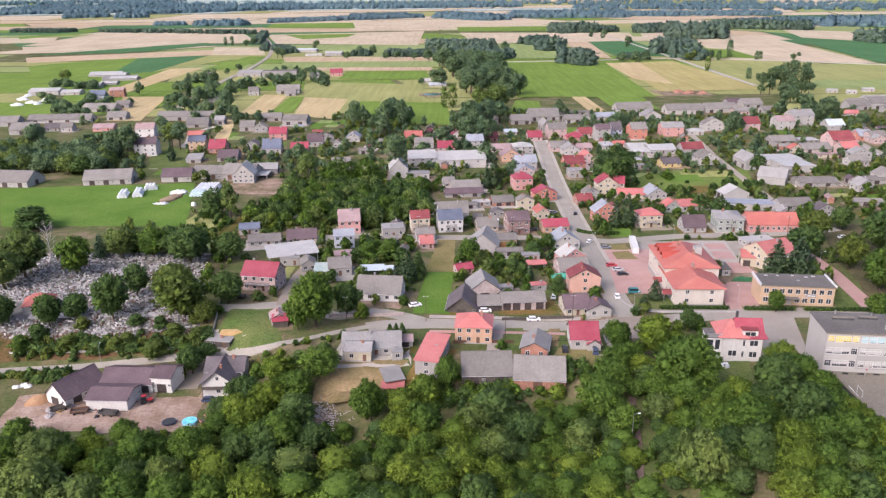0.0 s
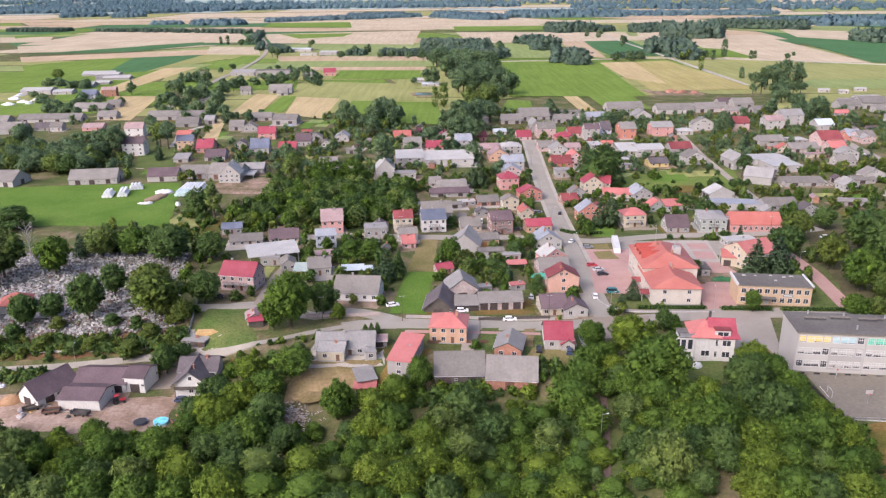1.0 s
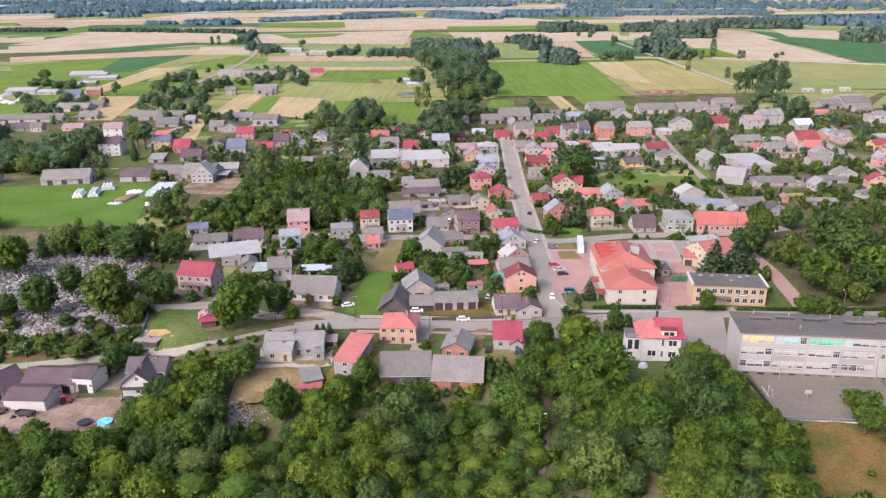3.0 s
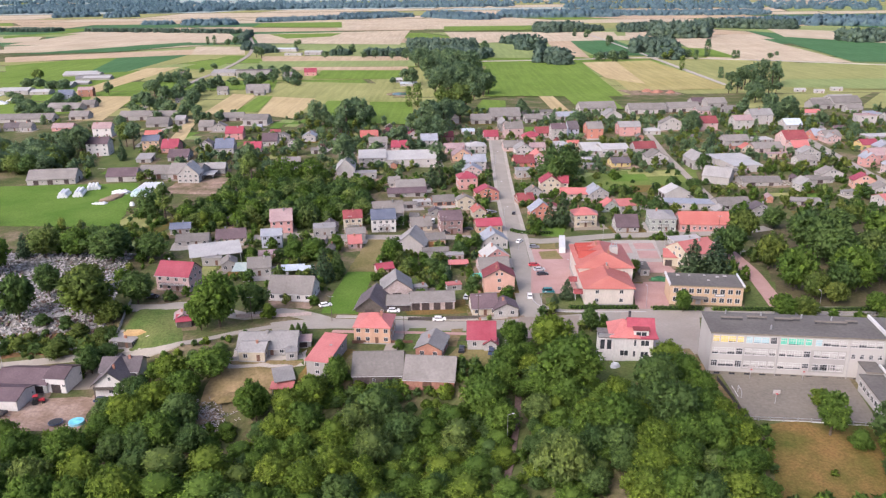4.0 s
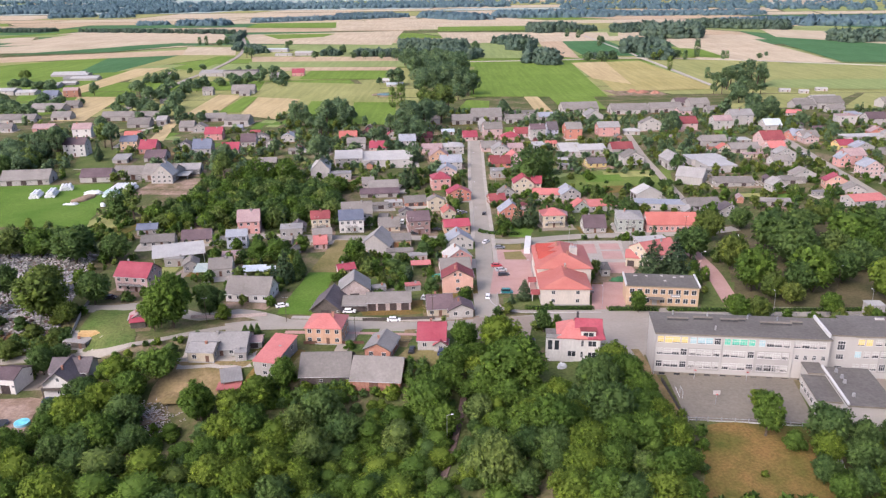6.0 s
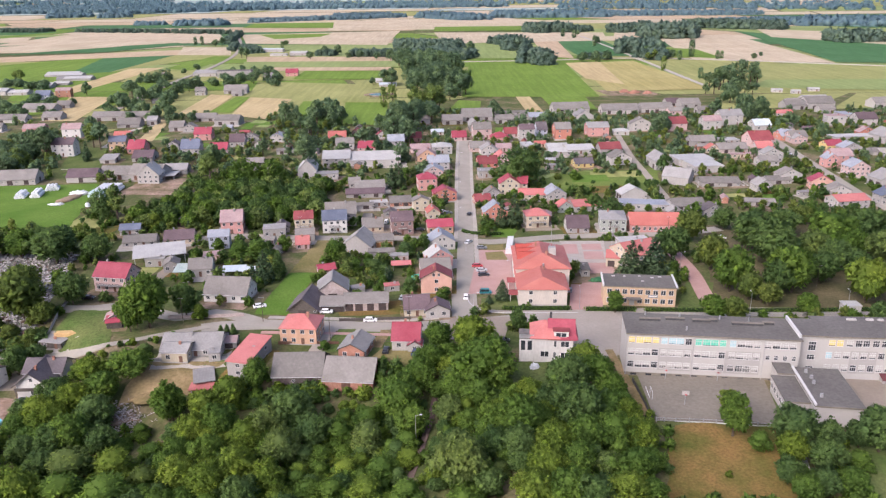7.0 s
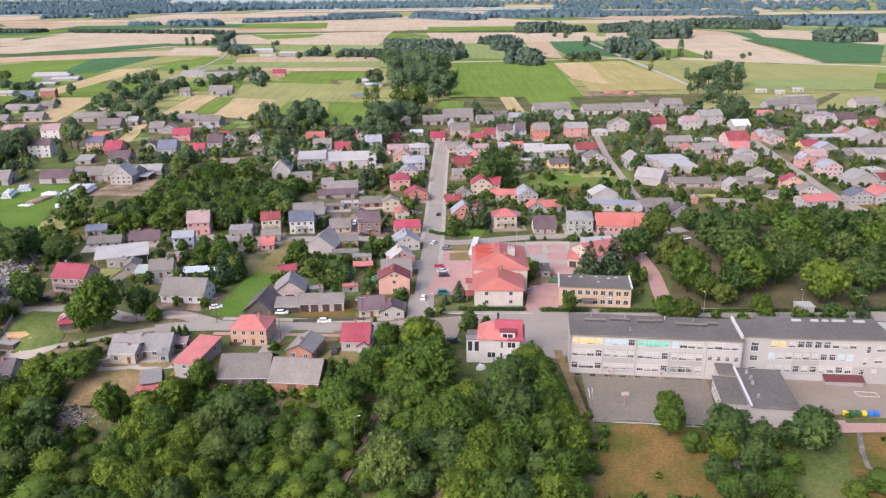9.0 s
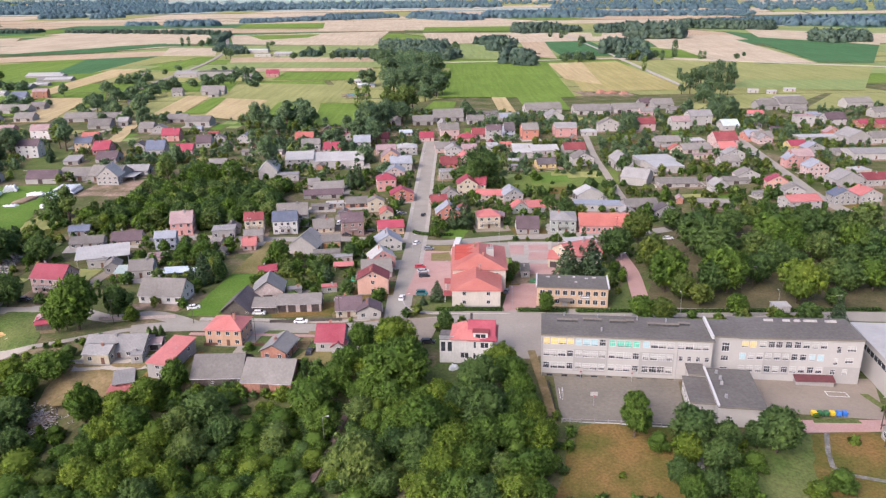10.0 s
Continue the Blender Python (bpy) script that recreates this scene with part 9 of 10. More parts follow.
                    k = len(v)
                    v += [(v[q][0], 0.0, v[q][2]) for q in r]
                    f += [(r[q], r[(q + 1) % 4], k + (q + 1) % 4, k + q) for q in range(4)]
                else:
                    f.append(tuple(r))
        shared[key] = (mesh("window", v, f, M["frame"]), Shape().box(-0.465, 0.465, -0.015, 0.03, 0.055, 0.945).mesh("pane", M[pane]))
    return shared[key]


def school_window(u, z, size, p, at=None):
    """A school window; pale and coloured ones have a blind let down behind dark panes."""
    m = Matrix.LocRotScale((u, -0.02, z), None, size)
    w, g = wide_window("pane")
    ob = part("window", w, school, at=(at @ m) if at else m)
    part("pane", g, ob)
    if p != "pane":
        low = 0.30 + 0.12 * math.sin(7.3 * u + 3.1 * z) if p == "pale_pane" else 0.12 + 0.06 * math.sin(5.1 * u)
        part("blind", Shape().box(-0.464, 0.464, -0.028, -0.016, low, 0.945).mesh("blind", M[p]), ob)


def school_bay(x0, z, panes):
    """A single window, a pair and a single one in a bay 8.4 m wide."""
    for u, p in zip((1.3, 3.35, 5.3, 7.4), (panes[0], panes[1], panes[1], panes[2])):
        school_window(x0 + u, z, (1.6 if u in (1.3, 7.4) else 1.92, 1, 1.95), p)


block("school", 0, 43.5, 0, 13.0, 12.1, school)
Y, B, G, D, W = "blind_yellow", "blind_blue", "blind_green", "pane", "pale_pane"
for x0, z, panes in ((0, 9.5, (Y, Y, Y)), (8.3, 9.5, (B, B, D)), (16.9, 9.5, (G, G, G)), (25.5, 9.5, (B, W, W)), (34.2, 9.5, (W, W, W)),
                     (0, 6.05, (W, W, D)), (8.3, 6.05, (W, W, W)), (16.9, 6.05, (W, W, D)), (25.5, 6.05, (W, W, W)),
                     (0, 2.45, (D, W, D)), (8.3, 2.45, (W, W, W)), (16.9, 2.45, (W, W, D)), (25.5, 2.45, (D, D, W))):
    school_bay(x0, z, panes)
for u in (35.7, 37.8, 40.0, 42.2):
    school_window(u, 6.3, (0.95, 1, 1.35), D)
for x0, x1 in ((8.3, 16.7), (25.2, 34.0)):
    part("cladding", Shape().box(x0, x1, -0.035, 0.0, 1.9, 8.3).mesh("cladding", WALL["cladding"]), school)
part("plinth", Shape().box(-0.05, 43.55, -0.06, 0.5, -1.0, 1.0).mesh("plinth", M["court"]), school)
for i in range(11):
    part("cellar_window", shared.setdefault("cellar", Shape().box(-0.75, 0.75, -0.09, 0.0, 0.25, 0.8).mesh("cellar_window", M["pane"])), school, at=pose(2.3 + 3.9 * i, -0.02, 0))
for u in (0.15, 17.0, 34.7, 43.3):
    part("drainpipe", Shape().tube((u, -0.12, 0), (u, -0.12, 12.0), 0.07, 0.07, 6).mesh("drainpipe", M["steel"]), school)
for u, v, w in ((4, 8, 5.5), (11, 9, 5), (18, 8.5, 4.5), (22.5, 9.0, 2.0), (28, 7.5, 8.0), (36, 8.5, 3.0)):
    light = part("skylight", Shape().box(u, u + w, v, v + 0.9, 12.3, 13.0, taper=0.05).mesh("skylight", M["dark_metal"]), school)
    part("cover", Shape().box(u - 0.1, u + w + 0.1, v - 0.1, v + 1.0, 13.01, 13.1, taper=0.05).mesh("cover", M["court"]), light)
for u, v in ((6, 12.1), (15, 11.2), (25.5, 11), (33, 10.4), (15.5, 3.0)):
    part("vent", Shape().tube((u, v, 12.3), (u, v, 13.5), 0.25, 0.2, 8).mesh("vent", M["steel"]), school)
block("school", 43.55, 50.6, 2.8, 13.0, 12.3, school)
part("fire_wall", Shape().box(43.2, 43.7, 1.0, 13.4, 12.2, 13.3).mesh("fire_wall", M["frame"]), school)
for z, tall in ((2.4, 1.4), (5.6, 1.5), (8.2, 2.7)):
    w, g = wide_window(D)
    part("pane", g, part("window", w, school, at=Matrix.LocRotScale((47.2, 2.78, z), None, (1.9, 1, tall))))
east = pose(50.6, 3.0, 0, 0, 0, 2.6)
block("school", 0, 31.0, 0, 12.6, 12.1, school, east)
for u, p in zip((1.5, 3.5, 5.9, 8.1, 10.0, 12.4, 14.6, 16.8, 19.0, 21.1), (Y, Y, W, D, D, D, D, W, W, W)):
    school_window(u, 9.5, (1.65, 1, 1.9), p, east)
for i, (p, q) in enumerate(zip((B, W, W, W, W, W, D, D, B, B), (W, W, W, D, W, D, W, W, D, W))):
    school_window(1.1 + 2.18 * i, 6.05, (1.6, 1, 1.9), p, east)
    school_window(1.1 + 2.18 * i, 2.45, (1.6, 1, 1.9), q, east)
for u, z, sx, sz, p in ((25.0, 8.4, 1.0, 2.0, D), (24.6, 5.0, 1.0, 2.0, W), (24.2, 2.2, 1.2, 1.6, D), (28.1, 8.9, 2.2, 1.5, W), (27.9, 5.6, 2.0, 1.5, W), (27.2, 2.3, 1.3, 1.6, W)):
    school_window(u, z, (sx, 1, sz), p, east)
part("cladding", Shape().box(21.9, 30.9, -0.03, 0.0, -0.5, 4.4).mesh("cladding", WALL["cladding"]), school, at=east)
part("cladding", Shape().box(6.4, 13.2, -0.03, 0.0, 1.9, 8.3).mesh("cladding", WALL["cladding"]), school, at=east)
for u, w in ((9, 2.5), (14, 2), (17, 1.6), (19.5, 3.5), (25, 3)):
    part("skylight", Shape().box(u, u + w, 10.2, 11.0, 12.4, 12.85, taper=0.1).mesh("skylight", M["concrete"]), school, at=east)
part("canopy", Shape().prism([(14.5, -2.4, 1.2), (24.5, -2.4, 1.2), (24.5, 0, 2.0), (14.5, 0, 2.0)], [(14.5, -2.4, 1.35), (24.5, -2.4, 1.35), (24.5, 0, 2.15), (14.5, 0, 2.15)]).mesh("canopy", M["maroon_board"]), school, "low maroon sheet roof over the cellar entry", at=east)
part("entry_wall", Shape().box(14.8, 24.2, -2.1, 0, -1.0, 1.15).mesh("entry_wall", WALL["grey"]), school, at=east)

annexe = thing("school_annexe", pose(131.6, 153.8, 2.6, 0, 0, -8.2), "low white annexe with flat grey felted roof and vents", "building")
footprints.append((140, 162, 13, 11, -0.1))
block("annexe", 5.5, 16.2, 0, 18.5, 5.2, annexe)
block("annexe", 0, 5.4, 3.0, 15.5, 4.2, annexe)
block("annexe", 1.5, 5.4, 15.6, 21.0, 5.0, annexe)
part("parapet", Shape().box(5.3, 5.75, -0.3, 18.7, 5.0, 6.0).mesh("parapet", M["frame"]), annexe)
for u, v in ((8, 4), (8.2, 10.5), (8.4, 13), (8.0, 16)):
    part("vent", Shape().box(u - 0.35, u + 0.35, v - 0.35, v + 0.35, 5.4, 6.4, taper=0.08).mesh("vent", M["steel"]), annexe)
for i in range(5):
    w, g = window_data("near")
    part("pane", g, part("window", w, annexe, at=pose(0, 4.6 + 2.4 * i, 1.6, 0, 0, -90) @ Matrix.Diagonal((1.6, 1, 1.5, 1))))

gym = thing("gymnasium", pose(184.3, 163.0, 1.0, 0, 0, -6.5), "tall white gymnasium with a strip of high windows", "building")
footprints.append((200, 178, 18, 16, -0.1))
block("gymnasium", 0, 30, 0, 30, 9.0, gym, roof="white")
part("window_band", Shape().box(-0.05, 0.0, 1.5, 28.5, 6.2, 7.6).mesh("window_band", M["pane"]), gym)
for i in range(12):
    part("mullion", shared.setdefault("mullion", Shape().box(-0.09, -0.03, -0.06, 0.06, 6.2, 7.6).mesh("mullion", M["frame"])), gym, at=pose(0, 2.6 + 2.25 * i, 0))

# ---- sports court and yard ----
for a, b in (((102.2, 155.9), (128.3, 151.9)), ((103.3, 172.4), (102.8, 166.6))):
    ribbon("court_line", [a, b], 0.12, M["line_paint"], 0.2, "white painted court line", "court line")
for a, b in (((170.5, 169.8), (175.5, 169.4)), ((170.3, 167.4), (175.5, 167.0)), ((170.5, 169.8), (170.3, 167.4)), ((175.5, 169.4), (175.5, 167.0))):
    ribbon("yard_line", [a, b], 0.12, M["line_paint"], 0.2, "white painted yard marking", "yard line")
for hx, hy, hz in ((110.3, 162.7, 2.7), (109.5, 176.6, 1.9), (122.5, 174.9, 2.0)):
    hoop = thing("basketball_hoop", pose(hx, hy, hz), "pale grey basketball backboard on a steel post", "basketball hoop")
    part("post", Shape().tube((0, 0, -0.4), (0, 0, 3.0), 0.08, 0.07, 8).mesh("post", M["steel"]), hoop)
    part("backboard", Shape().box(-0.9, 0.9, -0.06, 0.02, 2.8, 3.9).mesh("backboard", M["concrete"]), hoop)
    part("rim", Shape().box(-0.25, 0.25, -0.6, -0.07, 2.95, 3.0).mesh("rim", PAINT["red"]), hoop)
goal = thing("goal", pose(103.4, 167.5, 2.4, 0, 0, 85), "white steel goal frame on the court", "goal")
for u in (-1.5, 1.5):
    part("upright", Shape().tube((u, 0, -0.1), (u, 0, 2.0), 0.05, 0.05, 6).mesh("upright", M["frame"]), goal)
part("crossbar", Shape().tube((-1.5, 0, 2.0), (1.5, 0, 2.0), 0.05, 0.05, 6).mesh("crossbar", M["frame"]), goal)
fence([(101.5, 155.6), (115.0, 153.8), (128.5, 151.6)], 1.1, 2.6, "rail", "low steel mesh fence round the sports court", "steel")
fence([(100.8, 176.0), (100.6, 156.0)], 1.3, 2.2, "picket", "dark rusty picket fence beside the court", "dark_metal")


def bin_at(x, y, mat, word):
    ob = thing("recycling_bin", pose(x, y, ground_at(x, y) + 0.18, 0, 0, -4), f"{word} plastic recycling container with a lid", "bin", "recycling bins")
    part("body", Shape().box(-0.52, 0.52, -0.5, 0.5, 0.1, 1.05, taper=-0.06).mesh("body", M[mat]), ob)
    part("lid", Shape().box(-0.6, 0.6, -0.58, 0.58, 1.06, 1.25, taper=0.18).mesh("lid", M[mat]), ob)
    for sx in (-0.45, 0.45):
        part("foot", Shape().box(sx - 0.08, sx + 0.08, -0.5, 0.5, -0.05, 0.1).mesh("foot", M["dark_metal"]), ob)


for i, (mat, word) in enumerate((("yellow", "yellow"), ("green", "dark green"), ("green", "dark green"), ("yellow", "yellow"), ("blue", "blue"), ("blue", "blue"))):
    bin_at(161.9 + 1.5 * i, 157.6 + 0.03 * i, mat, word)
drape("grass_patch", [(160.5, 154.2), (172.0, 154.4), (171.5, 156.3), (160.8, 156.0)], M["rough_grass"], 0.24, 2.0, "grass strip behind the recycling bins", "grass")
drape("grass_patch", [(180.5, 160.5), (182.6, 160.3), (181.0, 168.5), (178.8, 168.8)], M["rough_grass"], 0.24, 2.0, "grass strip beside the gymnasium", "grass")
ribbon("path", [(162.5, 152.5), (161.2, 149.6), (158.2, 142.8), (156.6, 137.4), (158.5, 134.7), (164.8, 132.8), (174.0, 131.0)], 1.1, M["gravel"], 0.16, "worn gravel garden path", "path")
house(180.0, 144.0, -4.0, 14.0, 9.0, 3.4, 3.0, "mauve", "grey", label="low grey house with a dark mauve roof by the yard")

# ---- the town hall ----
house(85.2, 245.2, 88.0, 21.5, 16.2, 6.0, 2.9, "townred", "ivory", "hip", floors=2, chimneys=2, over=0.7, z=-1.6, glass=0.5, run=5.0, label="cream two-storey town hall wing with a faded red hipped roof", name="town_hall_wing")
house(86.9, 260.9, 88.0, 24.4, 18.7, 8.0, 4.0, "townred", "ivory", "hip", floors=2, chimneys=3, over=0.7, z=-1.6, glass=0.5, run=6.5, label="cream two-storey town hall with a faded red hipped roof and dormers", name="town_hall")
for i in range(3):
    v = 258.2 + i * 4.3
    d = thing("dormer", pose(81.6 + (v - 258) * 0.035, v, 6.7, 0, 0, -2), "red-roofed dormer with a cream face on the town hall roof", "dormer", "town hall dormers")
    part("wall", Shape().box(-2.8, 3.5, -1.7, 1.7, -1.2, 1.0).mesh("wall", WALL["cream"]), d)
    part("roof", roof_shape("gable", 6.6, 3.6, 1.0, 1.7, 0.3).mesh("roof", ROOF["dormer"]), d)
    w, g = window_data("near")
    part("pane", g, part("window", w, d, at=pose(-2.8, 0, -0.2, 0, 0, -90) @ Matrix.Diagonal((1.4, 1, 1.1, 1))))
tower = thing("roof_plant", pose(90.8, 258.0, 9.4, 0, 0, -2), "white rendered ventilation box on the town hall roof", "ventilation")
part("box", Shape().box(-1.3, 1.3, -1.3, 1.3, -2.0, 1.8).mesh("box", WALL["white"]), tower)
for u in (-0.8, 0.3, 1.0):
    part("pipe", Shape().tube((u, 0, 1.7), (u, 0, 3.0), 0.15, 0.15, 6).mesh("pipe", M["steel"]), tower)
for x, y in ((75.6, 240.0), (76.0, 253.0)):
    p = thing("porch", pose(x, y, ground_at(x, y), 0, 0, -2), "small entrance porch with a red sheet roof", "porch", "town hall porches")
    part("roof", roof_shape("gable", 3.0, 2.8, 2.9, 0.9, 0.3).mesh("roof", ROOF["maroon"]), p)
    for sy in (-1.2, 1.2):
        part("post", Shape().box(-1.3, -1.1, sy - 0.1, sy + 0.1, -0.3, 2.85).mesh("post", M["frame"]), p)

# ---- offices with an apricot front ----
offices = thing("offices", pose(105.1, 234.3, -1.5, 0, 0, -7.5), "apricot two-storey office building with a flat dark roof", "office building")
footprints.append((117, 237, 13, 8, -0.1))
block("offices", 0, 23.4, 0, 11.0, 6.9, offices, wall="apricot")
for x0 in (-0.5, 23.3):
    part("parapet", Shape().box(x0, x0 + 0.5, -0.3, 11.2, 6.8, 7.7).mesh("parapet", M["frame"]), offices)
for fl in range(2):
    for i in range(9):
        if fl == 0 and i == 3:
            part("door", door_data("office_door", M["pale_pane"]), offices, at=pose(1.8 + 2.5 * i, 0, 0.4) @ Matrix.Diagonal((1.6, 1, 2.3, 1)))
            continue
        put_window(offices, pose(1.8 + 2.5 * i, 0, 1.2 + 3.1 * fl) @ Matrix.Diagonal((1.6, 1, 1.75, 1)), True)
part("entrance_roof", Shape().box(7.2, 12.0, -2.4, -0.06, 3.1, 3.3).mesh("entrance_roof", ROOF["flat"]), offices)
part("signboard", Shape().box(14.4, 17.6, -0.16, -0.06, 3.35, 4.35).mesh("signboard", PAINT["grey"]), offices)
part("sign_bars", Shape().box(14.7, 17.3, -0.2, -0.17, 3.7, 4.0).mesh("sign_bars", M["line_paint"]), offices)
for u, v, w in ((3, 8.5, 1.2), (7, 8.6, 0.8), (12, 9.2, 0.9), (16, 8.0, 1.1), (18.5, 9, 1.3), (12.5, 4.5, 0.9)):
    part("skylight", Shape().box(u, u + w, v, v + 0.6, 7.2, 7.5, taper=0.1).mesh("skylight", M["concrete"]), offices)

# ---- white villa with terraces ----
villa = thing("villa", pose(80.4, 194.6, 0.6, 0, 0, -6) @ Matrix.Diagonal((0.92, 0.96, 1.18, 1)), "white two-storey villa with faded red hipped roof and terraces", "house")
footprints.append((80, 195, 9, 8, -0.1))
part("wall", Shape().box(-3.6, 8.0, -5.0, 5.0, -1.5, 6.2).mesh("wall", WALL["bright"]), villa)
part("terrace_wall", Shape().box(-8.0, -3.65, -4.6, 1.5, -1.5, 5.8).mesh("terrace_wall", WALL["bright"]), villa)
part("terrace_roof", Shape().box(-8.2, -3.65, -4.8, 1.7, 5.82, 6.0).mesh("terrace_roof", ROOF["flat"]), villa)
part("roof", roof_shape("hip", 8.4, 10.0, 6.2, 3.0, 0.5).mesh("roof", ROOF["pink"]), villa, at=pose(-0.4, 0, 0))
part("wing_roof", roof_shape("gable", 7.6, 9.6, 6.2, 3.1, 0.5).mesh("wing_roof", ROOF["red"]), villa, at=pose(4.6, 0, 0))
part("hip_end", roof_shape("hip", 3.0, 10.0, 6.2, 2.3, 0.5).mesh("hip_end", ROOF["red"]), villa, at=pose(7.6, 0, 0.03))
dorm = part("dormer", Shape().box(2.2, 6.6, -4.6, -1.0, 6.0, 7.9).mesh("dormer", WALL["bright"]), villa)
part("dormer_roof", Shape().box(1.9, 6.9, -4.9, -0.8, 7.92, 8.1).mesh("dormer_roof", ROOF["maroon"]), dorm)
part("chimney", Shape().box(1.0, 1.7, 0.2, 0.8, 5.0, 11.0).mesh("chimney", M["dark_metal"]), villa)
for u, z, sx, sz in ((-0.4, 1.4, 2.6, 1.5), (2.6, 1.2, 0.7, 1.6), (2.7, 4.0, 0.7, 1.8), (5.6, 1.2, 2.4, 1.5), (5.6, 4.1, 2.6, 1.5)):
    put_window(villa, pose(u, -5.0, z) @ Matrix.Diagonal((sx, 1, sz, 1)), True)
put_window(villa, pose(4.4, -4.6, 6.5) @ Matrix.Diagonal((3.4, 1, 1.1, 1)), True)
for u in (-6.9, -4.9):
    part("arch", Shape().box(u - 0.65, u + 0.65, -4.66, -4.58, 2.9, 5.3).mesh("arch", M["pane"]), villa)
put_window(villa, pose(-8.0, -1.5, 2.6, 0, 0, -90) @ Matrix.Diagonal((1.4, 1, 1.4, 1)), True)
part("railing", Shape().box(-8.1, -3.7, -4.75, -4.65, 6.0, 6.9).mesh("railing", M["steel"]), villa)

# ---- cemetery ----
rs = random.Random(11)
stones = Shape()
for j in range(46):
    for i in range(66):
        u, v = i / 65 + rs.uniform(-0.007, 0.007), j / 45 + rs.uniform(-0.01, 0.01)
        x = (-141 * (1 - u) - 79.5 * u) * (1 - v) + (-186 * (1 - u) - 97 * u) * v
        y = 219 + 71 * v
        if i % 12 == 11 or j % 13 == 12 or rs.random() < 0.12 or (-145 < x < -122 and 226 < y < 240):
            continue
        c, k = math.cos(rs.gauss(0.1, 0.35)), len(stones.v)
        z, w, l, h = ground_at(x, y), rs.uniform(0.35, 0.6), rs.uniform(0.55, 0.95), rs.choice((0.3, 0.5, 0.7, 0.9, 1.1))
        stones.box(-w, w, -l, l, -0.2, rs.uniform(0.2, 0.45), rs.choice((0, 0, 1, 3, 2)))
        stones.box(-w * 0.8, w * 0.8, l * 0.66, l * 0.9, 0, h, rs.choice((0, 1, 3, 0)), 0.06)
        if rs.random() < 0.3:
            stones.box(-w * 0.5, w * 0.3, -l * 0.4, l * 0.2, 0.3, rs.uniform(0.5, 0.8), rs.choice((0, 2, 4, 4)), 0.08)
        q = math.sqrt(max(0.0, 1 - c * c)) * rs.choice((-1, 1))
        stones.v[k:] = [(x + p[0] * c - p[1] * q, y + p[0] * q + p[1] * c, z + p[2]) for p in stones.v[k:]]
tagged(new("graves", stones.mesh("graves", [M["granite"], M["kerb"], M["worn_brick"], M["concrete"], M["leaf_dark"]])), "closely set grey granite graves and headstones in rows", "graves", kind="stuff")
drape("cemetery_ground", [(-143, 217), (-78.5, 218), (-95.5, 291), (-188, 291)], M["gravel"], 0.1, 4.0, "trodden grey gravel of the cemetery", "ground", 1.0)
ribbon("path", [(-137, 228), (-90, 229)], 3.0, M["concrete"], 0.18, "pale paved cemetery walk", "path")
fence([(-136.5, 212.8), (-106.4, 213.3), (-88, 213.9), (-79.0, 215.2)], 1.0, 2.8, "panel", "weathered concrete panel wall of the cemetery", "concrete")
for i in range(7):
    x, y = -135 + 6.5 * i, 214.9 + rs.uniform(0, 2)
    tree(x, y, rs.uniform(2.0, 3.6), None, "bush", rs.choice(("leaf_olive", "leaf_dark", "leaf_dark")), "along the cemetery wall")


# ---- heaps, farm things, small works ----
def heap(name, x, y, turn, length, wide, high, mat, label, category, seed=1, lumps=0.12, steep=0.55):
    """A rounded heap with an uneven skin."""
    n, m = 26, 10
    vs, fs = [], []
    for j in range(m + 1):
        a = math.pi / 2 * j / m
        for i in range(n):
            b = 2 * math.pi * i / n
            p = Vector((math.cos(b) * math.cos(a) ** steep, math.sin(b) * math.cos(a) ** steep, math.sin(a)))
            k = 1 + lumps * noise.noise(p * 3.1 + Vector((seed * 7.3, 0, 0))) + lumps * 0.6 * noise.noise(p * 8 + Vector((0, seed * 3.3, 0)))
            vs.append((p.x * length / 2 * k, p.y * wide / 2 * k, p.z * high * k - 0.15))
    for j in range(m):
        for i in range(n):
            fs.append((j * n + i, j * n + (i + 1) % n, (j + 1) * n + (i + 1) % n, (j + 1) * n + i))
    ob = new(name, mesh(name, vs, fs, M[mat], smooth=True))
    ob.matrix_basis = pose(x, y, ground_at(x, y), 0, 0, turn)
    return tagged(ob, label, category)


def bale_stack(x, y, turn, rows, along, mat):
    """Round bales in film, lying side by side, with a second layer on top."""
    m = pose(x, y, ground_at(x, y), 0, 0, turn)
    key = ("bale", mat)
    if key not in shared:
        s = Shape()
        s.prism([(0.62 * math.cos(a) * 0.86, -0.62, 0.62 * math.sin(a) * 0.86) for a in np.arange(0, 6.2, math.pi / 6)][::-1], [(0.62 * math.cos(a), -0.5, 0.62 * math.sin(a)) for a in np.arange(0, 6.2, math.pi / 6)][::-1])
        s.prism([(0.62 * math.cos(a), -0.5, 0.62 * math.sin(a)) for a in np.arange(0, 6.2, math.pi / 6)][::-1], [(0.62 * math.cos(a), 0.5, 0.62 * math.sin(a)) for a in np.arange(0, 6.2, math.pi / 6)][::-1])
        s.prism([(0.62 * math.cos(a), 0.5, 0.62 * math.sin(a)) for a in np.arange(0, 6.2, math.pi / 6)][::-1], [(0.53 * math.cos(a), 0.62, 0.53 * math.sin(a)) for a in np.arange(0, 6.2, math.pi / 6)][::-1])
        shared[key] = s.mesh("wrapped_bale", M[mat])
    for layer in range(2):
        for i in range(along - layer):
            for j in range(rows):
                p = m @ pose((i + layer * 0.5) * 1.75, j * 1.8, 0.85 + layer * 1.45, 0, rs.uniform(0, 90), 0) @ Matrix.Scale(1.42, 4)
                b = new("wrapped_bale", shared[key])
                b.matrix_basis = p
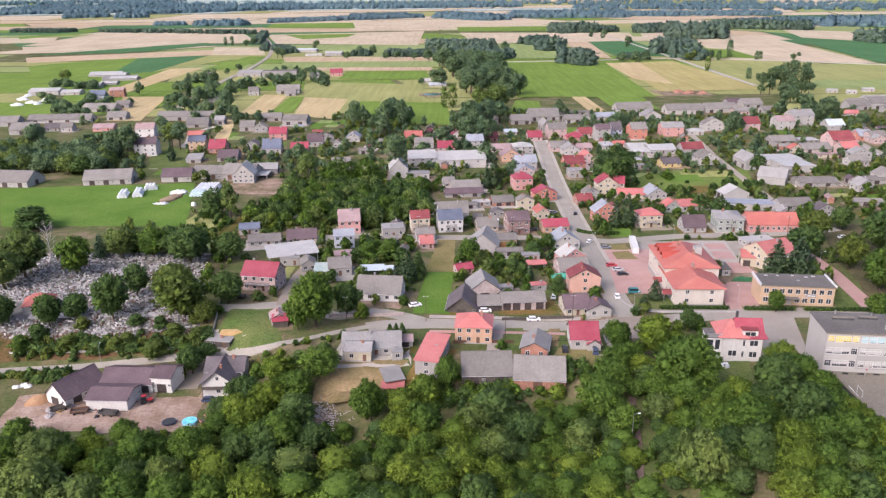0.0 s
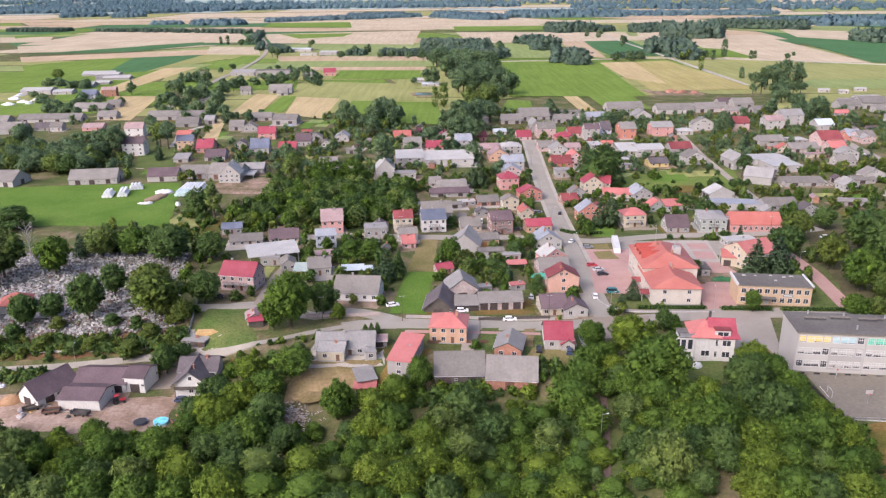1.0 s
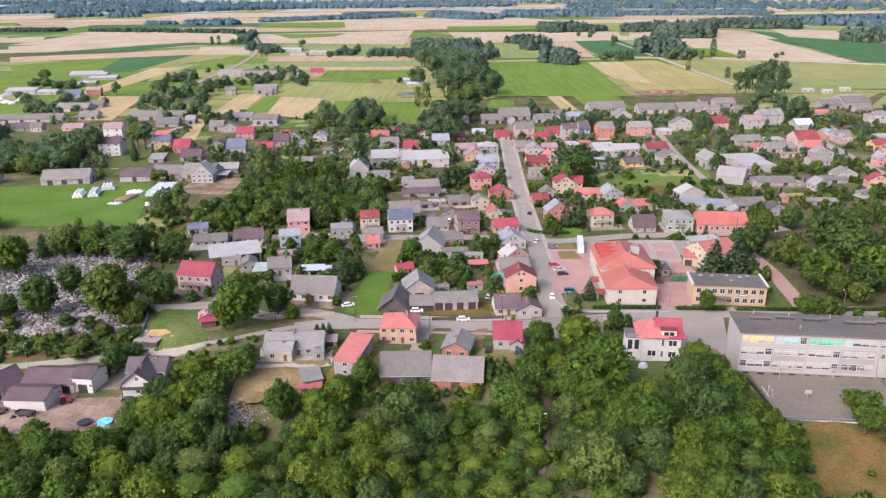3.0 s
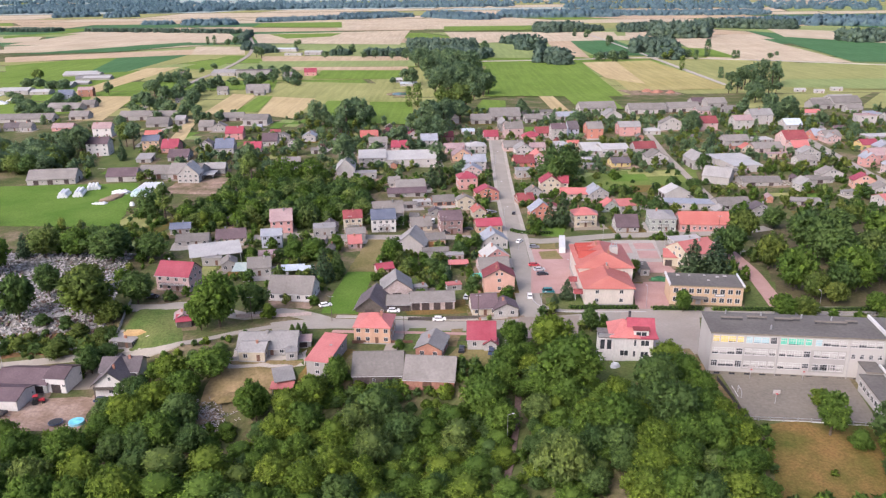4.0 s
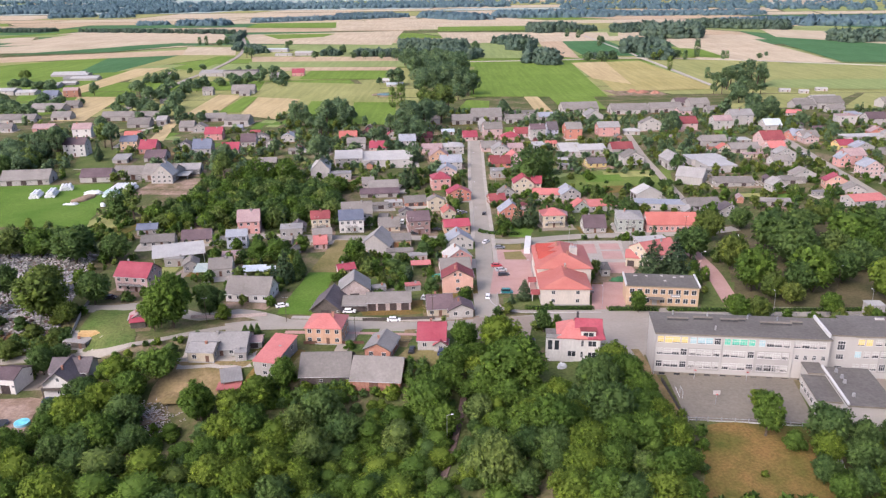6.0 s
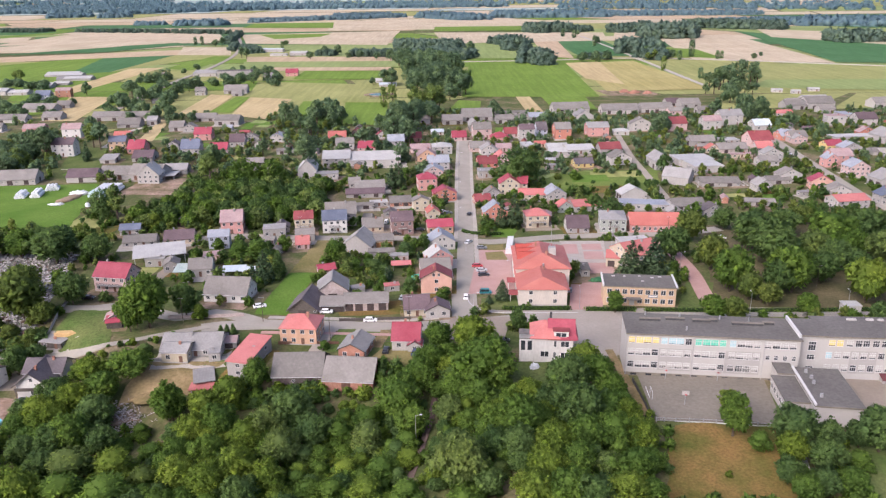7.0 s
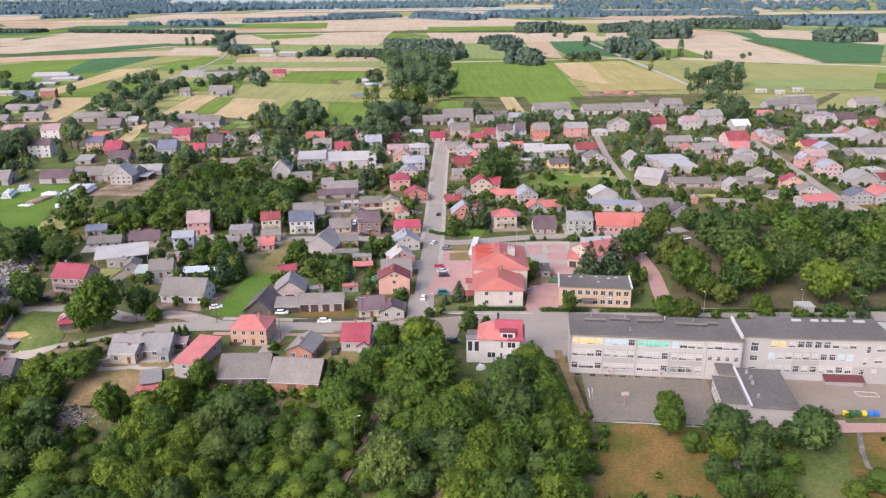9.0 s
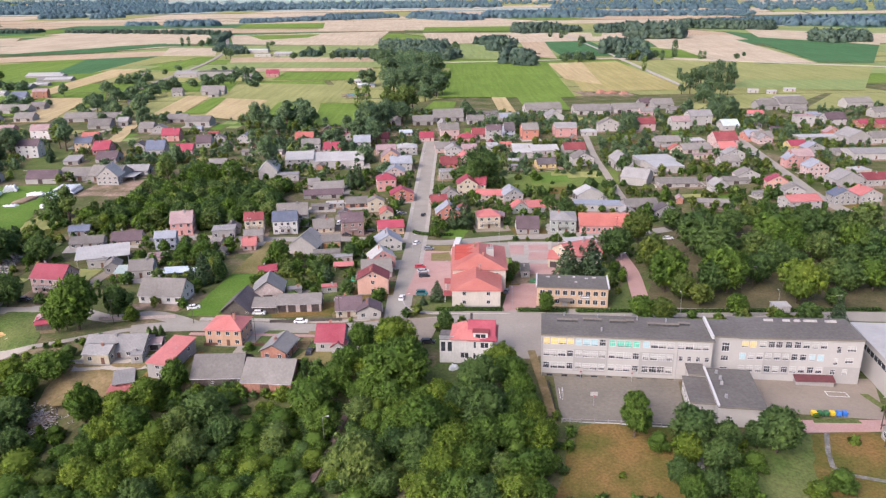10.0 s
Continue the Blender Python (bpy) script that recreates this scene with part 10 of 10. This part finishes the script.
                tagged(b, f"round silage bale wrapped in {'pale teal' if mat == 'teal_film' else 'white'} film", "bale", "stacked bales")


bale_stack(-168, 377, 12, 5, 3, "film")
bale_stack(-161, 379, 14, 6, 3, "film")
bale_stack(-160, 393, 20, 3, 4, "film")
bale_stack(-132, 381, 2, 3, 5, "teal_film")
bale_stack(-132, 388, 2, 7, 7, "film")
heap("silage_clamp", -141, 377, 76, 18, 8, 1.2, "earth", "opened silage clamp with bare brown feed", "silage", 3, 0.25)
heap("plastic_sheet", -140, 387, 10, 9, 6, 1.9, "film", "white plastic sheet heaped over silage", "silage", 4, 0.4)
heap("plastic_sheet", -142.5, 367, 10, 7, 5, 0.7, "film", "crumpled white plastic sheet on grass", "silage", 8, 0.5)
heap("wrapped_bale", -125.5, 364, 0, 2.6, 2.4, 2.0, "film", "round bale wrapped in white film", "bale", 7)
heap("sand_mound", -115.0, 188.2, 40, 8, 5, 2.4, "sand", "orange sand heap against the barn", "sand", 9, steep=1.7)
heap("rubble_mound", -34, 176, 20, 9, 6, 1.0, "earth", "earthy rubble mound in the garden", "rubble", 10, 0.5, steep=1.7)
heap("earth_mound", -29, 182, 20, 9, 6, 1.2, "trampled", "earth heap beside the rubble", "earth", 12, 0.3, steep=1.7)
sh = Shape()
for i in range(320):
    x, y = -34 + rs.gauss(0, 3.0), 175 + rs.gauss(0, 2.4)
    z = ground_at(x, y) + 1.0 * max(0.1, 1 - ((x + 34) / 5.6) ** 2 - ((y - 176) / 5.0) ** 2)
    a, l = rs.uniform(0, 6.28), rs.uniform(0.3, 1.1)
    sh.tube((x, y, z), (x + l * math.cos(a), y + l * math.sin(a), z + rs.uniform(-0.2, 0.4)), 0.14, 0.1, 4)
tagged(new("broken_slabs", sh.mesh("broken_slabs", M["rubble"])), "broken pale slabs strewn over a rubble heap", "rubble", kind="stuff")
for x, y, w in ((240, 752, 16), (232, 760, 12), (252, 748, 10)):
    heap("rubble_mound", x, y, 30, w, 8, 3, "brick", "red brick rubble heap on a building plot", "rubble", int(x), 0.4, steep=1.7)
drape("bare_ground", [(212, 735), (262, 735), (258, 775), (205, 775)], M["earth"], 0.3, 10, "bare building plot with rubble", "ground")
for x, y, l in ((378, 748, 14), (392, 738, 12), (416, 753, 15)):
    house(x, y, -12, l * 0.7, 6.0, 2.6, 1.0, "white", "white", use="hall", chimneys=0, label="low white far farm shed among fields")
heap("sheeted_mound", -417, 756, -40, 14, 9, 2.6, "film", "far goods piled under white sheeting", "mound", 3, 0.5, steep=1.7)
heap("sheeted_mound", -402, 717, -20, 13, 8, 2.6, "film", "far goods piled under white sheeting", "mound", 4, 0.5, steep=1.7)
heap("sheeted_mound", -395, 731, 0, 10, 6, 2.6, "film", "far goods piled under white sheeting", "mound", 5, 0.5, steep=1.7)
heap("sheeted_mound", -389, 746, 20, 11, 7, 2.6, "film", "far goods piled under white sheeting", "mound", 6, 0.5, steep=1.7)
heap("sheeted_mound", -425, 781, 40, 10, 6, 2.6, "film", "far goods piled under white sheeting", "mound", 7, 0.5, steep=1.7)
heap("sheeted_mound", -385, 723, 60, 8, 5, 2.6, "film", "far goods piled under white sheeting", "mound", 8, 0.5, steep=1.7)
pool = thing("paddling_pool", pose(-68.9, 176.3, ground_at(-68.9, 176.3)), "round above-ground pool of blue water", "pool")
part("wall", Shape().tube((0, 0, -0.5), (0, 0, 0.75), 2.1, 2.0, 24).mesh("wall", M["pool_rim"]), pool)
part("water", Shape().tube((0, 0, 0.75), (0, 0, 0.78), 1.85, 1.85, 24).mesh("water", M["water"]), pool)
tramp = thing("trampoline", pose(-74.3, 176.0, ground_at(-74.3, 176.0)), "round garden trampoline with a black mat", "trampoline")
part("mat", Shape().tube((0, 0, 0.75), (0, 0, 0.8), 1.7, 1.7, 20).mesh("mat", M["net"]), tramp)
part("rim", Shape().tube((0, 0, 0.66), (0, 0, 0.74), 1.9, 1.9, 20).mesh("rim", PAINT["navy"]), tramp)
for i in range(6):
    a = i * math.pi / 3
    part("leg", Shape().tube((1.75 * math.cos(a), 1.75 * math.sin(a), -0.3), (1.75 * math.cos(a), 1.75 * math.sin(a), 0.66), 0.04, 0.04, 6).mesh("leg", M["steel"]), tramp)


def trailer(x, y, turn, mat, label, long=4.5):
    ob = thing("farm_trailer", pose(x, y, ground_at(x, y) + 0.05, 0, 0, turn), label, "trailer")
    part("bed", Shape().box(-long / 2, long / 2, -1.0, 1.0, 0.7, 0.85).mesh("bed", M["timber"]), ob)
    for sy in (-1.0, 0.94):
        part("side_board", Shape().box(-long / 2, long / 2, sy, sy + 0.06, 0.86, 1.4).mesh("side_board", M[mat]), ob)
    for sx in (-long / 2, long / 2 - 0.06):
        part("end_board", Shape().box(sx, sx + 0.06, -0.93, 0.93, 0.86, 1.4).mesh("end_board", M[mat]), ob)
    for sx in (-1.2, 1.2):
        for sy in (-0.85, 0.85):
            part("wheel", shared.setdefault("cart_wheel", Shape().tube((0, -0.1, 0), (0, 0.1, 0), 0.36, 0.36, 10).mesh("wheel", M["tyre"])), ob, at=pose(sx, sy, 0.36))
    part("drawbar", Shape().tube((long / 2, 0, 0.6), (long / 2 + 1.2, 0, 0.5), 0.05, 0.05, 6).mesh("drawbar", M["steel"]), ob)


trailer(-100.7, 181.5, 12, "door", "low red-brown farm trailer in the yard")
trailer(-92.2, 180.4, -10, "dark_metal", "old dark farm trailer beside the barn", 5.0)
trailer(-106.8, 183.3, 35, "timber", "weathered farm trailer stacked with scrap", 5.0)
trailer(-64.0, 182.1, 80, "brick", "small red trailer beside the hedge", 3.0)
tractor = thing("tractor", pose(-84.5, 187.0, ground_at(-84.5, 187.0), 0, 0, 20), "small rusty red tractor in the farmyard", "tractor")
part("bonnet", Shape().box(0.2, 1.8, -0.4, 0.4, 0.7, 1.4, taper=0.06).mesh("bonnet", PAINT["red"]), tractor)
part("cab", Shape().box(-1.1, 0.15, -0.65, 0.65, 0.8, 2.4, taper=0.1).mesh("cab", M["car_glass"]), tractor)
part("cab_roof", Shape().box(-1.15, 0.2, -0.7, 0.7, 2.41, 2.5).mesh("cab_roof", PAINT["red"]), tractor)
for sx, sy, r in ((-0.7, -0.9, 0.75), (-0.7, 0.9, 0.75), (1.4, -0.7, 0.42), (1.4, 0.7, 0.42)):
    part("wheel", Shape().tube((sx, sy - 0.17, r), (sx, sy + 0.17, r), r, r, 14).mesh("wheel", M["tyre"]), tractor)
for x, y, w in ((-108.3, 179.9, 3.4), (-105.2, 185.0, 3.0), (-99.0, 183.5, 1.6), (-110.0, 183.3, 2.4), (-95.1, 179.3, 1.5)):
    heap("scrap_mound", x, y, x * 9, w, w * 0.7, 1.0, "rubble" if w > 2.3 else "dark_metal", "untidy heap of scrap and boards", "scrap", int(-x), 0.5, steep=1.7)
yard_rs = random.Random(5)
for x, y, many in ((-107.4, 181.6, 9), (-104.6, 186.2, 6), (-97.0, 183.0, 5), (-87.5, 189.5, 4), (-65.0, 176.8, 5)):
    for i in range(many):
        u, v = x + yard_rs.gauss(0, 1.1), y + yard_rs.gauss(0, 0.7)
        board = new("loose_board", Shape().box(-yard_rs.uniform(0.7, 1.7), yard_rs.uniform(0.7, 1.5), -0.14, 0.2, -0.03, 0.12).mesh("loose_board", M[yard_rs.choice(("timber", "new_timber", "concrete", "steel", "brick"))]))
        board.matrix_basis = pose(u, v, ground_at(u, v) + 0.16 + 0.04 * i, yard_rs.uniform(-4, 4), yard_rs.uniform(-5, 5), yard_rs.uniform(0, 180))
        tagged(board, "weathered board lying loose in the farmyard", "board", "loose boards")
for x, y, turn in ((-126.0, 196.0, 20), (-124.2, 197.0, 35), (-122.6, 196.4, 10)):
    heap("sheeted_mound", x, y, turn, 2.2, 1.4, 0.9, "film", "small mound under white film on the grass", "mound", int(-x), 0.4)
stack = thing("timber_stack", pose(-67.2, 217.5, ground_at(-67.2, 217.5), 0, 0, 3), "stack of fresh yellow sawn timber", "timber stack")
for i in range(5):
    for j in range(4):
        part("beam", shared.setdefault("beam", Shape().box(-4.2, 4.2, -0.22, 0.22, 0, 0.26).mesh("beam", M["new_timber"])), stack, at=pose(rs.uniform(-0.4, 0.4), 0.5 * i, 0.3 * j))
store = thing("sales_trailer", pose(79.6, 303.0, ground_at(79.6, 303), 0, 0, 82), "long white mobile container on the square", "trailer")
part("body", Shape().box(-8.5, 8.5, -1.3, 1.3, 0.5, 2.8, taper=0.05).mesh("body", M["frame"]), store)
part("chassis", Shape().box(-8.2, 8.2, -1.2, 1.2, 0.2, 0.49).mesh("chassis", M["dark_metal"]), store)
for sx in (-6.5, -5.2, 6.0):
    for sy in (-1.1, 1.1):
        part("wheel", shared["cart_wheel"], store, at=pose(sx, sy, 0.36))
heap("green_tarpaulin", 42.5, 264.5, 10, 7, 4.5, 1.6, "blind_green", "bright green tarpaulin over a pile", "tarpaulin", 3, 0.2)
heap("white_cover", 76.4, 186.2, 20, 2.8, 2.2, 1.5, "film", "white plastic cover over garden things", "cover", 5, 0.2)
heap("play_frame", 109.5, 258.7, 0, 9, 3, 1.4, "green", "low dark green market stall frame on grass", "stall", 6, 0.4)

# ---- hedges and fences ----
hedge([(71.6, 231.6), (82.0, 230.8), (93.1, 230.2)], 1.6, 1.3)
hedge([(98.4, 229.3), (106.0, 228.6), (114.1, 228.1)], 1.8, 1.4)
hedge([(117.7, 227.8), (128.0, 227.0), (139.0, 226.3)], 1.6, 1.3)
hedge([(142.0, 226.0), (165.0, 225.5), (190.0, 225.0), (215.0, 224.6)], 1.6, 1.2)
hedge([(60.5, 330.0), (66.0, 325.5), (78.0, 324.5)], 2.0, 1.5)
for i in range(7):
    tree(-53.0 + 1.2 * i, 222.5 - 0.1 * i, 2.6, 1.3, "thuja", "leaf_dark", "in a clipped row")
for i in range(3):
    tree(-17.5 + 1.9 * i, 213.6, 3.0 + 0.3 * i, 1.9, "thuja", "leaf_dark", "by the garden gate")
fence([(2.0, 205.5), (10.0, 205.2), (20.0, 205.0)], 1.1, 2.2, "picket", "red-brown picket fence before the brick house", "door")
fence([(24.0, 205.5), (36.0, 206.0), (44.0, 206.3)], 1.1, 2.4, "rail", "weathered timber rail fence along the street", "timber")
fence([(18.0, 222.5), (30.0, 223.0), (41.0, 223.5)], 1.2, 2.4, "picket", "dark timber fence before the stone sheds", "timber")
fence([(-38.0, 225.5), (-25.0, 226.0), (-14.0, 227.5)], 1.2, 2.4, "panel", "low brown fence before the white longhouse", "stone")
fence([(-42.0, 196.5), (-33.0, 195.0), (-24.0, 197.0), (-16.0, 204.0), (-15.0, 210.0)], 1.0, 2.4, "panel", "low concrete garden wall", "concrete")
fence([(-74.5, 217.0), (-75.0, 227.0), (-77.5, 240.0)], 1.4, 2.6, "panel", "pale concrete fence round the green yard", "concrete")
fence([(6.5, 232.0), (8.5, 250.0), (11.0, 275.0), (12.5, 300.0)], 1.3, 2.5, "rail", "light timber fence beside the lawn", "new_timber")
fence([(130.0, 222.0), (160.0, 221.4), (200.0, 220.8)], 1.2, 3.0, "rail", "grey steel railing behind the school", "steel")

# ---- lamps and poles ----
lamp_post(44.6, 158.0, 8.5)
lamp_post(-105.7, 207.5, 7.5, 90)
for x, y, a in ((61.3, 227.5, 0), (76.5, 262.0, 180), (61.0, 300.0, 0), (58.5, 345.0, 0), (73.0, 345.0, 180), (59.5, 395.0, 0), (74.0, 420.0, 180), (62.0, 460.0, 0), (75.5, 500.0, 180), (96.5, 231.0, 90), (150.0, 223.5, 90), (181.5, 224.0, 90), (141.0, 268.0, 0), (122.0, 300.0, 90), (98.0, 309.0, 90)):
    lamp_post(x, y, 7.5, a)
for x, y in ((17.6, 205.2), (-6.5, 222.5), (-32.0, 222.0), (40.5, 222.5), (-45.0, 218.0), (196.9, 217.2), (178.0, 245.0), (182.0, 246.0), (30.0, 323.0), (-12.0, 322.0), (124.0, 313.0), (150.0, 316.0), (250.0, 420.0), (205.0, 480.0), (-120.0, 440.0), (-95.0, 450.0), (172.0, 145.0), (175.0, 152.0)):
    utility_pole(x, y)
for k in range(4):
    for p0 in ((64.5, 229.8),):
        ribbon("crossing_stripe", [(p0[0] + 1.1 * k, p0[1]), (p0[0] + 1.1 * k, p0[1] + 3.0)], 0.5, M["line_paint"], 0.19, "white painted crossing stripe", "road marking")
monument = thing("monument", pose(230.5, 277.9, ground_at(230.5, 277.9)), "pale stone memorial block on a paved plinth", "monument")
part("plinth", Shape().box(-1.6, 1.6, -1.2, 1.2, -0.3, 0.5).mesh("plinth", M["concrete"]), monument)
part("block", Shape().box(-1.2, 1.2, -0.5, 0.5, 0.51, 3.2, taper=0.1).mesh("block", M["kerb"]), monument)
house(181.5, 222.5, -2, 5.0, 4.0, 3.6, 0, "white", "white", "flat", chimneys=0, label="small white flat-roofed transformer hut beside the street")
ribbon("steps", [(130.0, 143.5), (128.0, 136.0), (125.8, 126.0)], 1.5, M["concrete"], 0.16, "concrete steps between the trees", "steps")

# ---- gardens between the houses ----
def inside(x, y, quad):
    s = 0
    for i in range(4):
        (ax, ay), (bx, by) = quad[i], quad[(i + 1) % 4]
        s += 1 if (bx - ax) * (y - ay) - (by - ay) * (x - ax) > 0 else -1
    return abs(s) == 4


def orchard(x, y):
    return 90 < x < 170 and 370 < y < 480


rs = random.Random(23)
lane_pts = np.array([(p[0], p[1], p[2]) for p in lanes])
feet = np.array(footprints)
feet_c, feet_s = np.cos(feet[:, 4]), np.sin(feet[:, 4])


def built_on(x, y, room):
    """Whether a plant needing that much room would stand in a building."""
    dx, dy = x - feet[:, 0], y - feet[:, 1]
    return bool(np.any((np.abs(dx * feet_c + dy * feet_s) < feet[:, 2] + room) & (np.abs(dy * feet_c - dx * feet_s) < feet[:, 3] + room)))


sheds, shed_spots = 0, []
for i in range(2000):
    y = rs.uniform(285, 560)
    x = rs.uniform(-0.30 * y + 20, 0.50 * y + 55)
    w, d, turn = rs.uniform(3.5, 8.0), rs.uniform(3.0, 5.0), rs.choice((-6, 84)) + rs.uniform(-6, 6)
    if sheds >= 38 or built_on(x, y, 4.5) or np.any((lane_pts[:, 0] - x) ** 2 + (lane_pts[:, 1] - y) ** 2 < (lane_pts[:, 2] + 5) ** 2) or any(inside(x, y, q) for q in clear) or any((x - p) ** 2 + (y - q) ** 2 < 120 for p, q in shed_spots):
        continue
    sheds += 1
    shed_spots.append((x, y))
    house(x, y, turn, w, d, rs.uniform(2.2, 2.8), rs.uniform(0.7, 1.6), rs.choice(("grey", "grey", "pale", "mauve", "rosegrey", "maroon", "grey")), rs.choice(("grey", "timber", "stone", "brick", "white")), use="barn", doors=1, label="small garden shed with a worn sheet roof", name="shed")
feet = np.array(footprints)
feet_c, feet_s = np.cos(feet[:, 4]), np.sin(feet[:, 4])
plots = 0
for i in range(1500):
    y = rs.uniform(255, 620)
    x = rs.uniform(-0.42 * y + 5, 0.56 * y + 55)
    w, l, turn = rs.uniform(3, 7), rs.uniform(5, 14), rs.choice((-6, 84)) + rs.uniform(-5, 5)
    if plots > 110 or built_on(x, y, max(w, l)) or np.any((lane_pts[:, 0] - x) ** 2 + (lane_pts[:, 1] - y) ** 2 < (lane_pts[:, 2] + l) ** 2) or (any(inside(x, y, q) for q in clear) and not orchard(x, y)):
        continue
    plots += 1
    m = pose(x, y, 0, 0, 0, turn)
    drape("garden_plot", [tuple((m @ Vector((*c, 0))).to_2d()) for c in ((-w, -l), (w, -l), (w, l), (-w, l))], rs.choice((M["lawn"], M["dry_grass"], OLIVE, M["rough_grass"], MOSS, M["park_floor"], M["lawn"])), 0.11 + 0.0004 * plots, 3.0, "garden plot of grass and beds between houses", "garden", 0.7)
clear_n = len(clear) - plots
del clear[clear_n:]
for i in range(10000):
    y = rs.uniform(212, 640)
    x = rs.uniform(-0.50 * y + 10, 0.60 * y + 62)
    big = rs.random() < 0.2
    hh = rs.uniform(4.0, 7.5) if big else rs.uniform(1.2, 4.2)
    leaf = rs.choice(("leaf", "leaf_dark", "leaf_olive", "leaf_grey", "leaf"))
    kind = rs.choice(("broad", "round", "broad", "tall", "spruce")) if big else "bush"
    dense = noise.noise(Vector((x * 0.025, y * 0.025, 1.3)))
    if dense < (-0.52 if y > 330 else -0.28) + rs.uniform(0, 0.5) + (0.0 if y < 560 else 0.15) + (0.38 if x < -75 and y > 335 else 0.0):
        continue
    room = hh * 0.34
    if built_on(x, y, room + 0.5):
        continue
    if np.any((lane_pts[:, 0] - x) ** 2 + (lane_pts[:, 1] - y) ** 2 < (lane_pts[:, 2] + room + 0.4) ** 2):
        continue
    if any(inside(x, y, q) for q in clear) and not (orchard(x, y) and rs.random() < 0.4 and not big):
        continue
    wide = hh * (rs.uniform(0.8, 1.3) if kind == "bush" else 0.8 if kind != "spruce" else 0.5)
    pooled(x, y, hh, wide, kind, "needle" if kind == "spruce" else leaf, (140 if big else 80) if y < 330 else (64 if big else 34), "garden_shrubs")
rs = random.Random(31)
for i in range(2000):
    y = rs.uniform(92, 196)
    x = rs.uniform(-150, 200)
    if y > 172 + 8 * noise.noise(Vector((x * 0.03, 2.0, 0))) or (y > 165 and x > 60) or abs(x - 47.2 - (y - 164) * 0.2) < 2.4:
        continue
    if any(inside(x, y, q) for q in clear) and rs.random() < 0.985:
        continue
    if built_on(x, y, 1.5):
        continue
    hh = rs.uniform(1.0, 2.8)
    pooled(x, y, hh, hh * rs.uniform(1.1, 1.7), "bush", rs.choice(("leaf", "leaf", "leaf_dark", "leaf_yellow")), 48, "undergrowth")
for x0, y0, x1, y1, wide, many, high in ((-136, 213.0, -82, 215.5, 3.0, 90, 2.1), (-133, 216, -84, 218.0, 2.0, 54, 1.9), (-84, 214, -74, 221, 2.4, 26, 2.4), (-140, 201.5, -113, 203.5, 2.4, 40, 2.2), (-128, 200.0, -112, 200.0, 1.4, 20, 1.6), (-82, 209, -80, 199, 2.0, 10, 2.0), (-50, 205.5, -30, 209.5, 2.0, 14, 1.5), (-2, 187.5, 44, 190.5, 3.0, 70, 2.4), (-14, 178.5, 44, 186.5, 3.4, 90, 2.4)):
    for i in range(many):
        u = rs.random()
        x, y, hh = x0 + (x1 - x0) * u + rs.gauss(0, 1), y0 + (y1 - y0) * u + rs.gauss(0, wide * 0.5), high * rs.uniform(0.6, 1.3)
        if not built_on(x, y, 0.3):
            pooled(x, y, hh, hh * rs.uniform(1.1, 1.6), "bush", rs.choice(("leaf_dark", "leaf_olive", "leaf_dark") if y > 198 and x < -60 else ("leaf", "leaf", "leaf_dark", "leaf_yellow")), 60, "undergrowth")
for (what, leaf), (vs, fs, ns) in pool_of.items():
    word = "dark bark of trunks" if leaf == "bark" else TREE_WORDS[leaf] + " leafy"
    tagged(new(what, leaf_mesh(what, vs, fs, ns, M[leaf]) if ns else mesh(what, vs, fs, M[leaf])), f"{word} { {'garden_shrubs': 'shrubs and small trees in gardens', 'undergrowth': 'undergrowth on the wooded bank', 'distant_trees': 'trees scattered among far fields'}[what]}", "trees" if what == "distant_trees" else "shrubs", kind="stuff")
